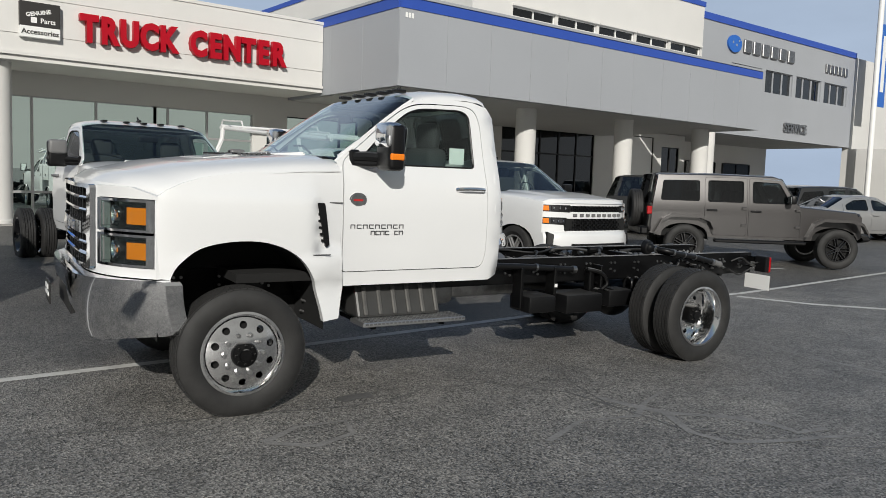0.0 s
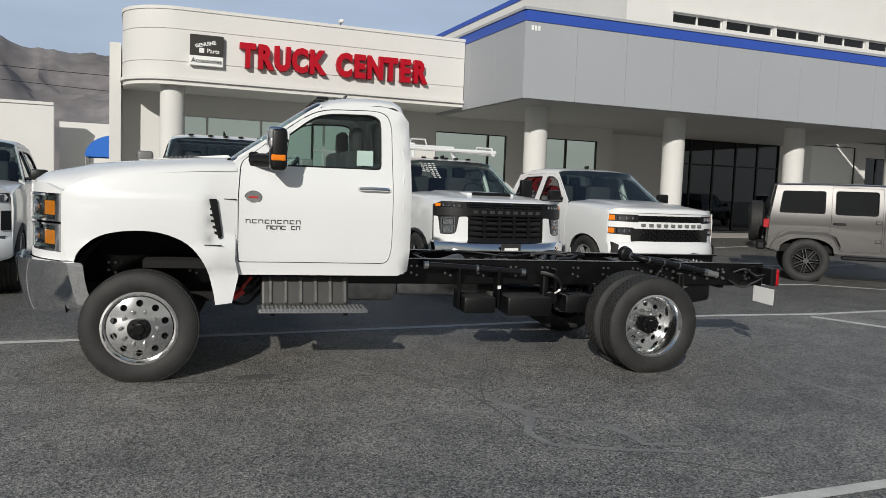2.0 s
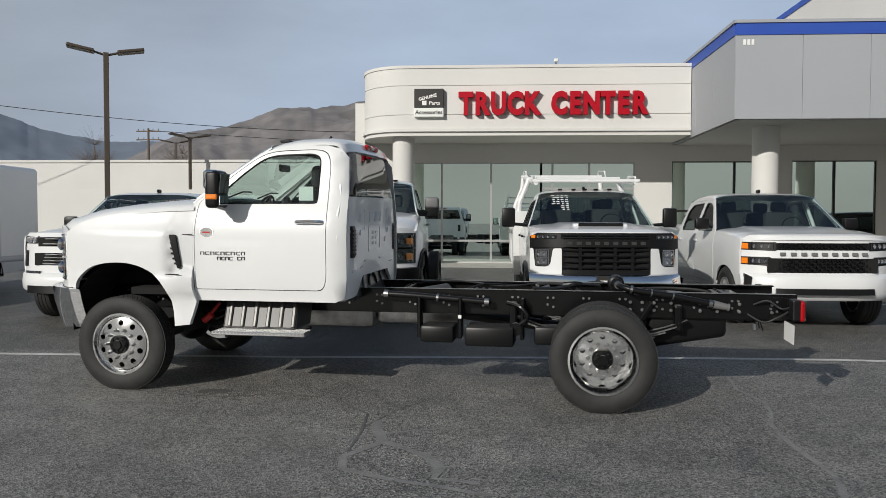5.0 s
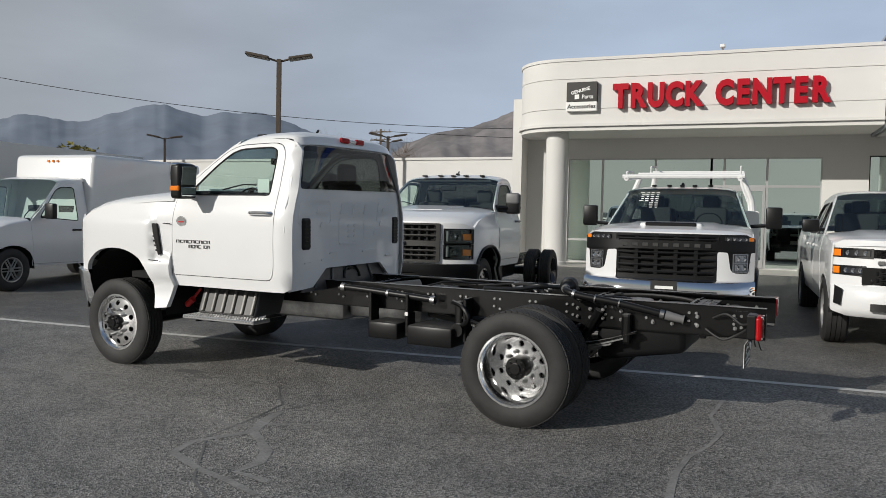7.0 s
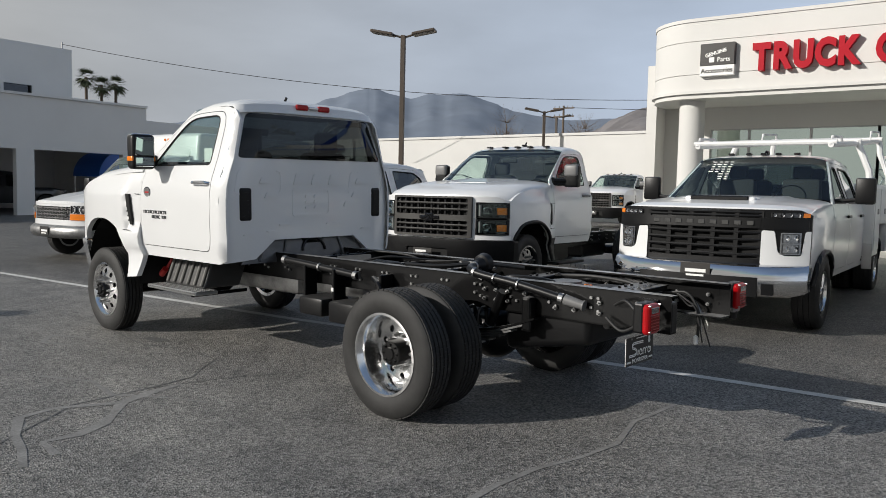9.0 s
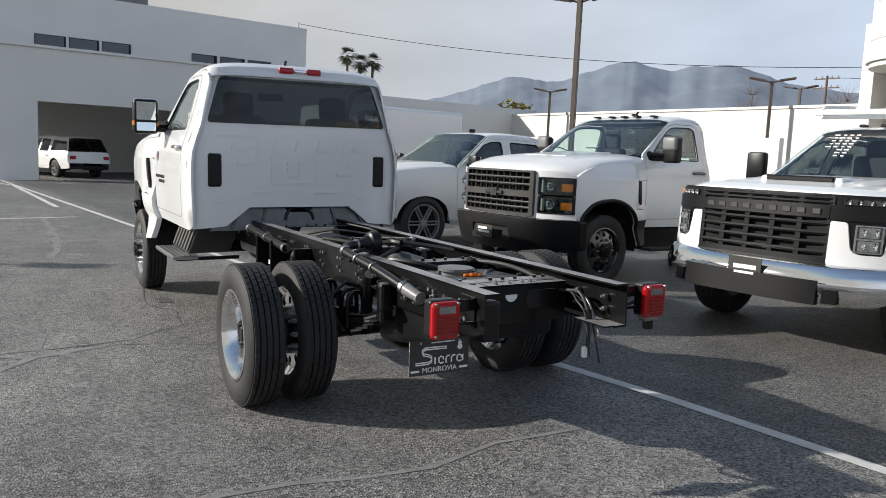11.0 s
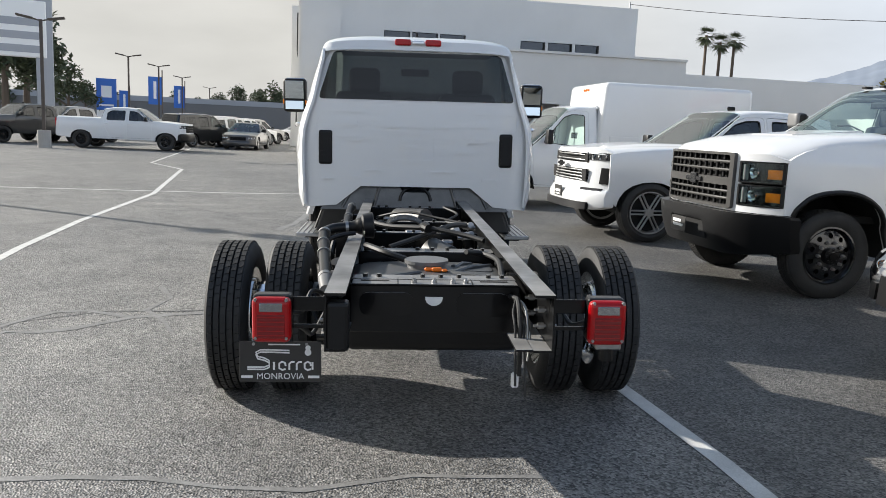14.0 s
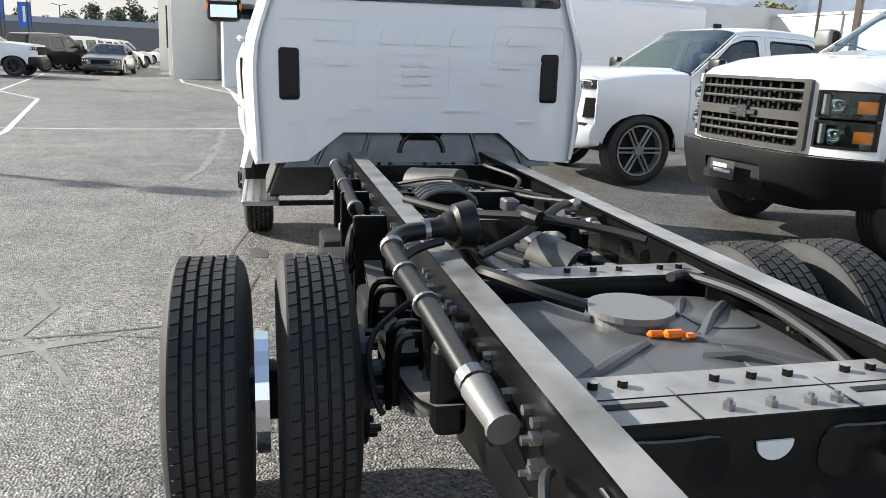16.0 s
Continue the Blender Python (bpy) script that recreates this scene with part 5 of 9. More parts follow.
# ---- the chassis-cab truck ----
def cab_and_nose(root, paint, grille_mat, chrome_mat, bumper_mat, detail=True):
    """White single-cab body of a medium-duty truck, origin under the front axle."""
    half = half_fn(((0.55, 1.01), (0.80, 0.955), (0.88, 0.985), (1.1, 1.0), (1.35, 1.003), (1.5, 0.985), (1.62, 0.945), (1.7, 0.915), (2.1, 0.80), (2.16, 0.775), (2.25, 0.73)),
                   ((-0.85, 0.80), (-0.7, 0.93), (-0.53, 1.015), (-0.3, 1.04), (0.2, 1.05), (0.5, 1.035), (0.69, 1.005), (0.85, 1.0), (1.9, 1.0), (1.98, 0.99), (2.02, 0.972), (2.045, 0.945)))
    nose = [(-0.67, 1.49), (-0.6, 1.55), (-0.4, 1.61), (0.0, 1.66), (0.4, 1.695), (0.67, 1.705)]
    nose = [(-0.845, 1.43), (-0.83, 1.475), (-0.76, 1.525)] + nose[2:]
    bm = strip(nose, lambda x, z: half(max(x, -0.4), min(z, 1.56)), 0.11, 5, 21)
    for v in bm.verts:
        v.co.x += max(0.0, min(1.0, (-0.15 - v.co.x) / 0.6)) * 0.33 * (abs(v.co.y) / 1.02) ** 4
    hood = part("hood", bm, paint, root, smooth=True)
    bm = boxes((-0.1, 0.62, -0.46, 0.46, 1.66, 1.70))
    for v in bm.verts:
        v.co.z = (1.677 + 0.075 * v.co.x if v.co.x > 0 else 1.652) if v.co.z > 1.68 else v.co.z - 0.05
        if v.co.x < 0:
            v.co.y *= 0.8
    bmesh.ops.bevel(bm, geom=bm.edges[:], offset=0.012, segments=2, affect="EDGES")
    part("hood_bulge", bm, paint, hood, smooth=True)
    if detail:
        for s in (-1, 1):
            bm = boxes((0.10, 0.40, -0.004, 0.004, 1.683, 1.694), bevel=0.002)
            for v in bm.verts:
                v.co.y += s * (0.384 + 0.128 * v.co.x)
            part("badge", bm, BLACK_GLOSS, hood, "plain black hood badge")
    arch = [(0.535, 0.59), (0.51, 0.72), (0.45, 0.90), (0.33, 1.045), (0.14, 1.125), (-0.08, 1.135), (-0.28, 1.09), (-0.41, 0.985), (-0.45, 0.90)]
    arch = [(p.x, p.y) for p in smooth_path([(a, c, 0) for a, c in arch], 4)]
    wing = lambda x, z: max(ease(((0.5, 1.0), (0.98, 1.0), (1.04, 0.7), (1.09, 0.0)), z) * ease(((-0.56, 0.0), (-0.45, 0.3), (-0.2, 0.9), (0.1, 1.0), (0.5, 1.0), (0.6, 0.9), (0.72, 0.75)), x),
                           0.7 * ease(((1.0, 1.0), (1.38, 1.0), (1.46, 0.35), (1.54, 0.0)), z) * ease(((-0.56, 0.0), (-0.2, 0.7), (0.3, 1.0), (0.45, 1.0), (0.52, 0.0), (0.7, 0.0)), x))
    flare = lambda x, z: half(x, z) + 0.055 * wing(x, z)
    top = [(-0.47, 1.445), (-0.38, 1.49), (-0.25, 1.53), (0.0, 1.568), (0.4, 1.595), (0.672, 1.605)]
    vent = [(0.478, 1.385), (0.535, 1.385), (0.578, 1.10), (0.55, 1.085)]
    outline = [(-0.53, 0.91), (-0.53, 1.40)] + top + [(0.675, 0.92), (0.70, 0.80), (0.655, 0.60)] + arch
    door = [(0.69, 0.905), (0.685, 1.40), (0.70, 1.66), (0.745, 1.705), (1.05, 1.95), (1.22, 2.07), (1.36, 2.118), (1.76, 2.128), (1.85, 2.10), (1.885, 2.0), (1.885, 1.0), (1.85, 0.905)]
    door = rounded(door, [0.03, 0, 0.05, 0.03, 0.1, 0.1, 0.1, 0.08, 0.05, 0.05, 0.1, 0.05], 3)
    win = rounded([(0.81, 1.655), (1.08, 1.905), (1.25, 2.035), (1.37, 2.075), (1.72, 2.085), (1.79, 2.05), (1.785, 1.655)], [0.02, 0.05, 0.08, 0.08, 0.05, 0.06, 0.03], 3)
    cab = [(0.685, 0.805), (0.66, 1.66), (0.68, 1.71), (1.27, 2.11), (1.42, 2.155), (1.6, 2.165), (1.84, 2.16), (1.97, 2.125), (2.03, 2.05), (2.045, 1.7), (2.045, 1.0), (2.03, 0.84), (1.95, 0.805)]
    for s in (-1, 1):
        part("fender", side_skin(outline, [], flare, s, 0.07, 0.05), paint, root, "white fender with a flared wheel arch", smooth=True)
        bm = side_skin(rounded(vent, 0.012, 2), [], half, s, 0.06, 0.05, 0.024)
        for k in range(6):
            z = 1.125 + k * 0.044
            x = 0.575 - k * 0.0135
            y0, y1 = sorted((s * (half(0.55, z) - 0.01), s * (half(0.55, z) + 0.026)))
            box(bm, x - 0.055, x - 0.01, y0, y1, z, z + 0.016)
        part("fender_vent", bm, BLACK_PLASTIC, root, "black fender side vent")
        bm = bmesh.new()
        box(bm, 0.52, 0.678, s * half(0.6, 1.38) - 0.002, s * half(0.6, 1.38) + 0.002, 1.382, 1.388)
        box(bm, 0.33, 0.575, s * flare(0.45, 1.05) - 0.003, s * flare(0.45, 1.05) + 0.003, 1.037, 1.043)
        part("panel_gap", bm, DARK_VOID, root)
        part("cab_side", side_skin(cab, [door], half, s), paint, root, smooth=True)
        d = part("door", side_skin(inset_poly(door, 0.008), [win], half, s, out=0.002), paint, root, "white cab door", smooth=True)
        part("window", side_skin(win, [], half, s, out=-0.012, lip=0.004), GLASS, d, "greenish side window glass", smooth=True)
        bm = bmesh.new()
        for (xa, za), (xb, zb) in zip(win, win[1:] + win[:1]):
            rod(bm, (xa, s * (half(xa, za) - 0.002), za), (xb, s * (half(xb, zb) - 0.002), zb), 0.008, 6)
        part("window_seal", bm, BLACK_PLASTIC, d)
        bm = bmesh.new()
        yy = s * (half(1.72, 1.50) + 0.03)
        tube(bm, smooth_path([(1.61, yy - s * 0.03, 1.495), (1.64, yy, 1.50), (1.73, yy + s * 0.006, 1.503), (1.82, yy, 1.50), (1.85, yy - s * 0.03, 1.495)], 4), 0.017, 8)
        box(bm, 1.62, 1.85, min(yy - s * 0.035, yy - s * 0.028), max(yy - s * 0.035, yy - s * 0.028), 1.482, 1.516)
        part("door_handle", bm, chrome_mat, d, "bright door handle", smooth=True)
        if not detail:
            bm = bmesh.new()
            tube(bm, [(x, s * (flare(x, z) + 0.002), z) for x, z in arch], 0.024, 8)
            part("arch_flare", bm, BLACK_PLASTIC, root, "black arch moulding", smooth=True)
            low = [(0.675, 0.905), (0.70, 0.80), (0.655, 0.60), (0.55, 0.59), (0.52, 0.72), (0.46, 0.90)]
            part("lower_fender", side_skin(low, [], flare, s, out=0.008), BLACK_PLASTIC, root, "black lower fender", smooth=True)
        # door mirror on its arm
        mir = group_part("mirror", root, Matrix(), "towing mirror on a black arm")
        bm = bmesh.new()
        tube(bm, [(0.80, s * 0.92, 1.70), (0.86, s * 0.98, 1.705), (0.94, s * 1.06, 1.70)], 0.036, 8)
        tube(bm, [(0.80, s * 0.92, 1.66), (0.87, s * 0.99, 1.655), (0.94, s * 1.06, 1.66)], 0.024, 8)
        box(bm, 0.76, 0.84, s * 0.92 - 0.02, s * 0.92 + 0.02, 1.62, 1.75, bevel=0.015)
        part("mirror_arm", bm, BLACK_PLASTIC, mir, smooth=True)
        y0, y1 = sorted((s * 1.025, s * 1.245))
        bm = boxes((0.905, 1.03, y0, y1, 1.615, 1.93), bevel=0.035, seg=3)
        part("mirror_housing", bm, BLACK_PLASTIC, mir, smooth=True)
        bm = boxes((0.885, 1.01, y0 + 0.006, y1 - 0.006, 1.765, 1.938), bevel=0.035, seg=3)
        part("mirror_cap", bm, chrome_mat, mir, "bright mirror cap" if chrome_mat is CHROME else "", smooth=True)
        bm = boxes((0.915, 1.02, y0 - 0.003, y1 + 0.003, 1.685, 1.735), bevel=0.012, seg=2)
        part("turn_signal", bm, AMBER if chrome_mat is CHROME else BLACK_PLASTIC, mir, "amber mirror signal" if chrome_mat is CHROME else "")
        bm = boxes((1.037, 1.041, y0 + 0.025, y1 - 0.025, 1.74, 1.905), bevel=0.001)
        for v in bm.verts:                  # set to look down the side of the truck
            v.co.x += (v.co.z - 1.82) * 0.10
        part("mirror_glass", bm, MIRROR, mir)
        bm = boxes((1.03, 1.036, y0 + 0.025, y1 - 0.025, 1.64, 1.72), bevel=0.002)
        part("mirror_glass", bm, MIRROR, mir)
    # windscreen, roof
    scr = [(0.62, 1.70), (0.80, 1.835), (1.02, 2.0), (1.20, 2.125), (1.30, 2.185)]
    part("windscreen", strip(scr, half, 0.055, 8, 15, s0=-0.90, s1=0.90), GLASS, root, "raked windscreen glass", smooth=True)
    for s0, s1 in ((-1.0, -0.90), (0.90, 1.0)):
        part("windscreen_pillar", strip(scr, half, 0.055, 8, 5, s0=s0, s1=s1), paint, root, smooth=True)
    part("roof", strip([(1.30, 2.185), (1.40, 2.22), (1.55, 2.245), (1.8, 2.252), (1.93, 2.238), (2.0, 2.20), (2.035, 2.12)], half, 0.085, 4, 21, steps=0.06), paint, root, "white roof panel", smooth=True)
    part("cowl", boxes((0.60, 0.78, -0.82, 0.82, 1.66, 1.695), bevel=0.01), BLACK_PLASTIC, root, "black cowl panel")
    for s in (-0.35, 0.35):
        bm = bmesh.new()
        tube(bm, [(0.70, s, 1.715), (0.74, s + 0.25, 1.775), (0.74, s + 0.45, 1.775)], 0.008, 6)
        part("wiper", bm, BLACK_PLASTIC, root)
    for y in (-0.5, -0.22, 0, 0.22, 0.5):
        part("clearance_lamp", boxes((1.30, 1.40, y - 0.035, y + 0.035, 2.21, 2.235), bevel=0.01, seg=2), BLACK_PLASTIC, root, "dark roof marker lamp")
    bm = boxes((1.5, 1.62, -0.02, 0.02, 2.245, 2.275), bevel=0.01)
    rod(bm, (1.58, 0, 2.26), (1.62, 0, 2.31), 0.012, 8)
    part("antenna", bm, BLACK_PLASTIC, root, "shark-fin aerial")
    # back wall with pressings
    bx = lambda v, z: 2.055 - 0.11 * max(0.0, abs(v) / ease(((0.8, 1.0), (1.5, 1.0), (2.15, 0.79)), z)) ** 9 - 0.06 * max(0.0, z - 1.75) / 0.4
    rear = [(-0.93, 0.815), (-0.66, 0.84), (-0.46, 1.0), (0.46, 1.0), (0.66, 0.84), (0.93, 0.815)]
    up = [(0.965, 1.0), (0.975, 1.35), (0.955, 1.55), (0.90, 1.7), (0.79, 2.08), (0.74, 2.15), (0.6, 2.175)]
    rear += up + [(-a, c) for a, c in up[::-1]]
    rwin = rounded([(-0.815, 1.715), (0.815, 1.715), (0.70, 2.09), (0.66, 2.105), (-0.66, 2.105), (-0.70, 2.09)], [0.04, 0.04, 0.04, 0.03, 0.03, 0.04], 3)
    part("cab_back", skin(rear, [rwin], lambda v, z: Vector((bx(v, z), v, z)), 0.055, (-0.03, 0, 0)), paint, root, "white pressed cab back panel", smooth=True)
    part("rear_window", skin(rwin, [], lambda v, z: Vector((bx(v, z) + 0.006, v, z)), 0.15, (-0.006, 0, 0)), GLASS_MID, root, "dark tinted rear window", smooth=True)
    lamp = group_part("high_stop_lamp", root, Matrix(), "red high stop lamp")
    for y0, y1 in ((-0.19, -0.06), (0.06, 0.19)):
        part("lens", boxes((2.0, 2.035, y0, y1, 2.16, 2.212), bevel=0.012, seg=2), RED_LENS, lamp)
    part("lens", boxes((2.0, 2.037, -0.055, 0.055, 2.17, 2.20), bevel=0.01, seg=2), CLEAR_LENS, lamp)
    if detail:
        emb = []
        for y in (-0.20, 0.0, 0.20):
            emb.append((y - 0.06, y + 0.06, 1.49, 1.585, 0.03))
        for y in (-0.09, 0.01):
            for z in (1.27, 1.32, 1.37):
                emb.append((y - 0.04, y + 0.04, z, z + 0.028, 0.01))
        for y, z in ((-0.55, 1.50), (0.55, 1.50), (-0.5, 1.37), (0.5, 1.37), (0.40, 1.28)):
            emb.append((y - 0.07, y + 0.07, z, z + 0.05, 0.02))
        for y0, y1, z in ((-0.42, -0.28, 1.125), (0.12, 0.34, 1.12), (-0.78, -0.68, 1.05), (0.55, 0.68, 1.06), (-0.55, -0.46, 1.07)):
            emb.append((y0, y1, z, z + 0.014, 0.005))
        for y0, y1, z0, z1, b_ in emb:
            pts = rounded([(y0, z0), (y1, z0), (y1 - b_, z1), (y0 + b_, z1)], 0.012, 2)
            bm = skin(pts, [], lambda v, z: Vector((bx(v, z) + 0.011, v, z)), 0.05, (-0.015, 0, 0))
            part("pressing", bm, paint, root, smooth=False)
        # broad raised field in the middle of the panel
        fld = rounded([(-0.27, 1.20), (0.17, 1.20), (0.17, 1.46), (-0.27, 1.46)], 0.04, 3)
        hole = rounded([(-0.245, 1.225), (0.145, 1.225), (0.145, 1.435), (-0.245, 1.435)], 0.03, 3)
        part("pressing", skin(fld, [hole], lambda v, z: Vector((bx(v, z) + 0.005, v, z)), 0.06, (-0.01, 0, 0)), paint, root)
        for y in (-0.62, 0.62):
            pts = rounded([(y - 0.24, 1.40), (y + 0.24, 1.40), (y + 0.24, 1.62), (y - 0.2, 1.62)], 0.05, 3)
            hole = inset_poly(pts, 0.02)
            part("pressing", skin(pts, [hole], lambda v, z: Vector((bx(v, z) + 0.004, v, z)), 0.06, (-0.01, 0, 0)), paint, root)
    for s in (-1, 1):
        bm = boxes((2.02, 2.062, s * 0.752 - 0.058, s * 0.752 + 0.058, 1.175, 1.46), bevel=0.022, seg=3)
        for k in range(7):
            box(bm, 2.055, 2.068, s * 0.752 - 0.04, s * 0.752 + 0.04, 1.205 + k * 0.034, 1.219 + k * 0.034)
        part("air_vent", bm, BLACK_PLASTIC, root, "black cab air vent", smooth=False)
    bm = skin([(-0.80, 0.80), (0.80, 0.80), (0.74, 0.87), (0.50, 1.03), (0.16, 1.03), (0.10, 0.95), (-0.10, 0.95), (-0.16, 1.03), (-0.50, 1.03), (-0.74, 0.87)], [], lambda v, z: Vector((1.99 + 0.22 * (1.03 - z), v, z)), 0.12, (-0.02, 0, 0))
    part("under_cab_shield", bm, SATIN_DARK, root, "satin dark metal shield under the cab")
    for v0 in (-0.52, -0.30, 0.30, 0.52):
        bm = bmesh.new()
        tube(bm, [(1.995 + 0.22 * (1.03 - z), v0 * (1.2 - 0.2 * (z - 0.80) / 0.2), z) for z in (0.82, 0.88, 0.94, 1.0)], 0.014, 8)
        part("shield_rib", bm, SATIN_DARK, root, smooth=True)
    arc = bmesh.new()
    tube(arc, [(2.025 - 0.02 * math.sin(a), 0.13 * math.cos(a), 0.88 + 0.12 * math.sin(a)) for a in [math.pi * k / 12 for k in range(13)]], 0.014, 8)
    part("shield_arch", arc, BLACK_FRAME, root, smooth=True)
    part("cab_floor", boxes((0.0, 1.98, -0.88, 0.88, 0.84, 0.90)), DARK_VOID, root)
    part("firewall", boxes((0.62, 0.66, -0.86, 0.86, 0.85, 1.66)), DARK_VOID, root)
    # cab interior
    inn = group_part("interior", root, Matrix(), "dark cab interior")
    part("dashboard", boxes((0.70, 0.98, -0.84, 0.84, 1.35, 1.62), bevel=0.05, seg=3), TRIM_IN, inn, smooth=True)
    for y in (-0.45, 0.45):
        bm = boxes((1.12, 1.62, y - 0.26, y + 0.26, 1.02, 1.22), bevel=0.06, seg=3)
        box(bm, 1.52, 1.70, y - 0.25, y + 0.25, 1.15, 1.80, bevel=0.06, seg=3)
        box(bm, 1.60, 1.70, y - 0.135, y + 0.135, 1.78, 2.0, bevel=0.05, seg=3)
        part("seat", bm, SEAT, inn, smooth=True)
    bm = lathe(bmesh.new(), [(0.19, -0.012), (0.2, 0.0), (0.19, 0.012), (0.18, 0.0)], 24, close=True)
    box(bm, -0.18, 0.18, -0.01, 0.01, -0.03, 0.03)
    bmesh.ops.transform(bm, matrix=Matrix.Translation((1.08, -0.45, 1.56)) @ Matrix.Rotation(radians(-62), 4, "Y") @ Matrix.Rotation(radians(90), 4, "X"), verts=bm.verts)
    part("steering_wheel", bm, BLACK_PLASTIC, inn, smooth=True)
    part("inner_mirror", boxes((1.12, 1.15, -0.13, 0.13, 1.97, 2.04), bevel=0.015, seg=2), BLACK_PLASTIC, inn)
    part("headliner", boxes((1.30, 1.95, -0.66, 0.66, 2.13, 2.15)), TRIM_IN, inn)
    part("paper_sheet", boxes((1.60, 1.73, -0.872, -0.868, 1.68, 1.80)), LABEL_WHITE, inn, "pale window sticker") if detail else None
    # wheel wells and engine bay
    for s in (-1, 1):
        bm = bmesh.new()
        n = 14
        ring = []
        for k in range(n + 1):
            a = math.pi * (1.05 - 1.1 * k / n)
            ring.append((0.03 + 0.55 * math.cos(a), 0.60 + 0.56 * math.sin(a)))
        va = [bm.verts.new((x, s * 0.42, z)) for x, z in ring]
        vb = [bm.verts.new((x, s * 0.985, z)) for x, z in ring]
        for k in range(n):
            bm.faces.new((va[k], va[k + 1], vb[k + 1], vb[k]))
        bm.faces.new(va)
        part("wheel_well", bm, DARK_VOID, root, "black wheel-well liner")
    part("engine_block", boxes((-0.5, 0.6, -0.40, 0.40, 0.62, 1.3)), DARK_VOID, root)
    # nose
    fx = lambda v, z=1.2: -0.86 + 0.33 * (abs(v) / 1.02) ** 4
    front = [(-1.02, 0.905), (1.02, 0.905), (1.02, 1.405), (0.9, 1.455), (-0.9, 1.455), (-1.02, 1.405)]
    gr = rounded([(-0.63, 0.925), (0.63, 0.925), (0.63, 1.455), (-0.63, 1.455)], 0.02, 2)
    lamps = [[(a, 0.965), (c, 0.965), (c, 1.385), (a, 1.385)] for a, c in ((-1.015, -0.665), (0.665, 1.015))]
    part("front_panel", skin(front, [gr] + lamps, lambda v, z: Vector((fx(v), v, z)), 0.09, (0.03, 0, 0)), paint, root, smooth=True)
    g = group_part("grille", root, Matrix(), "two-tier grille with a wide cross bar")
    bm = skin(gr, [rounded([(-0.58, 1.215), (0.58, 1.215), (0.58, 1.43), (-0.58, 1.43)], 0.02, 2), rounded([(-0.58, 0.955), (0.58, 0.955), (0.58, 1.14), (-0.58, 1.14)], 0.02, 2)], lambda v, z: Vector((fx(v) - 0.035, v, z)), 0.09, (0.05, 0, 0))
    part("surround", bm, grille_mat, g, smooth=True)
    for z0, z1 in ((1.215, 1.43), (0.955, 1.14)):
        for z in (z0 + (z1 - z0) * 0.34, z0 + (z1 - z0) * 0.70):
            bm = bmesh.new()
            tube(bm, [(fx(v) - 0.018, v, z) for v in (-0.58, -0.4, -0.2, 0, 0.2, 0.4, 0.58)], 0.013, 6)
            part("bar", bm, grille_mat, g)
        for k in range(11):
            v = -0.55 + k * 0.11
            part("rib", boxes((fx(v) + 0.004, fx(v) + 0.03, v - 0.016, v + 0.016, z0, z1), bevel=0.005), BLACK_PLASTIC, g)
    part("grille_back", boxes((-0.80, -0.78, -0.6, 0.6, 0.93, 1.45)), DARK_VOID, g)
    bm = boxes((fx(0) - 0.056, fx(0) - 0.03, -0.155, 0.155, 1.152, 1.198), (fx(0) - 0.06, fx(0) - 0.03, -0.062, 0.062, 1.125, 1.228), bevel=0.007)
    part("emblem", bm, BLACK_GLOSS if chrome_mat is not CHROME else CHROME, g, "plain cross-shaped emblem")
    for s in (-1, 1):
        for z0, z1 in ((1.183, 1.38), (0.97, 1.167)):
            h = group_part("headlamp", root, Matrix(), "stacked headlamp with an amber corner")
            a, c = sorted((s * 0.67, s * 1.012))
            fr = [(a, z0), (c, z0), (c, z1), (a, z1)]
            hole = inset_poly(fr, 0.030 if detail else 0.018)
            part("bezel", skin(fr, [hole], lambda v, z: Vector((fx(v) - 0.010, v, z)), 0.06, (0.06, 0, 0)), chrome_mat if detail else BLACK_PLASTIC, h, smooth=True)
            part("housing", skin(inset_poly(fr, 0.012), [], lambda v, z: Vector((fx(v) + 0.05, v, z)), 0.08, (0.01, 0, 0)), BLACK_GLOSS, h)
            lamp_bowl(h, fx(0.80) - 0.004 if detail else fx(0.79) + 0.004, s * 0.80, (z0 + z1) / 2, 0.068, 0.85)
            part("lamp_divider", boxes((fx(0.70) + 0.004, fx(0.70) + 0.05, min(s * 0.69, s * 0.725), max(s * 0.69, s * 0.725), z0 + 0.025, z1 - 0.025), bevel=0.006), GREY_PLASTIC, h)
            a, c = sorted((s * (0.872 if detail else 0.895), s * 0.985))
            za = 0.05 if detail else 0.065
            amb = part("amber_lens", skin([(a, z0 + 0.045), (c, z0 + 0.045), (c, z1 - za), (a, z1 - za)], [], lambda v, z: Vector((fx(v) + 0.012, v, z)), 0.05, (0.03, 0, 0)), AMBER, h, "amber corner lens", smooth=True)
            part("lens", skin(hole, [], lambda v, z: Vector((fx(v) - 0.002, v, z)), 0.08, (0.004, 0, 0)), GLASS, h, "clear lamp cover", smooth=True)
    bxf = lambda v: -0.96 + 0.48 * (abs(v) / 1.07) ** 5
    bo = rounded([(-1.07, 0.55), (-0.75, 0.495), (0.75, 0.495), (1.07, 0.55), (1.07, 0.90), (-1.07, 0.90)], 0.03, 2)
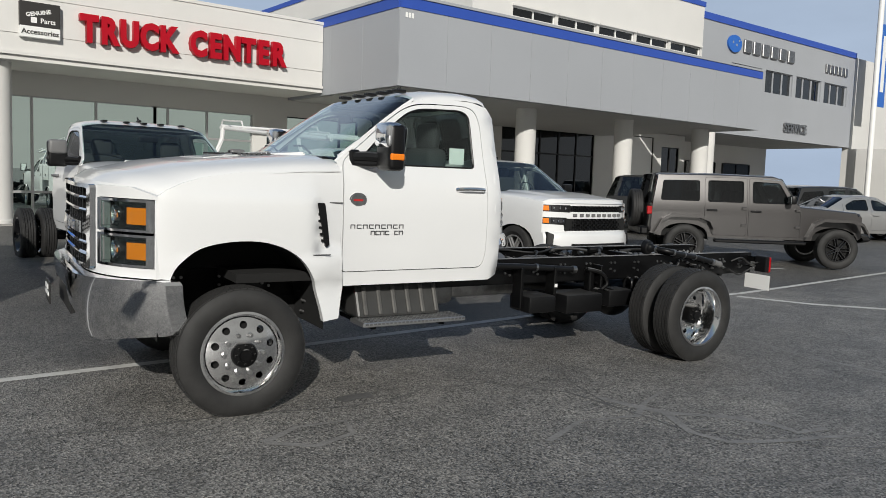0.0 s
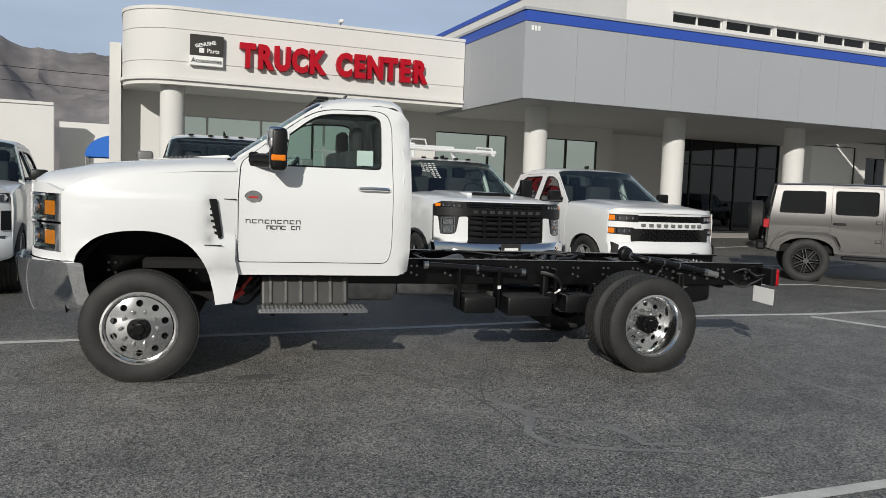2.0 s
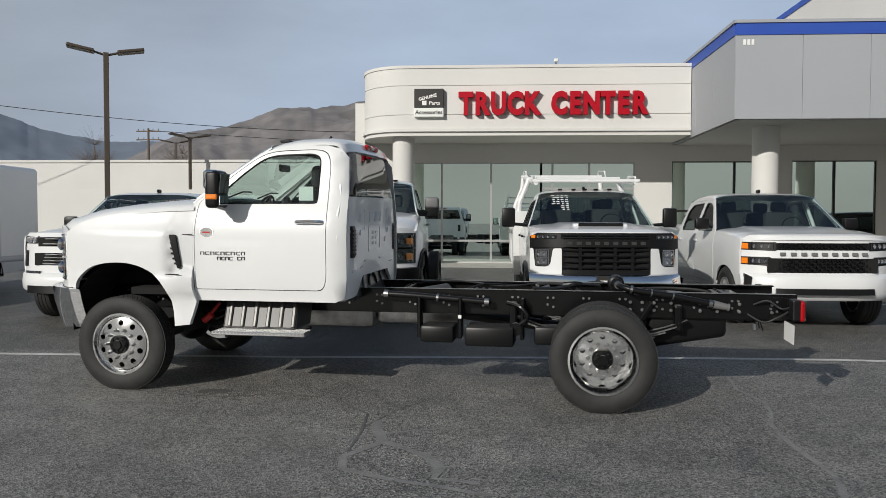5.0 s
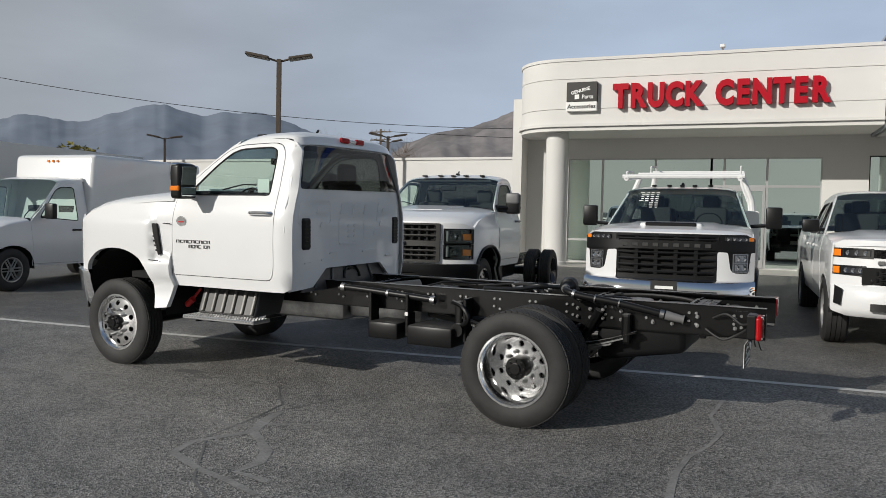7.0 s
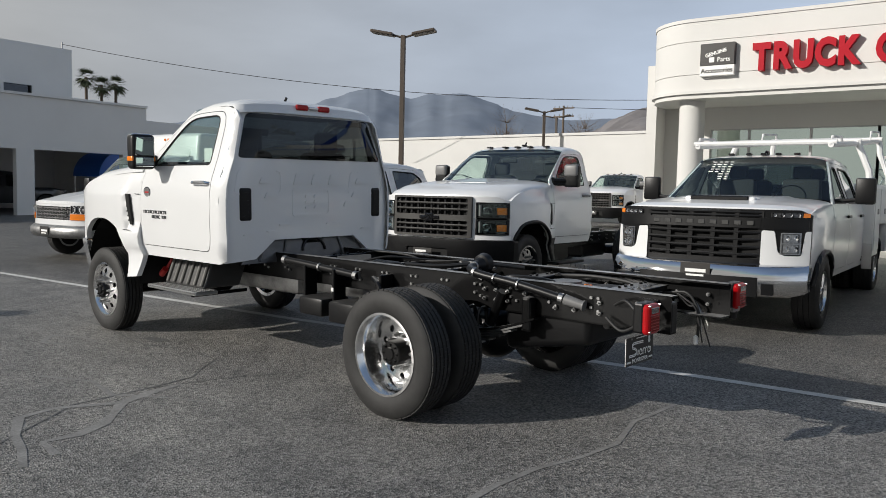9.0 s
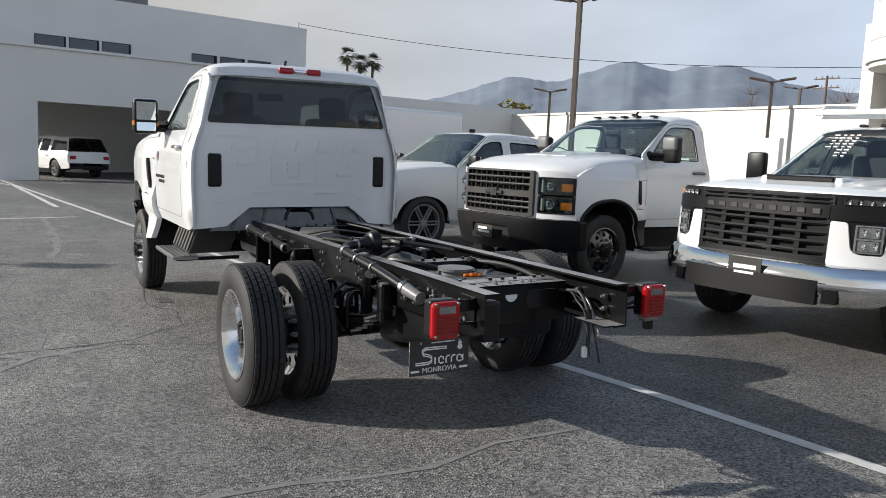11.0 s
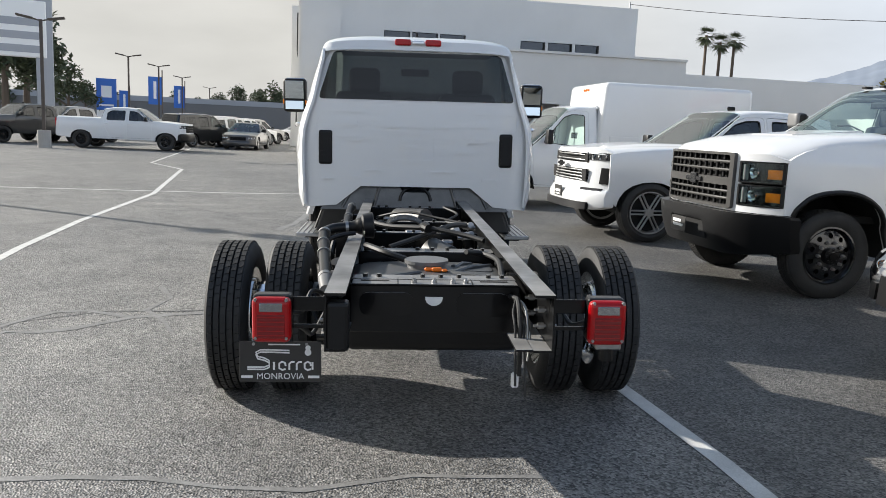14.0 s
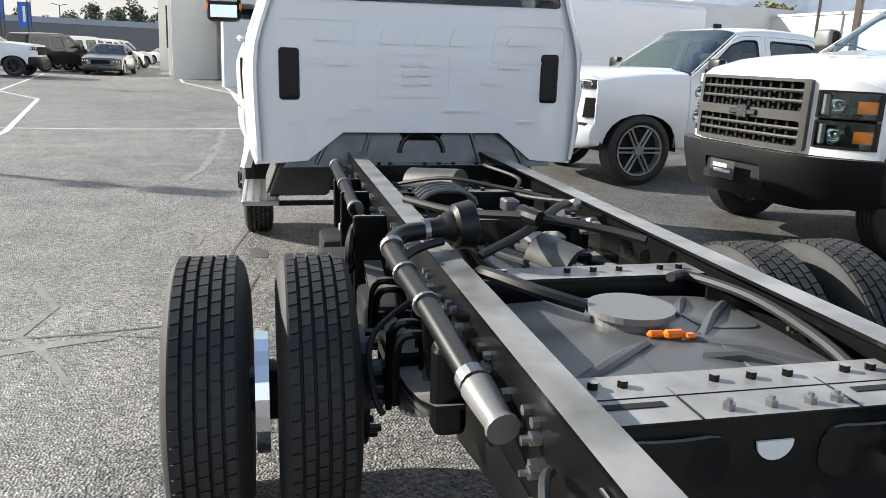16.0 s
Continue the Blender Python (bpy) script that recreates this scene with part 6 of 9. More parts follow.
    bump = part("bumper", skin(bo, [rounded([(-0.34, 0.61), (0.34, 0.61), (0.34, 0.78), (-0.34, 0.78)], 0.03, 2)], lambda v, z: Vector((bxf(v) + 0.09 * (1 - (z - 0.5) / 0.4) - 0.025 * math.sin(max(0, min(1, (z - 0.5) / 0.4)) * math.pi) ** 0.7, v * (1 - 0.05 * (1 - (z - 0.5) / 0.4)), z)), 0.06, (0.10, 0, 0)), bumper_mat, root, "bright steel front bumper" if bumper_mat is CHROME else "black front bumper", smooth=True)
    part("bumper_inlet", boxes((-0.93, -0.88, -0.36, 0.36, 0.60, 0.79)), DARK_VOID, bump)
    part("dealer_plate", boxes((-1.035, -1.028, -0.15, 0.15, 0.63, 0.78), bevel=0.002), SIGN_BLACK, bump, "black dealer plate")
    bm = boxes((-1.04, -1.034, -0.10, 0.10, 0.68, 0.705), (-1.04, -1.034, -0.06, 0.11, 0.72, 0.75))
    part("plate_mark", bm, SIGN_WHITE, bump)
    return half


def frame_rails(root, x0, x1, z1=0.885, h=0.22, y=0.43):
    """Two channel rails with holes and rivets."""
    for s in (-1, 1):
        bm = bmesh.new()
        a, c = sorted((s * y, s * (y - 0.008)))
        box(bm, x0, x1, a, c, z1 - h, z1)
        a, c = sorted((s * y, s * (y - 0.078)))
        box(bm, x0, x1, a, c, z1 - 0.009, z1 + 0.001)
        box(bm, x0, x1, a, c, z1 - h - 0.001, z1 - h + 0.009)
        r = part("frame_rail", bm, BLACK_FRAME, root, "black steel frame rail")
        k = x0 + 0.25
        while k < x1 - 0.05:
            for dx, dz in ((0, -0.06), (0.05, -0.06), (0, -0.12), (0.05, -0.14)):
                bm = bmesh.new()
                rod(bm, (k + dx, s * (y - 0.004), z1 + dz), (k + dx, s * (y + 0.014), z1 + dz), 0.011, 6)
                part("bolt", bm, STEEL, r)
            k += 0.31


def build_main_truck():
    root = thing("chassis_truck", pose(2.143, 5.689, 0.042, 1.15, 0, -6.48), "white single-cab chassis truck with bare black frame on asphalt", "truck")
    half = cab_and_nose(root, WHITE, CHROME, CHROME, CHROME)
    for s in (-1, 1):
        heavy_wheel(root, 0, s * 0.965, 0.412, s, 0.418, 0.225, 0.262, "front", label="polished front wheel")
        heavy_wheel(root, 4.19, s * 1.06, 0.412, s, 0.418, 0.225, 0.262, "rear", label="deep-dish outer rear wheel")
        heavy_wheel(root, 4.19, s * 0.752, 0.412, s, 0.418, 0.225, 0.262, "inner", label="inner rear wheel")
    frame_rails(root, -0.55, 5.80)
    rail_z = 0.885
    # cross members
    for x, w, z in ((2.35, 0.05, 0.86), (2.95, 0.07, 0.82), (3.62, 0.07, 0.83), (4.42, 0.13, 0.845), (5.20, 0.11, 0.845)):
        bm = boxes((x, x + w, -0.36, 0.36, z - 0.10, z), bevel=0.006)
        for y in (-0.3, -0.24, -0.05, 0.03, 0.11, 0.24, 0.3):
            rod(bm, (x + w / 2, y, z), (x + w / 2, y, z + 0.014), 0.011, 6)
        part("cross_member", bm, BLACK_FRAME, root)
    bm = boxes((5.315, 5.345, -0.36, 0.36, 0.64, 0.845), bevel=0.004)
    rc = part("rear_cross_member", bm, BLACK_FRAME, root, "black pressed rear cross member")
    for y in (-0.205, 0.205):
        fr = rounded([(y - 0.115, 0.715), (y + 0.115, 0.715), (y + 0.115, 0.815), (y - 0.115, 0.815)], 0.045, 4)
        part("pressing", skin(fr, [], lambda v, z: Vector((5.347 + 0.012 * math.cos(min(1, abs(v - y) / 0.115) * math.pi / 2), v, z)), 0.03, (-0.01, 0, 0)), BLACK_FRAME, rc, smooth=True)
    half_disc = [(-0.042, 0.797), (0.032, 0.797)] + [(-0.005 + 0.037 * math.cos(a), 0.793 - 0.034 * math.sin(a)) for a in [math.pi * k / 10 for k in range(11)]]
    plate_label = part("part_label", skin(half_disc, [], lambda v, z: Vector((5.352, v, z)), 0.05, (-0.005, 0, 0)), LABEL_WHITE, root, "white half-round part label")
    top = part("top_plate", boxes((5.225, 5.358, -0.352, 0.352, 0.846, 0.853), bevel=0.002), BLACK_FRAME, root, "cross-member top plate with painted sky sheen")
    for ob in (rc, plate_label, top):
        ob.location = (0.045, 0.0, -0.01)
    for y in (-0.255, 0.255):
        part("slot", boxes((5.28, 5.30, y - 0.06, y + 0.06, 0.8535, 0.855)), DARK_VOID, top)
        part("seam", boxes((5.226, 5.357, y * 0.62 - 0.002, y * 0.62 + 0.002, 0.8535, 0.855)), DARK_VOID, top)
    for y in (-0.09, -0.005, 0.075, 0.13):
        bm = bmesh.new()
        rod(bm, (5.325, y, 0.853), (5.325, y, 0.865), 0.012, 6)
        rod(bm, (5.325, y, 0.86), (5.325, y, 0.873), 0.006, 6)
        part("bolt", bm, STEEL, top)
    bm = bmesh.new()
    rod(bm, (5.365, -0.40, 0.655), (5.365, 0.40, 0.655), 0.02, 10)
    part("tie_tube", bm, BLACK_FRAME, root)
    # fuel tank
    tank = bmesh.new()
    box(tank, 4.58, 5.25, -0.40, 0.40, 0.40, 0.79, bevel=0.05, seg=3)
    for v in tank.verts:
        if v.co.z < 0.5 and v.co.x > 5.0:
            v.co.z += 0.10
    ft = part("fuel_tank", tank, BLACK_PLASTIC, root, "black moulded fuel tank", smooth=True)
    top = rounded([(4.60, -0.34), (5.18, -0.34), (5.18, 0.34), (4.60, 0.34)], 0.08, 3)
    part("tank_top", skin(top, [], lambda x, y: Vector((x, y, 0.795 + 0.02 * math.cos(min(1.0, math.hypot((x - 4.9) / 0.42, y / 0.42)) * math.pi / 2))), 0.05, (0, 0, -0.02)), GREY_TANK, ft, "dark grey ribbed tank top", smooth=True)
    for y0, y1, x0, x1 in ((-0.30, -0.10, 4.98, 5.16), (0.12, 0.31, 4.98, 5.16), (0.14, 0.31, 4.66, 4.90)):
        fr = rounded([(x0, y0), (x1, y0), (x1, y1), (x0, y1)], 0.05, 3)
        part("raised_field", skin(fr, [], lambda x, y: Vector((x, y, 0.822 - 0.02 * math.hypot((x - 4.9) / 0.42, y / 0.42))), 0.05, (0, 0, -0.03)), GREY_TANK, ft, smooth=True)
    for p, q in (((4.95, 0.08), (5.14, 0.30)), ((4.95, 0.10), (4.70, 0.32)), ((4.98, -0.05), (5.14, -0.28)), ((5.05, 0.05), (5.12, 0.20)), ((4.80, 0.12), (4.66, 0.22))):
        bm = bmesh.new()
        tube(bm, [(p[0], p[1], 0.808), ((p[0] + q[0]) / 2, (p[1] + q[1]) / 2, 0.812), (q[0], q[1], 0.798)], 0.016, 8)
        part("rib", bm, GREY_TANK, ft, smooth=True)
    bm = bmesh.new()
    rod(bm, (4.82, -0.015, 0.80), (4.82, -0.015, 0.838), 0.095, 32)
    rod(bm, (4.82, -0.015, 0.836), (4.82, -0.015, 0.852), 0.108, 32)
    part("sender_cap", bm, GREY_PLASTIC, ft, "round grey pump cap")
    part("connector", boxes((4.945, 4.968, 0.005, 0.055, 0.815, 0.836), (4.935, 4.955, -0.03, 0.012, 0.815, 0.832), (4.955, 4.978, 0.05, 0.08, 0.816, 0.83), bevel=0.006), ORANGE, ft, "orange pump connector")
    # filler hose on the outside of the driver-side rail
    fil = group_part("filler_pipe", root, Matrix(), "filler pipe with elbow and round cap")
    bm = bmesh.new()
    tube(bm, smooth_path([(4.34, -0.42, 0.945), (4.36, -0.50, 0.94), (4.42, -0.548, 0.925), (4.52, -0.548, 0.905), (4.8, -0.52, 0.865), (5.17, -0.478, 0.79)], 6), 0.027, 14)
    part("hose", bm, BLACK_PLASTIC, fil, smooth=True)
    bm = lathe(bmesh.new(), [(0.028, 0.0), (0.032, 0.03), (0.040, 0.05), (0.045, 0.055), (0.05, 0.075), (0.066, 0.085), (0.072, 0.12), (0.074, 0.135), (0.068, 0.14), (0.001, 0.14)], 28)
    bmesh.ops.transform(bm, matrix=pose(4.335, -0.43, 0.945, 4, 0, 6), verts=bm.verts)
    part("cap", bm, BLACK_PLASTIC, fil, "black bell-shaped filler boot", smooth=True)
    bm = bmesh.new()
    tube(bm, smooth_path([(4.36, -0.39, 0.915), (4.40, -0.47, 0.905), (4.46, -0.535, 0.885), (4.50, -0.54, 0.872)], 5), 0.013, 8)
    part("breather_hose", bm, BLACK_PLASTIC, fil, smooth=True)
    for p, q in (((4.335, -0.428, 0.945), (4.337, -0.444, 0.944)), ((4.43, -0.549, 0.923), (4.45, -0.549, 0.918)), ((4.60, -0.541, 0.893), (4.61, -0.540, 0.891)), ((4.78, -0.522, 0.868), (4.79, -0.521, 0.866)), ((5.08, -0.489, 0.809), (5.11, -0.485, 0.803))):
        part("clamp", rod(bmesh.new(), p, q, 0.034, 16), STEEL, fil)
    bm = bmesh.new()
    rod(bm, (5.12, -0.483, 0.80), (5.24, -0.468, 0.775), 0.036, 16, 0.028)
    rod(bm, (5.24, -0.468, 0.775), (5.25, -0.467, 0.773), 0.034, 16)
    part("end_fitting", bm, GREY_PLASTIC, fil, "grey plastic end fitting", smooth=True)
    # stud rows through the driver-side and passenger-side webs
    for sd in (-1, 1):
        for x in (4.44, 4.54, 4.64, 4.78, 5.02, 5.16, 5.34, 5.60) if sd < 0 else (4.5, 4.9, 5.44, 5.66):
            for z in (0.735, 0.80):
                bm = bmesh.new()
                rod(bm, (x, sd * 0.39, z), (x, sd * 0.415, z), 0.013, 6)
                rod(bm, (x, sd * 0.428, z), (x, sd * 0.448, z), 0.015, 6)
                rod(bm, (x, sd * 0.375, z), (x, sd * 0.465, z), 0.007, 6)
                part("stud", bm, STEEL, root)
    # spring clips, brake lines and air lines beside the driver-side spring
    for x in (3.92, 4.02, 4.36, 4.46):
        bm = bmesh.new()
        tube(bm, smooth_path([(x, -0.44, 0.50), (x, -0.445, 0.64), (x + 0.01, -0.485, 0.675), (x, -0.535, 0.64), (x, -0.54, 0.46)], 4), 0.014, 8)
        part("spring_clip", bm, BLACK_FRAME, root, smooth=True)
    for k, pts in enumerate((((3.6, -0.37, 0.90), (3.8, -0.20, 0.885), (3.98, 0.02, 0.90), (4.1, 0.22, 0.88), (4.2, 0.34, 0.86)),
                             ((3.55, 0.33, 0.86), (3.72, 0.22, 0.89), (3.86, 0.12, 0.885), (4.0, -0.02, 0.85), (4.1, -0.2, 0.80)),
                             ((2.9, -0.30, 0.84), (3.1, -0.10, 0.90), (3.25, 0.12, 0.88), (3.4, 0.30, 0.86)),
                             ((2.4, 0.32, 0.86), (2.7, 0.20, 0.90), (3.0, 0.28, 0.88), (3.3, 0.18, 0.86), (3.6, 0.30, 0.88)),
                             ((4.10, -0.36, 0.70), (4.3, -0.58, 0.62), (4.45, -0.60, 0.50), (4.5, -0.58, 0.45)),
                             ((5.4, -0.46, 0.72), (5.52, -0.50, 0.66), (5.62, -0.52, 0.70), (5.70, -0.57, 0.76)),
                             ((5.45, -0.45, 0.80), (5.55, -0.50, 0.84), (5.65, -0.53, 0.78), (5.71, -0.60, 0.80)),
                             ((5.45, 0.45, 0.80), (5.55, 0.50, 0.78), (5.65, 0.53, 0.74), (5.71, 0.60, 0.78)))):
        bm = bmesh.new()
        tube(bm, smooth_path(pts, 6), 0.016 if k < 2 else 0.009, 8)
        part("hose", bm, WIRE, root, smooth=True)
    bm = bmesh.new()
    tube(bm, smooth_path([(3.86, 0.02, 0.895), (3.95, 0.0, 0.905), (4.02, 0.03, 0.90)], 4), 0.028, 10)
    part("loom_wrap", bm, BLACK_PLASTIC, root, "thick taped loom section", smooth=True)
    for x, y, z in ((3.66, 0.20, 0.84), (3.80, 0.28, 0.83), (3.92, 0.24, 0.84), (3.58, 0.30, 0.86)):
        bm = bmesh.new()
        rod(bm, (x, y, z), (x + 0.06, y + 0.02, z + 0.02), 0.022, 10)
        rod(bm, (x + 0.03, y - 0.03, z), (x + 0.03, y + 0.05, z), 0.012, 8)
        part("valve_fitting", bm, STEEL, root, smooth=True)
    # ribbed exhaust heat shield and brake disc flange seen between rail and wheels
    for x in (3.0, 3.06, 3.12, 3.18):
        bm = bmesh.new()
        tube(bm, [(x, -0.10 + 0.13 * math.cos(a), 0.79 + 0.07 * math.sin(a)) for a in [math.pi * k / 8 for k in range(9)]], 0.012, 6)
        part("shield_rib", bm, GALV, root)
    for sd in (-1, 1):
        bm = bmesh.new()
        rod(bm, (4.19, sd * 0.60, 0.412), (4.19, sd * 0.63, 0.412), 0.19, 28)
        for k in range(10):
            a = 2 * math.pi * k / 10
            rod(bm, (4.19 + 0.16 * math.cos(a), sd * 0.56, 0.412 + 0.16 * math.sin(a)), (4.19 + 0.16 * math.cos(a), sd * 0.61, 0.412 + 0.16 * math.sin(a)), 0.014, 6)
        part("brake_flange", bm, BLACK_FRAME, root, "bolted brake flange")
    pip = group_part("side_pipe", root, Matrix(), "black pipe strapped along the frame")
    bm = bmesh.new()
    tube(bm, smooth_path([(2.28, -0.52, 0.845), (2.5, -0.525, 0.835), (2.8, -0.52, 0.815), (3.22, -0.515, 0.785)], 4), 0.028, 12)
    part("hose", bm, BLACK_PLASTIC, pip, smooth=True)
    for p, q in (((2.27, -0.52, 0.846), (2.31, -0.52, 0.843)), ((3.18, -0.515, 0.788), (3.22, -0.515, 0.785)), ((2.75, -0.52, 0.818), (2.77, -0.52, 0.816))):
        part("clamp", rod(bmesh.new(), p, q, 0.035, 16), STEEL, pip)
    # side boxes under the driver-side rail
    for x0, x1, z0, z1, y1 in ((2.62, 2.92, 0.43, 0.58, -0.64), (3.02, 3.45, 0.41, 0.58, -0.66), (3.62, 3.92, 0.42, 0.58, -0.56)):
        part("side_box", boxes((x0, x1, y1, -0.34, z0, z1), bevel=0.025, seg=2), BLACK_PLASTIC, root, "black moulded side tank", smooth=True)
    for x in (2.95, 3.50, 2.58):
        part("bracket", boxes((x, x + 0.03, -0.56, -0.43, 0.46, 0.82), bevel=0.006), BLACK_FRAME, root)
    part("part_label", boxes((2.95, 2.98, -0.566, -0.561, 0.64, 0.67)), LABEL_WHITE, root, "small white sticker")
    for x in (3.40, 4.80):
        part("spring_hanger", boxes((x, x + 0.07, -0.515, -0.432, 0.56, 0.79), bevel=0.02, seg=2), BLACK_FRAME, root)
    bm = bmesh.new()
    tube(bm, smooth_path([(3.38, -0.50, 0.78), (3.50, -0.56, 0.75), (3.56, -0.58, 0.66), (3.50, -0.57, 0.60)], 5), 0.02, 8)
    rod(bm, (3.46, -0.60, 0.56), (3.46, -0.54, 0.56), 0.055, 16)
    part("brake_chamber", bm, BLACK_FRAME, root, smooth=True)
    # transmission, shaft, axles, springs
    bm = bmesh.new()
    box(bm, 0.9, 2.1, -0.25, 0.25, 0.48, 0.82, bevel=0.06, seg=2)
    box(bm, 2.1, 2.9, -0.18, 0.18, 0.52, 0.78, bevel=0.05, seg=2)
    part("gearbox", bm, STEEL, root, "dull metal gearbox", smooth=True)
    bm = bmesh.new()
    rod(bm, (2.8, 0, 0.62), (4.0, 0, 0.48), 0.055, 16)
    part("propeller_shaft", bm, BLACK_FRAME, root, smooth=True)
    bm = bmesh.new()
    rod(bm, (4.19, -0.95, 0.412), (4.19, 0.95, 0.412), 0.075, 16)
    res = bmesh.ops.create_uvsphere(bm, u_segments=16, v_segments=10, radius=0.21)
    bmesh.ops.translate(bm, verts=res["verts"], vec=(4.19, 0.0, 0.42))
    part("rear_axle", bm, BLACK_FRAME, root, smooth=True)
    bm = bmesh.new()
    rod(bm, (0, -0.95, 0.412), (0, 0.95, 0.412), 0.07, 16)
    res = bmesh.ops.create_uvsphere(bm, u_segments=16, v_segments=10, radius=0.18)
    bmesh.ops.translate(bm, verts=res["verts"], vec=(0, 0.25, 0.42))
    rod(bm, (-0.15, -0.85, 0.45), (-0.15, 0.85, 0.45), 0.025, 10)
    part("front_axle", bm, BLACK_FRAME, root, smooth=True)
    for s in (-1, 1):
        spr = group_part("leaf_spring", root, Matrix(), "stacked steel leaf spring")
        for k in range(6):
            L = 0.72 - 0.09 * k
            bm = bmesh.new()
            pts = [(4.19 + L * t, 0.50 - 0.018 * k + 0.15 * (L * t / 0.72) ** 2) for t in (-1, -0.75, -0.5, -0.25, 0, 0.25, 0.5, 0.75, 1)]
            for (xa, za), (xb, zb) in zip(pts, pts[1:]):
                a = [bm.verts.new((x, y, z + dz)) for x, z in ((xa, za), (xb, zb)) for y in (s * 0.485 - 0.035, s * 0.485 + 0.035) for dz in (0, 0.013)]
                for f in ((0, 1, 3, 2), (4, 6, 7, 5), (0, 4, 5, 1), (2, 3, 7, 6), (1, 5, 7, 3), (0, 2, 6, 4)):
                    bm.faces.new([a[i] for i in f])
            part("leaf", bm, STEEL if k else BLACK_FRAME, spr)
        bm = bmesh.new()
        for dx in (-0.09, 0.09):
            rod(bm, (4.19 + dx, s * 0.44, 0.36), (4.19 + dx, s * 0.44, 0.62), 0.011, 8)
            rod(bm, (4.19 + dx, s * 0.53, 0.36), (4.19 + dx, s * 0.53, 0.62), 0.011, 8)
        box(bm, 4.05, 4.33, s * 0.485 - 0.06, s * 0.485 + 0.06, 0.50, 0.56, bevel=0.01)
        part("u_bolt", bm, BLACK_FRAME, spr)
        bm = bmesh.new()
        rod(bm, (4.40, s * 0.40, 0.42), (4.62, s * 0.47, 0.80), 0.032, 12)
        rod(bm, (4.40, s * 0.40, 0.42), (4.48, s * 0.425, 0.56), 0.042, 12)
        part("shock_absorber", bm, BLACK_FRAME, root, smooth=True)
        # step and shield below the doors
        st = group_part("cab_step", root, Matrix(), "aluminium tread step below the door")
        a, c = sorted((s * 0.82, s * 1.045))
        part("tread", boxes((0.85, 1.70, a, c, 0.515, 0.548), bevel=0.006), TREADPLATE, st)
        bm = bmesh.new()
        for i in range(24):
            for j in range(5):
                x, y = 0.88 + i * 0.034, s * (0.845 + j * 0.044)
                box(bm, x, x + 0.02, y - 0.005, y + 0.005, 0.548, 0.553)
        for i in range(26):
            box(bm, 0.87 + i * 0.032, 0.89 + i * 0.032, s * 1.045 - 0.003, s * 1.045 + 0.003, 0.53, 0.542)
        tagged(part("tread_studs", bm, STEEL, st), kind="stuff")
        for x in (0.95, 1.52):
            part("step_bracket", boxes((x, x + 0.03, min(s * 0.42, s * 0.98), max(s * 0.42, s * 0.98), 0.485, 0.515)), BLACK_FRAME, st)
        a, c = sorted((s * 0.80, s * 0.42))
        bm = boxes((0.88, 1.57, a, c, 0.55, 0.79), bevel=0.02, seg=2)
        for v in bm.verts:                  # leans out towards its foot
            v.co.y += s * 0.09 * (0.79 - v.co.z) / 0.24
        box_ = part("diesel_fluid_tank" if s < 0 else "battery_box", bm, GREY_DARK, root, "grey ribbed box behind the step", smooth=False)
        for i in range(6):
            x = 0.93 + i * 0.118
            y0, y1 = sorted((s * 0.80, s * 0.825))
            bm = boxes((x, x + 0.035, y0, y1, 0.57, 0.78), bevel=0.009)
            for v in bm.verts:
                v.co.y += s * (0.09 * (0.79 - v.co.z) / 0.24 - 0.004)
            part("rib", bm, GALV, box_)
    bm = bmesh.new()
    rod(bm, (0.66, -0.80, 0.60), (0.74, -0.80, 0.66), 0.03, 10)
    rod(bm, (0.72, -0.78, 0.66), (0.80, -0.76, 0.76), 0.014, 8)
    part("red_cable_end", bm, RED_PLASTIC, root, "red battery cable end")
    bm = bmesh.new()
    for y, z in ((-0.62, 0.66), (-0.55, 0.72), (-0.6, 0.58)):
        tube(bm, smooth_path([(0.55, y, z), (0.75, y - 0.1, z - 0.05), (0.88, y, z + 0.05)], 4), 0.012, 6)
    part("cable", bm, WIRE, root)
    # rear lamps, plate, loom
    for s in (-1, 1):
        tl = group_part("tail_lamp", root, Matrix(), "square red tail lamp")
        y = s * 0.628 + 0.004
        part("housing", boxes((5.70, 5.765, y - 0.070, y + 0.070, 0.70, 0.87), bevel=0.012, seg=2), BLACK_PLASTIC, tl)
        part("lens", boxes((5.75, 5.80, y - 0.072, y + 0.072, 0.693, 0.865), bevel=0.024, seg=4), RED_LENS, tl, "red lens")
        part("lens_field", boxes((5.7985, 5.8015, y - 0.05, y + 0.05, 0.713, 0.802), bevel=0.001), RED_DEEP, tl, "darker ribbed lens field")
        for k in range(5):
            part("lens_rib", boxes((5.8015, 5.8025, y - 0.048, y + 0.048, 0.722 + 0.017 * k, 0.726 + 0.017 * k)), RED_LENS, tl)
        part("reverse_lens", boxes((5.799, 5.803, y - 0.042, y + 0.042, 0.812, 0.845), bevel=0.002), SMOKED_LENS, tl, "clear reversing lens")
        for dy in (-0.056, 0.056):
            for z in (0.713, 0.857):
                bm = bmesh.new()
                rod(bm, (5.79, y + dy, z), (5.804, y + dy, z), 0.006, 8)
                part("screw", bm, STEEL, tl)
        a, c = sorted((s * 0.42, y - s * 0.07))
        part("lamp_bracket", boxes((5.72, 5.726, a, c, 0.80, 0.855), (5.60, 5.726, min(s * 0.432, s * 0.44), max(s * 0.432, s * 0.44), 0.72, 0.86), (5.72, 5.73, a, c, 0.735, 0.75), bevel=0.002), BLACK_FRAME, tl)
    pl = group_part("rear_plate", root, pose(5.70, -0.604, 0.515, 0, 0, 90), "black dealer plate with white lettering")
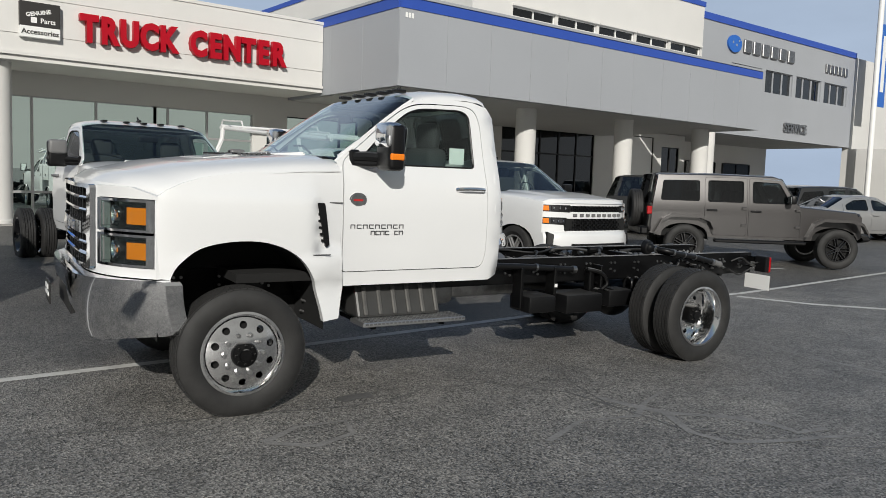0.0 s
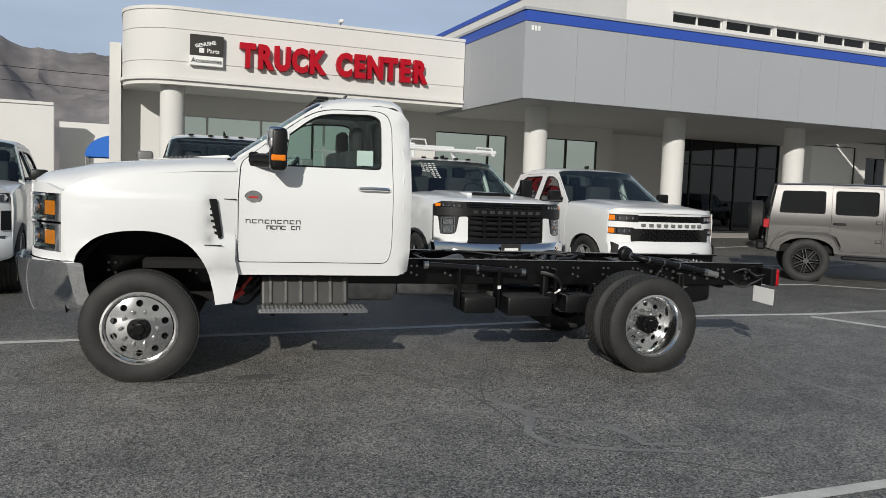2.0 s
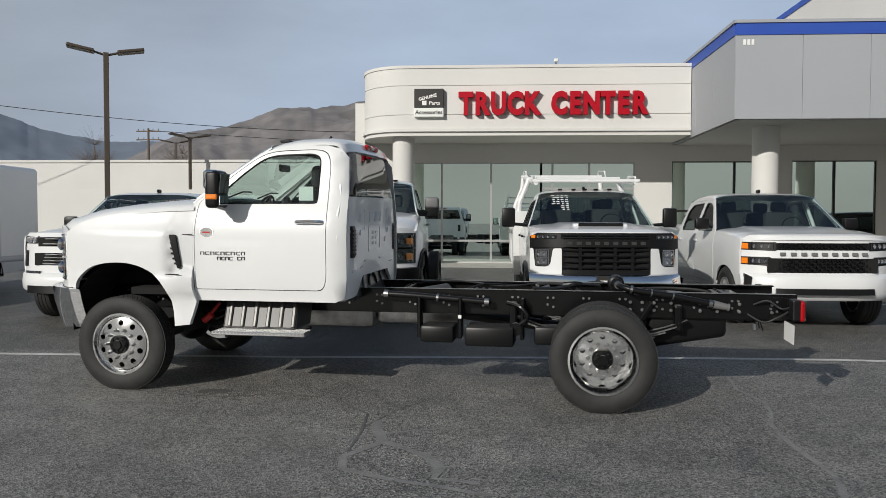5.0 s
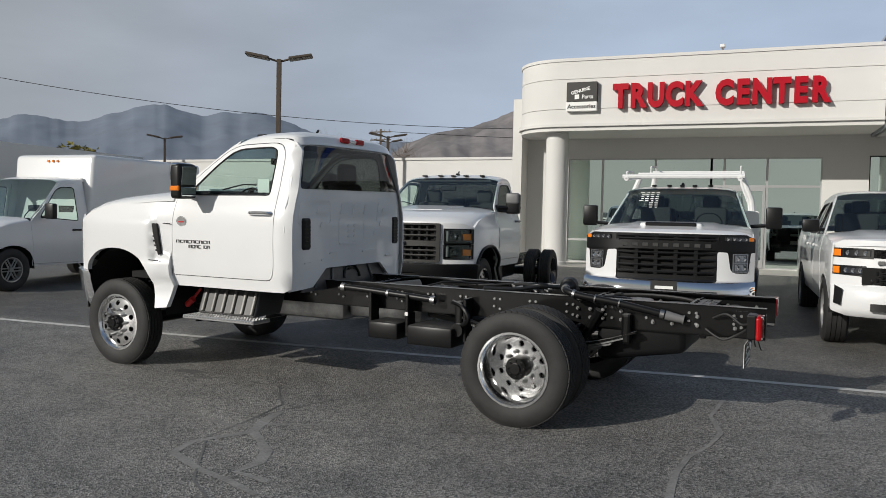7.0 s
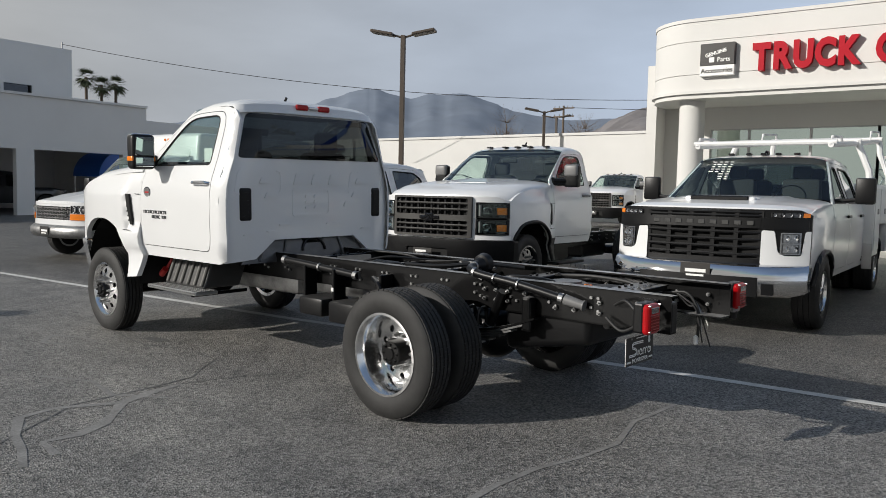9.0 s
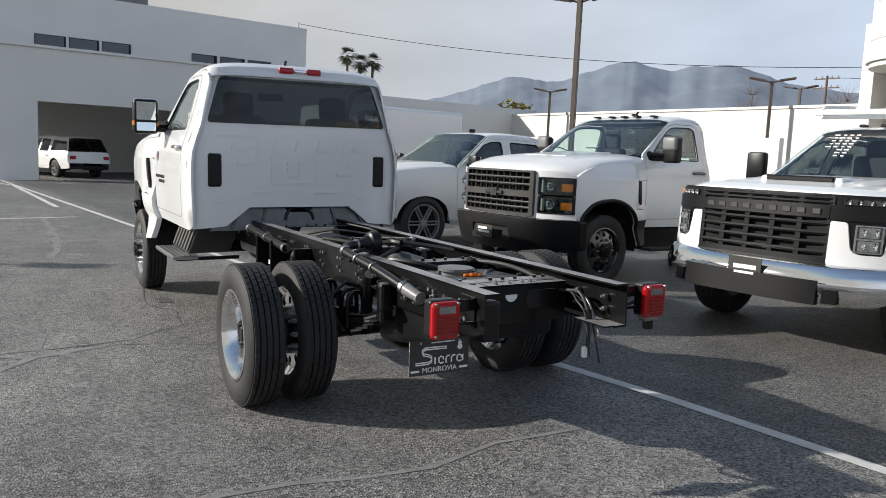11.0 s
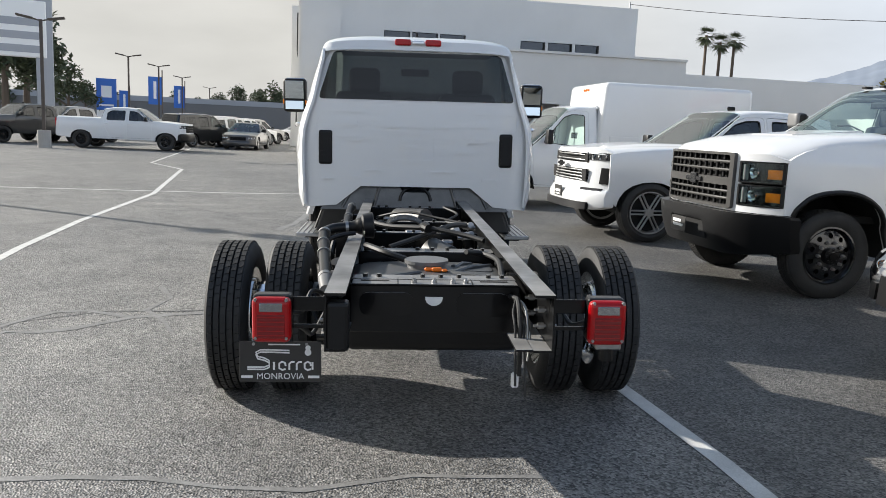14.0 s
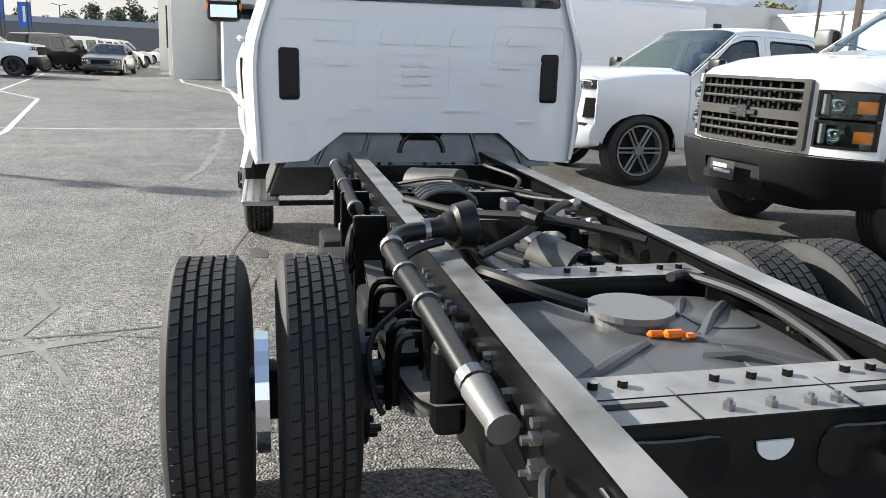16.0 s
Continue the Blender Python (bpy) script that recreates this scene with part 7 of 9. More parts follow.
    part("plate", boxes((-0.155, 0.155, -0.004, 0.0, 0, 0.16), bevel=0.001), SIGN_BLACK, pl)
    part("plate_back", boxes((-0.153, 0.153, 0.001, 0.004, 0.002, 0.158)), SIGN_WHITE, pl)
    words("plate_word", "MONROVIA", 0.034, 0.0008, SIGN_WHITE, pl, pose(0.0, -0.0055, 0.012))
    sweep = [(0.035, 0.116), (-0.03, 0.118), (-0.075, 0.118), (-0.092, 0.108), (-0.085, 0.092), (-0.06, 0.086), (-0.042, 0.076), (-0.042, 0.058), (-0.06, 0.05), (-0.125, 0.05)]
    for dz in (0.0, 0.009):
        stroke(pl, [(x, z + dz) for x, z in sweep], 0.0055)
    stroke(pl, [(-0.024, 0.048), (-0.024, 0.08)], 0.008)
    for x0 in (-0.004, 0.092):
        stroke(pl, [(x0 + 0.024, 0.064), (x0 + 0.022, 0.076), (x0 + 0.011, 0.081), (x0, 0.074), (x0, 0.055), (x0 + 0.011, 0.048), (x0 + 0.024, 0.052)], 0.007)
    for x0 in (0.034, 0.062):
        stroke(pl, [(x0, 0.048), (x0, 0.072), (x0 + 0.008, 0.08), (x0 + 0.02, 0.08)], 0.007)
    stroke(pl, [(0.122, 0.080), (0.122, 0.05)], 0.007)
    for x0, x1, z0, z1 in ((-0.045, 0.075, 0.146, 0.151), (-0.148, -0.105, 0.016, 0.026), (0.105, 0.148, 0.016, 0.026)):
        part("plate_mark", boxes((x0, x1, -0.0062, -0.003, z0, z1)), SIGN_WHITE, pl)
    for cx, cz, r in ((0.105, 0.118, 0.013), (0.105, 0.136, 0.010)):
        part("plate_mark", rod(bmesh.new(), (cx, -0.003, cz), (cx, -0.0062, cz), r, 12), SIGN_WHITE, pl)
    for cx in (-0.1, 0.1):
        part("screw", rod(bmesh.new(), (cx, -0.003, 0.15), (cx, -0.008, 0.15), 0.006, 8), STEEL, pl)
    part("plate_lamp", boxes((5.70, 5.76, 0.60, 0.70, 0.665, 0.70), bevel=0.006), STEEL, root, "bare metal plate-lamp bracket")
    bm = bmesh.new()
    rod(bm, (5.73, 0.65, 0.62), (5.73, 0.65, 0.67), 0.028, 12)
    part("plate_lamp_bulb", bm, BLACK_PLASTIC, root)
    for k, (dy, L, r) in enumerate(((0.0, 0.30, 0.010), (0.03, 0.26, 0.006), (-0.02, 0.33, 0.005), (0.04, 0.22, 0.004), (0.015, 0.36, 0.005))):
        bm = bmesh.new()
        y = 0.33 + dy
        tube(bm, smooth_path([(5.30, 0.30, 0.78), (5.45, 0.33, 0.80), (5.55, y, 0.80 - 0.02 * k), (5.62, y, 0.70), (5.63 + 0.02 * k, y - 0.02 * (k % 2), 0.82 - L)], 5), r, 8)
        part("wiring_loom", bm, WIRE if k % 2 == 0 else STEEL, root, "hanging taped wiring loom" if k == 0 else "")
    part("loom_plug", boxes((5.61, 5.635, 0.30, 0.33, 0.47, 0.53), bevel=0.006), SIGN_WHITE, root, "pale loose wiring plug")
    part("end_box", boxes((5.72, 5.80, -0.425, -0.34, 0.66, 0.85), bevel=0.015, seg=2), BLACK_PLASTIC, root)
    part("end_bracket", boxes((5.55, 5.80, 0.285, 0.352, 0.668, 0.676), bevel=0.002), BLACK_FRAME, root, "black end bracket with painted sky sheen on top")
    # hoses and looms between the rails
    for k in range(7):
        bm = bmesh.new()
        y = -0.28 + 0.09 * k
        random.seed(40 + k)
        pts = [(2.1 + 0.42 * i, y + random.uniform(-0.06, 0.06), 0.74 + random.uniform(-0.05, 0.05)) for i in range(7)]
        tube(bm, smooth_path(pts, 5), random.choice((0.009, 0.012, 0.016)), 7)
        part("hose", bm, WIRE, root, "", smooth=True)
    bm = bmesh.new()
    tube(bm, smooth_path([(4.50, -0.30, 0.80), (4.52, -0.32, 0.86), (4.60, -0.31, 0.88), (4.74, -0.22, 0.87), (4.79, -0.12, 0.845)], 6), 0.018, 8)
    part("vent_hose", bm, BLACK_PLASTIC, root, "", smooth=True)
    bm = bmesh.new()
    tube(bm, smooth_path([(4.62, 0.20, 0.86), (4.55, 0.30, 0.84), (4.80, 0.34, 0.85), (5.1, 0.32, 0.84), (5.3, 0.30, 0.80)], 6), 0.014, 8)
    part("wiring_loom", bm, WIRE, root, "", smooth=True)
    bm = bmesh.new()
    rod(bm, (3.95, 0.05, 0.75), (4.08, 0.15, 0.72), 0.09, 16)
    part("air_can", bm, GALV, root, "", smooth=True)
    part("filter", rod(bmesh.new(), (3.72, 0.30, 0.70), (3.72, 0.30, 0.82), 0.04, 12), BLACK_PLASTIC, root, "", smooth=True)
    part("valve_block", boxes((3.72, 3.86, 0.05, 0.15, 0.72, 0.79), bevel=0.01), STEEL, root)
    for k in range(9):
        random.seed(70 + k)
        x, y = 2.25 + 0.22 * k, random.uniform(-0.26, 0.26)
        part("fitting", boxes((x, x + 0.09, y - 0.035, y + 0.035, 0.76, 0.76 + random.uniform(0.03, 0.08)), bevel=0.008), random.choice((STEEL, BLACK_PLASTIC, BLACK_FRAME)), root)
    bm = bmesh.new()
    rod(bm, (2.55, -0.15, 0.78), (2.75, 0.06, 0.80), 0.09, 16)
    rod(bm, (2.3, 0.08, 0.76), (2.6, -0.06, 0.79), 0.05, 12)
    part("exhaust_can", bm, GALV, root, "", smooth=True)
    # emblems and lettering on both doors
    for s in (-1, 1):
        m = pose(0.745, -half(0.95, 1.24) - 0.006, 1.21) if s < 0 else pose(1.16, half(0.95, 1.24) + 0.006, 1.21, 0, 0, 180)
        lettering_bars(root, m, 9, 0.034, 0.028, 0.013, BADGE, "door_lettering")
        m = m @ pose(0.155, 0, -0.044)
        lettering_bars(root, m, 7, 0.031, 0.028, 0.006, BADGE, "door_lettering", skip=(4,))
        bm = bmesh.new()
        rod(bm, (0.80, s * (half(0.8, 1.41) - 0.002), 1.405), (0.80, s * (half(0.8, 1.41) + 0.004), 1.405), 0.066, 28)
        bmesh.ops.scale(bm, vec=(1, 1, 0.78), space=Matrix.Translation((0, 0, -1.405)), verts=bm.verts)
        e = part("door_emblem", bm, CHROME, root, "round metal door emblem")
        bm = bmesh.new()
        rod(bm, (0.80, s * (half(0.8, 1.41)), 1.405), (0.80, s * (half(0.8, 1.41) + 0.0055), 1.405), 0.056, 28)
        bmesh.ops.scale(bm, vec=(1, 1, 0.76), space=Matrix.Translation((0, 0, -1.405)), verts=bm.verts)
        part("emblem_face", bm, STEEL, e)
        part("emblem_mark", boxes((0.765, 0.835, s * (half(0.8, 1.41) + 0.007) - 0.001, s * (half(0.8, 1.41) + 0.007) + 0.001, 1.398, 1.412)), RED_PLASTIC, e)
        for k in range(7):
            part("hood_lettering", boxes((0.12 + k * 0.035, 0.145 + k * 0.035, s * 0.462 - 0.003, s * 0.462 + 0.003, 1.674 + 0.0026 * k, 1.690 + 0.0026 * k)), BADGE, root)
    return root


build_main_truck()


# ---- parked vehicles ----
def arch_pts(cx, r, z0, sq=0.9):
    """A wheel arch cut from the sill, walked from back to front."""
    n = 10
    return [(cx + r * math.cos(math.pi * k / n), z0 + max(0.0, (r * sq + 0.40 - z0)) * math.sin(math.pi * k / n) ** 0.8) for k in range(n + 1)]


def car(root, P):
    """A road vehicle from its side view. P: wb, front, back, sill, nose, screen, roof, tail, doors, windows, half tables, wheels, paint."""
    paint, wb, sill, drop = P["paint"], P["wb"], P["sill"], P.get("drop", 0.07)
    half = half_fn(P["zt"], P["xt"])
    nose, screen, roof, tail = P["nose"], P["screen"], P["roof"], P["tail"]
    full = nose + screen[1:] + roof[1:] + tail[1:]

    def lowered(pts):
        out = []
        for i, (x, z) in enumerate(pts):
            a, c = pts[max(0, i - 1)], pts[min(len(pts) - 1, i + 1)]
            d = Vector((c[0] - a[0], c[1] - a[1])).normalized()
            nx, nz = d.y, -d.x
            if nz > 0:
                nx, nz = -nx, -nz
            out.append((x + nx * drop, z + nz * drop))
        return out
    r = P["R"] * 1.17
    top = lowered(full)
    fb, bb = P["front"], P["back"]
    top = [(fb, lerp([(p[0], p[1]) for p in top[:6]], fb) - 0.02)] + [p for p in top if p[0] > fb + 0.06]
    outline = [(fb, P.get("front_z", 0.62))] + top + [(bb, P.get("back_z", 0.60)), (bb - 0.03, sill + 0.06)]
    outline += [(wb + r, sill)] + arch_pts(wb, r, sill)[1:-1] + [(wb - r, sill), (r, sill)] + arch_pts(0, r, sill)[1:-1] + [(-r, sill + 0.03)]
    step = P.get("step", 0.16)
    for s in (-1, 1):
        bm = side_skin(outline, P["doors"] + P.get("fixed", []), half, s, step)
        part("body_side", bm, paint, root, "", smooth=True)
        for i, d in enumerate(P["doors"]):
            win = [P["windows"][i]] if P["windows"][i] else []
            dr = part("door", side_skin(inset_poly(d, 0.006), win, half, s, step, out=0.002), paint, root, "", smooth=True)
            for w in win:
                part("window", side_skin(w, [], half, s, step, out=-0.010, lip=0.004), P.get("glass", GLASS), dr, "", smooth=True)
                bm = bmesh.new()
                for (xa, za), (xb, zb) in zip(w, w[1:] + w[:1]):
                    rod(bm, (xa, s * half(xa, za), za), (xb, s * half(xb, zb), zb), 0.009, 5)
                part("window_seal", bm, BLACK_PLASTIC, dr)
            hx = max(p[0] for p in d) - 0.13
            hz = P.get("handle_z", 1.12)
            y = s * (half(hx, hz) + 0.018)
            part("door_handle", boxes((hx - 0.12, hx + 0.09, y - 0.014, y + 0.014, hz - 0.018, hz + 0.018), bevel=0.008), P.get("handle", paint), dr)
        for w in P.get("fixed", []):
            part("window", side_skin(w, [], half, s, step, out=-0.008, lip=0.004), P.get("glass2", GLASS_DARK), root, "", smooth=True)
        # mirror
        mx, mz = P["mirror"]
        mh = P.get("mirror_h", 0.17)
        mo = P.get("mirror_out", 0.16)
        mir = group_part("mirror", root, Matrix(), P.get("mirror_label", "black door mirror"))
        y0 = s * (half(mx, mz))
        a, c = sorted((y0 + s * (mo - 0.11), y0 + s * (mo + 0.10)))
        part("mirror_housing", boxes((mx - 0.05, mx + 0.06, a, c, mz, mz + mh), bevel=0.03, seg=2), P.get("mirror_mat", BLACK_PLASTIC), mir, smooth=True)
        bm = bmesh.new()
        rod(bm, (mx, y0 - s * 0.02, mz + 0.03), (mx, y0 + s * (mo - 0.05), mz + 0.05), 0.025, 8)
        part("mirror_arm", bm, BLACK_PLASTIC, mir)
        part("mirror_glass", boxes((mx + 0.06, mx + 0.066, a + 0.02, c - 0.02, mz + 0.02, mz + mh - 0.02)), MIRROR, mir)
        # wheels and wells
        for x in (0, wb):
            if P.get("dually") and x:
                for k in (0, 1):
                    car_wheel(root, x, s * (P["track"] - 0.28 * k), P["R"], s, P["R"], P["tw"], P["rim"], P["rim_mat"], 6)
            else:
                car_wheel(root, x, s * P["track"], P["R"], s, P["R"], P["tw"], P["rim"], P["rim_mat"], P.get("spokes", 6), P.get("wheel_label", ""))
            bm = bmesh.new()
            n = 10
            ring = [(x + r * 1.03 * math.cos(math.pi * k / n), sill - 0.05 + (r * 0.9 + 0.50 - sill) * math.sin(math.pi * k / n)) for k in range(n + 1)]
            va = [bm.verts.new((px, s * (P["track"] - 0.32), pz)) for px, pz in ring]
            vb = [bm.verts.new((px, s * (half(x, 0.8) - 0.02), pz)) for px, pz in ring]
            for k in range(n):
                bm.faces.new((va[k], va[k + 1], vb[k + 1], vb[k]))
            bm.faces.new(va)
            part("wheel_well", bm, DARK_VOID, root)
            if P.get("flare"):
                bm = bmesh.new()
                pts = [(px, s * (half(x, pz) + 0.02), pz) for px, pz in arch_pts(x, r * 1.02, sill)]
                tube(bm, pts, P["flare"], 6)
                part("arch_flare", bm, P.get("flare_mat", BLACK_PLASTIC), root, "", smooth=True)
    F = P["face"]
    bm = strip(nose, lambda x, z: half(max(x, P["front"]), z), drop, P.get("pw", 5), 41, 0.08)
    for v in bm.verts:
        t = max(0.0, min(1.0, (P.get("crease", 0.0) - abs(v.co.y)) / 0.07 + 0.5))
        v.co.z += 0.022 * t * t * (3 - 2 * t) * max(0.0, min(1.0, (v.co.x - fb) / 0.5))
        v.co.x += max(0.0, min(1.0, (0.0 - v.co.x) / 0.6)) * F["bow"] * min(1.0, abs(v.co.y) / F["w"]) ** 3.5
    part("hood", bm, paint, root, "", smooth=True)
    part("windscreen", strip(screen, half, drop * 0.7, 8, 13, 0.12, -0.90, 0.90), P.get("glass_f", GLASS), root, "raked windscreen", smooth=True)
    for s0, s1 in ((-1, -0.90), (0.90, 1)):
        part("windscreen_pillar", strip(screen, half, drop * 0.7, 8, 4, 0.12, s0, s1), paint, root, smooth=True)
    part("roof", strip(roof, half, drop, 4, 17, 0.12), P.get("roof_mat", paint), root, "", smooth=True)
    k = P.get("tail_glass")
    if k:
        part("tail_upper", strip(tail[:k], half, drop, 6, 13, 0.12), GLASS_DARK, root, "dark rear glass", smooth=True)
        part("tail_panel", strip(tail[k - 1:], half, drop, 6, 13, 0.12), paint, root, "", smooth=True)
    else:
        part("tail_panel", strip(tail, half, drop, 6, 13, 0.12), paint, root, "", smooth=True)
    zf = P.get("floor", sill + 0.02)
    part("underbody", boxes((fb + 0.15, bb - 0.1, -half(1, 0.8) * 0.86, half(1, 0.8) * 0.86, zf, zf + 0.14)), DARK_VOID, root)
    xs, zs = screen[0]
    part("dashboard", boxes((xs + 0.08, xs + 0.42, -0.72, 0.72, zs - 0.22, zs - 0.02), bevel=0.04), TRIM_IN, root)
    for x in P.get("seats", (xs + 0.95,)):
        for y in (-0.4, 0.4):
            bm = boxes((x + 0.38, x + 0.56, y - 0.23, y + 0.23, zf + 0.3, zs + 0.25), (x, x + 0.48, y - 0.24, y + 0.24, zf + 0.2, zf + 0.5), (x + 0.42, x + 0.54, y - 0.12, y + 0.12, zs + 0.24, zs + 0.42), bevel=0.05, seg=2)
            part("seat", bm, SEAT, root, smooth=True)
    # wheel at the driver's place
    bm = lathe(bmesh.new(), [(0.18, -0.011), (0.19, 0.0), (0.18, 0.011), (0.17, 0.0)], 20, close=True)
    bmesh.ops.transform(bm, matrix=Matrix.Translation((xs + 0.55, -0.4, zs + 0.0)) @ Matrix.Rotation(radians(-62), 4, "Y") @ Matrix.Rotation(radians(90), 4, "X"), verts=bm.verts)
    part("steering_wheel", bm, BLACK_PLASTIC, root, smooth=True)
    # front end
    F = P["face"]
    w, bow, fz0, fz1, x0 = F["w"], F["bow"], F["z0"], F["z1"], F["x"]
    fx = lambda v: x0 + bow * (abs(v) / w) ** 3.5
    holes = [rounded([(-a, c), (a, c), (a, d), (-a, d)], 0.02, 2) for a, c, d in F["grilles"]]
    lamp_rects = []
    for k, (a, c, z0, z1, mt) in enumerate(F["lamps"]):
        lamp_rects += [([(a, z0), (c, z0), (c, z1), (a, z1)], mt, 0.012 + 0.003 * k), ([(-c, z0), (-a, z0), (-a, z1), (-c, z1)], mt, 0.012 + 0.003 * k)]
    fo = [(-w, fz0), (w, fz0), (w, fz1 - 0.05), (w - 0.10, fz1), (-w + 0.10, fz1), (-w, fz1 - 0.05)]
    part("front_panel", skin(fo, holes, lambda v, z: Vector((fx(v) + F.get("rake", 0.0) * (z - fz0), v, z)), 0.10, (0.04, 0, 0)), F.get("mat", paint), root, "", smooth=True)
    rk = F.get("rake", 0.0)
    for (a, c, d), bars in zip(F["grilles"], F["bars"]):
        g = group_part("grille", root, Matrix(), F.get("grille_label", "black mesh grille"))
        part("grille_back", boxes((x0 + 0.06 + rk * (c - fz0), x0 + 0.08 + rk * (c - fz0), -a, a, c, d)), DARK_VOID, g)
        for i in range(bars):
            z = c + (d - c) * (i + 0.5) / bars
            bm = bmesh.new()
            tube(bm, [(fx(v) + rk * (z - fz0) + 0.008, v, z) for v in (-a, -a * 0.66, -a * 0.33, 0, a * 0.33, a * 0.66, a)], F.get("bar_r", 0.012), 6)
            part("bar", bm, F.get("bar_mat", BLACK_PLASTIC), g)
            if F.get("dashes"):
                n = F["dashes"]
                for j in range(n):
                    v = -a + 2 * a * (j + 0.5 + 0.5 * (i % 2)) / (n + 0.5) if F.get("stagger", True) else -a + 2 * a * j / (n - 1)
                    dw = F.get("dash_w", 0.010)
                    part("bar", boxes((fx(v) + rk * (z - fz0) - 0.004, fx(v) + rk * (z - fz0) + 0.03, v - dw, v + dw, z - (d - c) / bars * 0.5, z + (d - c) / bars * 0.5)), F.get("bar_mat", BLACK_PLASTIC), g)
    for rect, mt, out in lamp_rects:
        face = lambda v, z, o=0.0: Vector((fx(v) + rk * (z - fz0) - out + o, v, z))
        if mt is not CLEAR_LENS:
            part("headlamp", skin(rect, [], face, 0.07, (0.04, 0, 0)), mt, root, {AMBER.name: "amber front lamp"}.get(mt.name, "dark lamp housing"), smooth=True)
            continue
        h = group_part("headlamp", root, Matrix(), "clear front lamp with bright reflectors")
        part("housing", skin(rect, [inset_poly(rect, 0.010)], face, 0.07, (0.05, 0, 0)), BLACK_GLOSS, h, smooth=True)
        part("housing_back", skin(rect, [], lambda v, z: face(v, z, 0.012), 0.07, (0.02, 0, 0)), DARK_LENS, h, smooth=True)
        (va, za), (vb, zb) = rect[0], rect[2]
        n = max(1, round((vb - va) / max(0.07, zb - za)))
        for k in range(n):
            v = va + (vb - va) * (k + 0.5) / n
            z = (za + zb) / 2
            r = min((vb - va) / n, zb - za) * 0.42
            bm = lathe(bmesh.new(), [(r, 0.0), (r * 0.9, 0.010), (r * 0.5, 0.012), (r * 0.3, 0.004), (0.001, 0.0)], 14)
            bmesh.ops.transform(bm, matrix=Matrix.Translation(face(v, z, -0.001)) @ Matrix.Rotation(radians(-90), 4, "Z"), verts=bm.verts)
            part("reflector", bm, CHROME, h, smooth=True)
    for a, c, z0, z1, mt, out in F.get("bands", []):
        part("front_band", skin([(-c, z0), (c, z0), (c, z1), (-c, z1)] if a == 0 else [(a, z0), (c, z0), (c, z1), (a, z1)], [], lambda v, z: Vector((fx(v) + rk * (z - fz0) - out, v, z)), 0.10, (0.05, 0, 0)), mt, root, "", smooth=True)
        if a:
            part("front_band", skin([(-c, z0), (-a, z0), (-a, z1), (-c, z1)], [], lambda v, z: Vector((fx(v) + rk * (z - fz0) - out, v, z)), 0.10, (0.05, 0, 0)), mt, root, "", smooth=True)
    for poly, mt, out, nm, lb in F.get("shapes", []):
        for s in (-1, 1):
            pts = [(s * v, z) for v, z in poly]
            part(nm, skin(pts if s > 0 else pts[::-1], [], lambda v, z: Vector((fx(v) + rk * (z - fz0) - out, v, z)), 0.08, (0.05, 0, 0)), mt, root, lb, smooth=True)
    B = F["bumper"]
    bo = rounded([(-w - 0.01, B[0] + 0.05), (-w + 0.15, B[0]), (w - 0.15, B[0]), (w + 0.01, B[0] + 0.05), (w + 0.01, B[1]), (-w - 0.01, B[1])], 0.03, 2)
    bump = part("bumper", skin(bo, [], lambda v, z: Vector((fx(v) - B[3] * math.sin(max(0.0, min(1.0, (z - B[0]) / (B[1] - B[0]))) * math.pi) ** 0.5, v, z)), 0.09, (0.14, 0, 0)), B[2], root, B[4], smooth=True)
    if F.get("plate"):
        z = F["plate"]
        part("dealer_plate", boxes((x0 - B[3] - 0.012, x0 - B[3] - 0.004, -0.15, 0.15, z, z + 0.15)), SIGN_BLACK, bump, "black dealer plate")
        part("plate_mark", boxes((x0 - B[3] - 0.016, x0 - B[3] - 0.01, -0.11, 0.10, z + 0.055, z + 0.09)), SIGN_WHITE, bump)
        part("plate_mark", boxes((x0 - B[3] - 0.016, x0 - B[3] - 0.01, -0.09, 0.09, z + 0.015, z + 0.035)), SIGN_WHITE, bump)
    if F.get("letters"):
        z, lh, lm, span = F["letters"]
        for k in range(9):
            v = -span + 2 * span * k / 8
            part("front_lettering", boxes((fx(v) + rk * (z - fz0) - F.get("lout", 0.02), fx(v) + rk * (z - fz0), v - 0.034, v + 0.034, z, z + lh), bevel=0.004), lm, root)
    if P.get("roof_fin"):
        x, z = P["roof_fin"]
        part("antenna", boxes((x, x + 0.13, -0.02, 0.02, z, z + 0.06), bevel=0.015), BLACK_PLASTIC, root)
    return half


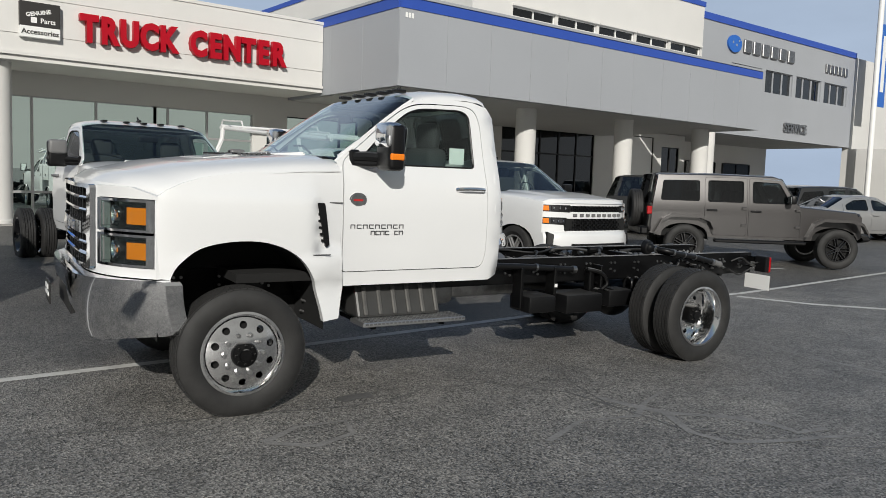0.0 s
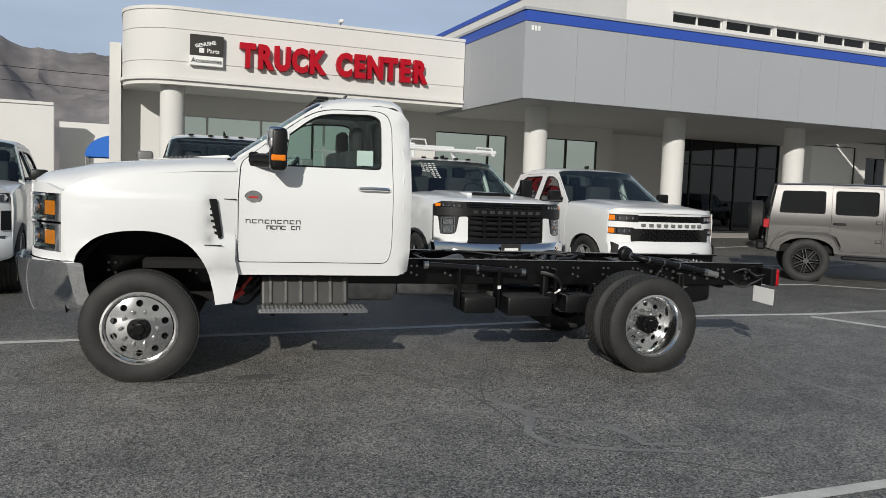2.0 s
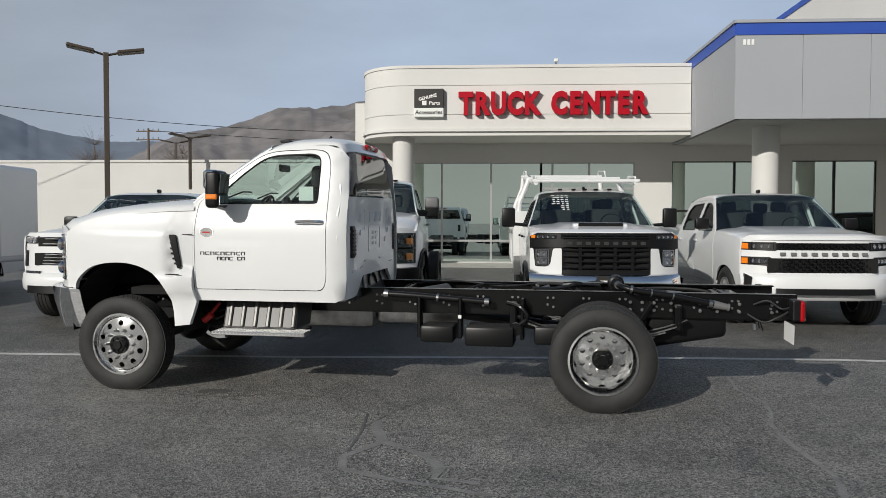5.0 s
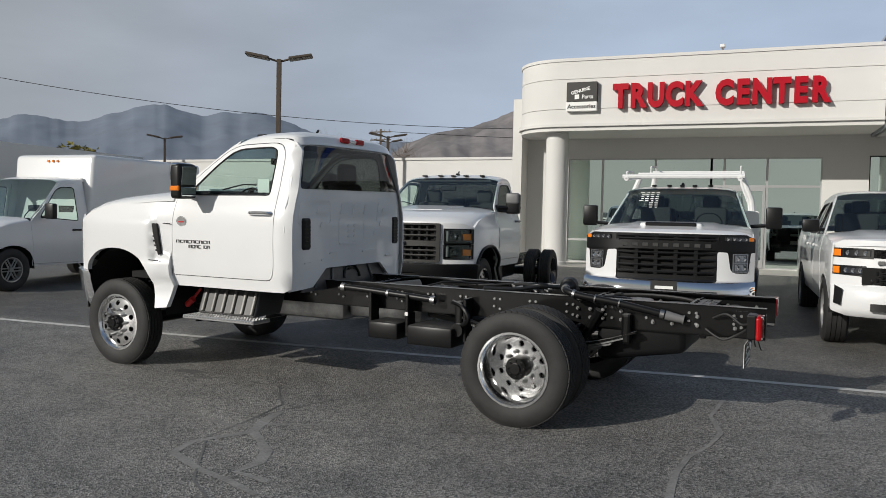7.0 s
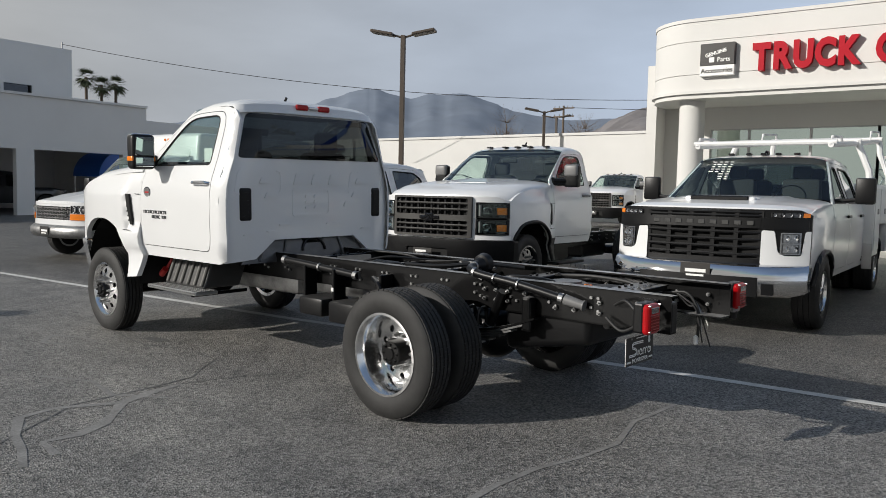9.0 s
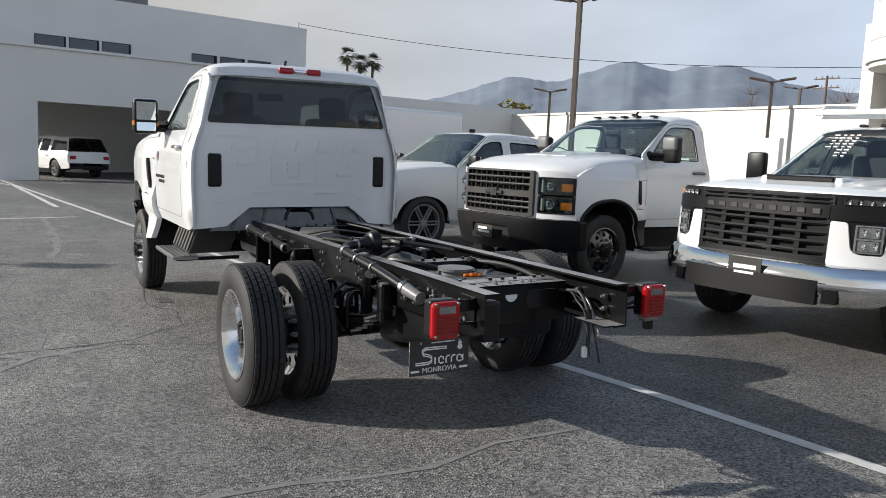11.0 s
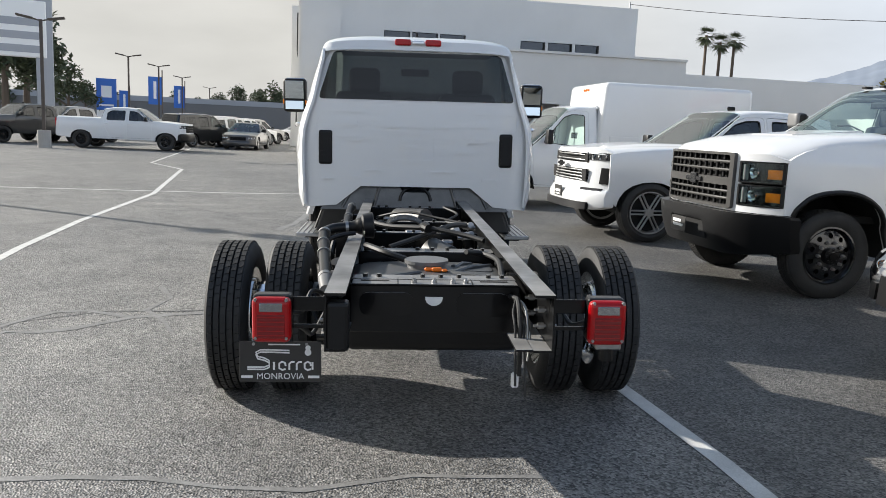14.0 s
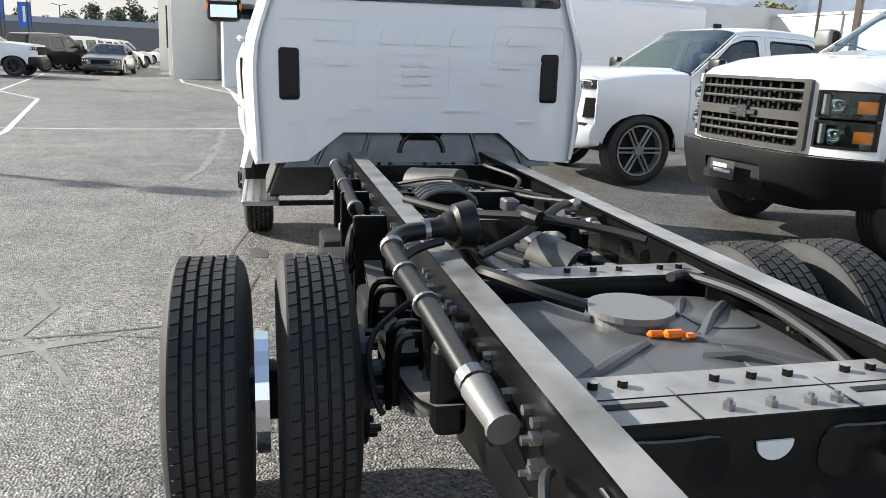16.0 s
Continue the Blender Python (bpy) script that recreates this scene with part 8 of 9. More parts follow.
def pickup_spec(dz=0.0, dx=0.0, crew=True, back=4.85):
    """Side view of a full-size pickup; dz lifts hood and roof."""
    belt, top = 1.30 + dz * 0.9, 1.875 + dz
    fr = 0.62 + dx
    d1 = [(fr, 0.52 + dz), (fr - 0.02, belt - 0.02), (fr + 0.10, belt + 0.05), (fr + 0.62, top - 0.16), (fr + 0.80, top - 0.095), (fr + 1.08, top - 0.085), (fr + 1.10, 0.52 + dz)]
    w1 = [(fr + 0.17, belt), (fr + 0.62, top - 0.21), (fr + 0.80, top - 0.15), (fr + 1.01, top - 0.14), (fr + 1.01, belt)]
    d2 = [(fr + 1.12, 0.52 + dz), (fr + 1.12, top - 0.085), (fr + 1.85, top - 0.10), (fr + 2.10, top - 0.22), (fr + 2.14, belt), (fr + 2.02, 0.85 + dz), (fr + 1.85, 0.52 + dz)]
    w2 = [(fr + 1.20, belt), (fr + 1.20, top - 0.14), (fr + 1.80, top - 0.155), (fr + 1.98, top - 0.26), (fr + 2.0, belt)]
    rnd = lambda p: rounded(p, 0.04, 2)
    return dict(
        wb=3.74, front=-0.62, back=back, sill=0.45 + dz, drop=0.07,
        nose=[(-0.90, 1.19 + dz), (-0.87, 1.235 + dz), (-0.78, 1.265 + dz), (-0.4, 1.30 + dz), (0.2, 1.335 + dz), (fr - 0.02, 1.345 + dz)],
        screen=[(fr - 0.02, 1.345 + dz), (fr + 0.34, 1.60 + dz), (fr + 0.70, top - 0.02)],
        roof=[(fr + 0.70, top - 0.02), (fr + 0.9, top + 0.015), (fr + 1.3, top + 0.03), (fr + 1.8, top + 0.01), (fr + 2.16, top - 0.06)],
        tail=[(fr + 2.16, top - 0.06), (fr + 2.28, belt + 0.12), (fr + 2.30, belt + 0.10), (back - 0.05, belt + 0.10), (back, belt + 0.02)],
        doors=[rnd(d1), rnd(d2)] if crew else [rnd(d1)], windows=[rnd(w1), rnd(w2)] if crew else [rnd(w1)],
        zt=((0.4, 0.95), (0.6 + dz, 0.985), (0.9 + dz, 1.0), (belt - 0.15, 0.995), (belt, 0.955), (belt + 0.1, 0.92), (top, 0.74)),
        xt=((-0.92, 0.88), (-0.7, 0.98), (-0.3, 1.01), (0.3, 1.01), (0.9, 1.0), (3.2, 1.0), (3.8, 1.015), (5.5, 0.99)),
        R=0.40, tw=0.27, rim=0.24, track=0.88, rim_mat=SILVER_PAINT, paint=WHITE, mirror=(fr + 0.22, belt + 0.02), handle_z=belt - 0.16,
        seats=(fr + 0.75, fr + 1.60), tail_glass=2, glass=GLASS_DARK, roof_fin=(fr + 0.95, top + 0.02))


def place(name, x, y, rz, label, cat, group=""):
    return thing(name, pose(x, y, ground_z(y), 0, 0, rz), label, cat, group)


# light-duty pickup beside the service truck
def build_light_pickup():
    root = place("pickup_truck", 9.64, 9.22, 90, "white crew-cab pickup with black mesh grille on asphalt", "truck", "parked white trucks")
    P = pickup_spec()
    P["face"] = dict(w=0.98, bow=0.30, x=-0.93, z0=0.68, z1=1.25, rake=0.10, mat=WHITE, grilles=[(0.60, 1.055, 1.15), (0.70, 0.76, 0.95)], bars=[3, 5], dashes=14, bar_r=0.006,
                     lamps=[(0.62, 0.87, 1.07, 1.145, CLEAR_LENS), (0.90, 0.97, 1.07, 1.145, AMBER), (0.68, 0.88, 0.875, 0.95, CLEAR_LENS), (0.91, 0.97, 0.875, 0.95, AMBER)],
                     shapes=[([(0.59, 1.045), (0.59, 1.16), (0.975, 1.16), (0.975, 1.055)], BLACK_PLASTIC, 0.004, "lamp_surround", ""), ([(0.60, 0.80), (0.66, 0.965), (0.975, 0.965), (0.975, 0.86), (0.72, 0.85)], BLACK_PLASTIC, 0.004, "lamp_surround", ""), ([(0.90, 0.52), (0.88, 0.70), (0.955, 0.74), (0.965, 0.54)], BLACK_PLASTIC, 0.075, "air_slot", "black corner air slot")],
                     bumper=(0.40, 0.745, WHITE, 0.06, "white painted bumper"), letters=(0.985, 0.042, GREY_PLASTIC, 0.52), lout=0.03,
                     bands=[(0, 0.62, 0.48, 0.56, BLACK_PLASTIC, 0.075)])
    P["wheel_label"] = "silver six-spoke wheel"
    P["crease"] = 0.62
    half = car(root, P)
    return root


def build_rst_pickup():
    root = place("pickup_truck", -0.30, 9.20, 90, "white crew-cab pickup with machined spoke wheels", "truck", "parked white trucks")
    P = pickup_spec()
    P.update(R=0.415, rim=0.29, spokes=6, rim_mat=SILVER_PAINT, flare=None, handle=CHROME, crease=0.62)
    P["face"] = dict(w=0.98, bow=0.30, x=-0.93, z0=0.62, z1=1.25, rake=0.10, mat=WHITE, grilles=[(0.66, 1.06, 1.20), (0.70, 0.80, 0.97)], bars=[2, 4], bar_r=0.012, bar_mat=STEEL,
                     lamps=[(0.68, 0.95, 1.10, 1.20, CLEAR_LENS), (0.60, 0.92, 0.60, 0.72, DARK_LENS)],
                     bumper=(0.42, 0.70, WHITE, 0.06, "white painted bumper"), bands=[(0, 0.80, 0.42, 0.52, BLACK_PLASTIC, 0.075), (0.88, 0.97, 0.78, 1.0, BLACK_PLASTIC, 0.015)], plate=0.55)
    car(root, P)
    bm = boxes((-0.99, -0.965, -0.12, 0.12, 1.005, 1.045), (-0.992, -0.965, -0.05, 0.05, 0.985, 1.065), bevel=0.005)
    part("emblem", bm, BLACK_GLOSS, root, "plain dark cross-shaped emblem")
    return root


def build_service_truck():
    root = place("service_truck", 6.84, 9.32, 90, "white heavy-duty service truck with ladder rack and black grille", "truck", "parked white trucks")
    P = pickup_spec(dz=0.05, crew=True, back=3.0)
    P["back"] = 2.98
    P["tail"] = P["tail"][:2] + [(2.98, 1.2), (2.99, 0.8)]
    P["wb"] = 4.10
    P["tail_glass"] = 2
    P.update(R=0.40, dually=True, rim=0.22, rim_mat=ALU, mirror=(0.92, 1.34), mirror_h=0.30, mirror_out=0.30, track=0.90, handle=BLACK_PLASTIC, flare=0.03, flare_mat=WHITE, glass=GLASS_DARK)
    fang = rounded([(0.585, 0.72), (0.585, 1.065), (0.70, 1.06), (0.735, 0.845), (0.79, 0.815), (0.93, 0.815), (0.955, 1.06), (1.0, 1.06), (1.0, 0.72)], [0.02, 0.02, 0.02, 0.03, 0.02, 0.02, 0.02, 0, 0], 2)
    flank = [(0.56, 1.075), (0.56, 1.195), (0.64, 1.185), (0.98, 1.19), (0.98, 1.07)]
    P["face"] = dict(w=1.0, bow=0.28, x=-0.98, z0=0.70, z1=1.27, rake=0.06, mat=BLACK_PLASTIC, grilles=[(0.575, 1.185, 1.255), (0.575, 0.775, 1.075)], bars=[2, 4], dashes=6, stagger=False, dash_w=0.022, bar_r=0.017,
                     lamps=[(0.66, 0.925, 1.195, 1.242, CLEAR_LENS), (0.93, 0.985, 1.197, 1.24, AMBER), (0.755, 0.925, 0.83, 1.045, SMOKED_LENS), (0.77, 0.912, 0.84, 0.93, CLEAR_LENS), (0.77, 0.912, 0.945, 1.035, CLEAR_LENS)],
                     shapes=[(fang, WHITE, 0.014, "corner_panel", "white corner panel round the lower lamp"), (flank, BLACK_PLASTIC, 0.018, "lamp_surround", "")],
                     bands=[(0, 0.575, 1.083, 1.178, BLACK_PLASTIC, 0.022), (0, 0.60, 0.41, 0.60, BLACK_PLASTIC, 0.137), (0.64, 0.74, 0.43, 0.54, BLACK_PLASTIC, 0.135)], letters=(1.11, 0.045, GREY_DARK, 0.48), lout=0.028,
                     bumper=(0.40, 0.73, CHROME, 0.13, "bright steel front bumper"), plate=0.56)
    P["crease"] = 0.55
    P["flare_mat"] = BLACK_PLASTIC
    car(root, P)
    bm = boxes((-0.40, 0.40, -0.38, 0.38, 1.32, 1.398), bevel=0.03, seg=3)
    part("hood_scoop", bm, WHITE, root, "raised hood scoop", smooth=True)
    part("scoop_inlet", boxes((-0.42, -0.24, -0.31, 0.31, 1.352, 1.404), bevel=0.012), BLACK_PLASTIC, root, "black scoop inlet")
    for y in (-0.4, -0.18, 0, 0.18, 0.4):
        part("clearance_lamp", boxes((1.42, 1.50, y - 0.035, y + 0.035, 1.935, 1.965), bevel=0.01), BLACK_PLASTIC, root)
    # windscreen marks
    mark_rnd = random.Random(9)
    for k in range(8):
        u = 1.22 - 0.045 * k
        for y in (0.30, 0.37, 0.44, 0.51):
            if k > 4 and y > 0.4:
                continue
            w = mark_rnd.uniform(0.03, 0.06)
            zc = 1.395 + (u - 0.60) * 0.708 + 0.008
            part("screen_mark", boxes((u - 0.004, u + 0.004, y, y + w, zc - 0.004, zc + 0.006)), SIGN_WHITE, root, "white handwritten marks" if k == 0 and y < 0.31 else "")
    # utility body
    ub = group_part("utility_body", root, Matrix(), "white steel service body with side lockers")
    for s in (-1, 1):
        a, c = sorted((s * 0.62, s * 1.10))
        bm = boxes((3.06, 3.62, a, c, 0.62, 1.62), (4.58, 5.75, a, c, 0.62, 1.62), (3.62, 4.58, a, c, 1.05, 1.62), bevel=0.015)
        part("locker", bm, WHITE_DULL, ub)
        for x0, x1, z0 in ((3.10, 3.58, 0.70), (3.66, 4.54, 1.10), (4.62, 5.70, 0.70)):
            y0, y1 = sorted((s * 1.10, s * 1.112))
            part("locker_door", boxes((x0, x1, y0, y1, z0, 1.56), bevel=0.005), WHITE_DULL, ub)
            y0, y1 = sorted((s * 1.112, s * 1.13))
            part("latch", boxes(((x0 + x1) / 2 - 0.05, (x0 + x1) / 2 + 0.05, y0, y1, 1.2, 1.28), bevel=0.005), STEEL, ub)
    part("deck", boxes((3.05, 5.75, -0.62, 0.62, 0.80, 0.88)), WHITE_DULL, ub)
    part("bulkhead", boxes((3.04, 3.07, -1.10, 1.10, 0.62, 1.60)), WHITE_DULL, ub)
    part("rock_guard", boxes((3.03, 3.045, -1.10, -0.98, 0.45, 0.80), (3.03, 3.045, 0.98, 1.10, 0.45, 0.80)), TREADPLATE, ub, "bare metal rock guard")
    # rack
    rk = group_part("ladder_rack", root, Matrix(), "white tubular ladder rack above the cab")
    for s in (-1, 1):
        bm = bmesh.new()
        y = s * 0.80
        tube(bm, [(1.30, y, 2.05), (3.3, y, 2.19), (5.7, y, 2.38)], 0.035, 8)
        part("side_rail", bm, WHITE_DULL, rk)
        bm = bmesh.new()
        tube(bm, [(1.30, y, 2.05), (1.38, y, 2.15), (2.0, y, 2.19), (2.1, y, 2.11)], 0.018, 8)
        part("loop", bm, WHITE_DULL, rk)
        bm = bmesh.new()
        tube(bm, [(4.6, y, 2.32), (4.7, y, 2.46), (5.6, y, 2.52), (5.7, y, 2.38)], 0.018, 8)
        part("loop", bm, WHITE_DULL, rk)
        for x in (3.25, 5.55):
            bm = bmesh.new()
            tube(bm, [(x, s * 1.0, 1.60), (x, s * 0.98, 1.80), (x, s * 0.84, 2.15), (x, s * 0.82, 2.22 + 0.058 * (x - 3.0))], 0.045, 8)
            part("post", bm, WHITE_DULL, rk)
    for x in (1.34, 3.25, 5.55):
        bm = bmesh.new()
        z = 2.085 + 0.076 * (x - 1.34)
        rod(bm, (x, -0.86, z), (x, 0.86, z), 0.032, 8)
        part("cross_bar", bm, WHITE_DULL, rk)
    frame_rails(root, 2.9, 5.6, 0.72, 0.2, 0.40)
    return root


def build_second_chassis_truck(x=3.24, y=9.36, label="white single-cab chassis truck with grey grille and black bumper", length=5.4):
    root = place("chassis_truck", x, y, 90, label, "truck", "parked white trucks")
    low = 0.13
    root.location.z -= low
    cab_and_nose(root, WHITE, TAUPE_GRILLE, GREY_PLASTIC, BLACK_PLASTIC, detail=False)
    for s in (-1, 1):
        heavy_wheel(root, 0, s * 0.90, 0.412 + low, s, 0.418, 0.225, 0.262, "front", rim_mat=BLACK_GLOSS, label="black steel front wheel")
        heavy_wheel(root, length - 1.2, s * 0.95, 0.412 + low, s, 0.418, 0.225, 0.262, "rear", rim_mat=BLACK_GLOSS, label="black steel rear wheel")
        heavy_wheel(root, length - 1.2, s * 0.66, 0.412 + low, s, 0.418, 0.225, 0.262, "inner", rim_mat=BLACK_GLOSS)
        a, c = sorted((s * 0.82, s * 1.02))
        part("cab_step", boxes((0.85, 1.70, a, c, 0.50, 0.54), bevel=0.01), BLACK_PLASTIC, root, "black running step")
        part("side_tank", boxes((0.9, 1.6, min(s * 0.45, s * 0.8), max(s * 0.45, s * 0.8), 0.50, 0.80), bevel=0.03), BLACK_FRAME, root)
    frame_rails(root, -0.5, length)
    for k in (2.4, 3.2, 4.6, length - 0.1):
        part("cross_member", boxes((k, k + 0.08, -0.36, 0.36, 0.74, 0.84)), BLACK_FRAME, root)
    bm = bmesh.new()
    rod(bm, (length - 1.2, -0.9, 0.41 + low), (length - 1.2, 0.9, 0.41 + low), 0.08, 12)
    part("rear_axle", bm, BLACK_FRAME, root)
    part("fuel_tank", boxes((3.0, 4.0, -0.35, 0.35, 0.45, 0.75), bevel=0.04), BLACK_PLASTIC, root)
    return root


def build_box_van():
    root = place("box_van", -4.95, 8.5, 90, "white cutaway van with a tall smooth cargo box", "van", "parked white trucks")
    rnd = lambda p: rounded(p, 0.05, 2)
    d1 = rnd([(0.42, 0.45), (0.36, 1.22), (0.52, 1.30), (0.98, 1.84), (1.15, 1.92), (1.50, 1.92), (1.50, 0.45)])
    w1 = rnd([(0.58, 1.28), (1.0, 1.78), (1.15, 1.84), (1.42, 1.84), (1.42, 1.22)])
    P = dict(wb=3.6, front=-0.57, back=1.75, sill=0.42, drop=0.08, paint=WHITE,
             nose=[(-0.79, 1.02), (-0.74, 1.08), (-0.2, 1.20), (0.34, 1.28)], screen=[(0.34, 1.28), (0.72, 1.62), (1.06, 1.98)],
             roof=[(1.06, 1.98), (1.25, 2.03), (1.72, 2.05)], tail=[(1.72, 2.05), (1.75, 1.98)], doors=[d1], windows=[w1],
             zt=((0.4, 0.95), (0.8, 1.0), (1.15, 0.98), (1.3, 0.95), (2.05, 0.80)), xt=((-0.8, 0.86), (-0.6, 0.95), (0, 1.0), (5, 1.0)),
             R=0.37, tw=0.22, rim=0.21, track=0.87, rim_mat=SILVER_PAINT, mirror=(0.62, 1.25), mirror_h=0.28, mirror_out=0.2, handle_z=1.05, handle=BLACK_PLASTIC)
    P["face"] = dict(w=0.94, bow=0.22, x=-0.80, z0=0.62, z1=1.06, rake=0.05, mat=WHITE, grilles=[(0.60, 0.74, 0.98)], bars=[4], dashes=10, bar_mat=GREY_PLASTIC,
                     lamps=[(0.62, 0.92, 0.86, 1.0, CLEAR_LENS), (0.62, 0.93, 0.74, 0.85, AMBER)], bumper=(0.40, 0.64, STEEL, 0.10, "grey steel bumper"), plate=0.46)
    # the body stops behind the doors, the box carries the rear wheels
    P["wb"] = 3.3
    half = half_fn(P["zt"], P["xt"])
    P2 = dict(P)
    P2["back"] = 4.8
    P2["tail"] = [(1.72, 2.05), (1.76, 1.2), (1.80, 0.9), (4.75, 0.9), (4.8, 0.85)]
    car(root, P2)
    bm = boxes((1.62, 4.9, -1.02, 1.02, 0.62, 2.50), bevel=0.09, seg=4)
    for v in bm.verts:
        if v.co.z > 1.9 and v.co.x < 2.0:
            v.co.x += (v.co.z - 1.9) * 0.25
    b = part("cargo_box", bm, WHITE, root, "tall white moulded cargo box", smooth=True)
    for y in (-0.12, 0, 0.12):
        bm = bmesh.new()
        rod(bm, (1.80, y, 2.38), (1.72, y, 2.37), 0.025, 10)
        part("clearance_lamp", bm, AMBER, b, "small amber roof lamp")
    for s in (-1, 1):
        y0, y1 = sorted((s * 1.018, s * 1.03))
        part("locker_door", boxes((1.9, 2.9, y0, y1, 0.75, 1.45), bevel=0.004), WHITE, b)
        part("locker_door", boxes((3.6, 4.7, y0, y1, 0.75, 1.45), bevel=0.004), WHITE, b)
    return root


def suv_spec(L=4.7, H=1.75, wb=2.85, paint=DARK_PAINT, boxy=False):
    belt = H * 0.60
    fo, bk = -0.88, wb + (L - wb - 0.88)
    rnd = lambda p: rounded(p, 0.05, 2)
    d1 = rnd([(0.55, 0.42), (0.52, belt), (0.75, belt + 0.1), (1.25, H - 0.14), (1.62, H - 0.10), (1.62, 0.42)])
    w1 = rnd([(0.74, belt + 0.03), (1.27, H - 0.20), (1.55, H - 0.17), (1.55, belt + 0.03)])
    d2 = rnd([(1.65, 0.42), (1.65, H - 0.10), (2.45, H - 0.12), (2.55, belt), (2.40, 0.8), (2.2, 0.42)])
    w2 = rnd([(1.73, belt + 0.03), (1.73, H - 0.17), (2.38, H - 0.19), (2.44, belt + 0.03)])
    fx = [rnd([(2.62, belt + 0.05), (2.60, H - 0.20), (bk - 0.45, H - 0.25), (bk - 0.22, belt + 0.08)])]
    return dict(wb=wb, front=fo + 0.24, back=bk, sill=0.35, drop=0.07, paint=paint,
                nose=[(fo - 0.03, 0.90), (fo + 0.06, 0.97), (-0.2, 1.06), (0.50, belt)], screen=[(0.50, belt), (0.9, H - 0.30), (1.22, H - 0.05)],
                roof=[(1.22, H - 0.05), (1.6, H), (2.4, H), (bk - 0.45, H - 0.04), (bk - 0.3, H - 0.10)], tail=[(bk - 0.3, H - 0.10), (bk - 0.06, belt + 0.05), (bk - 0.02, 0.8), (bk, 0.62)],
                doors=[d1, d2], windows=[w1, w2], fixed=fx, zt=((0.3, 0.88), (0.6, 0.94), (belt - 0.1, 0.94), (belt, 0.90), (H, 0.66)), xt=((fo, 0.85), (-0.5, 0.98), (0, 1.0), (wb, 1.0), (bk, 0.93)),
                R=0.36, tw=0.23, rim=0.23, track=0.80, rim_mat=SILVER_PAINT, mirror=(0.80, belt), handle_z=belt - 0.14, tail_glass=2, glass=GLASS_DARK, seats=(1.2, 2.0),
                face=dict(w=0.90, bow=0.32, x=fo - 0.06, z0=0.55, z1=0.94, rake=0.10, mat=paint, grilles=[(0.55, 0.62, 0.88)], bars=[4], dashes=8,
                          lamps=[(0.58, 0.88, 0.78, 0.90, CLEAR_LENS)], bumper=(0.28, 0.60, paint, 0.05, "painted bumper")), step=0.2)


def sedan_spec(paint):
    P = suv_spec(4.75, 1.45, 2.80, paint)
    H, bk = 1.45, 3.85
    belt = 0.93
    rnd = lambda p: rounded(p, 0.05, 2)
    P.update(nose=[(-0.89, 0.70), (-0.80, 0.78), (0, 0.90), (0.45, 0.95)], screen=[(0.45, 0.95), (0.9, 1.20), (1.30, 1.40)], roof=[(1.30, 1.40), (1.6, 1.445), (2.1, 1.44), (2.5, 1.37)],
             tail=[(2.5, 1.37), (3.1, 1.06), (3.70, 1.00), (3.84, 0.9), (3.86, 0.6)], tail_glass=2,
             doors=[rnd([(0.5, 0.35), (0.48, 0.93), (0.75, 1.0), (1.25, 1.31), (1.6, 1.36), (1.6, 0.35)]), rnd([(1.63, 0.35), (1.63, 1.36), (2.2, 1.33), (2.55, 1.15), (2.55, 0.9), (2.3, 0.35)])],
             windows=[rnd([(0.75, 0.97), (1.28, 1.26), (1.53, 1.30), (1.53, 0.97)]), rnd([(1.7, 0.97), (1.7, 1.30), (2.15, 1.27), (2.45, 1.12), (2.45, 0.97)])], fixed=[],
             zt=((0.2, 0.86), (0.5, 0.92), (0.85, 0.92), (0.95, 0.88), (1.45, 0.62)), R=0.33, rim=0.22, sill=0.25, mirror=(0.8, 0.95), handle_z=0.82, back=3.86, drop=0.06, front_z=0.5)
    P["face"].update(z0=0.42, z1=0.74, x=-0.92, grilles=[(0.42, 0.50, 0.68)], lamps=[(0.50, 0.86, 0.58, 0.69, CLEAR_LENS)], bumper=(0.20, 0.48, paint, 0.04, "painted bumper"))
    return P


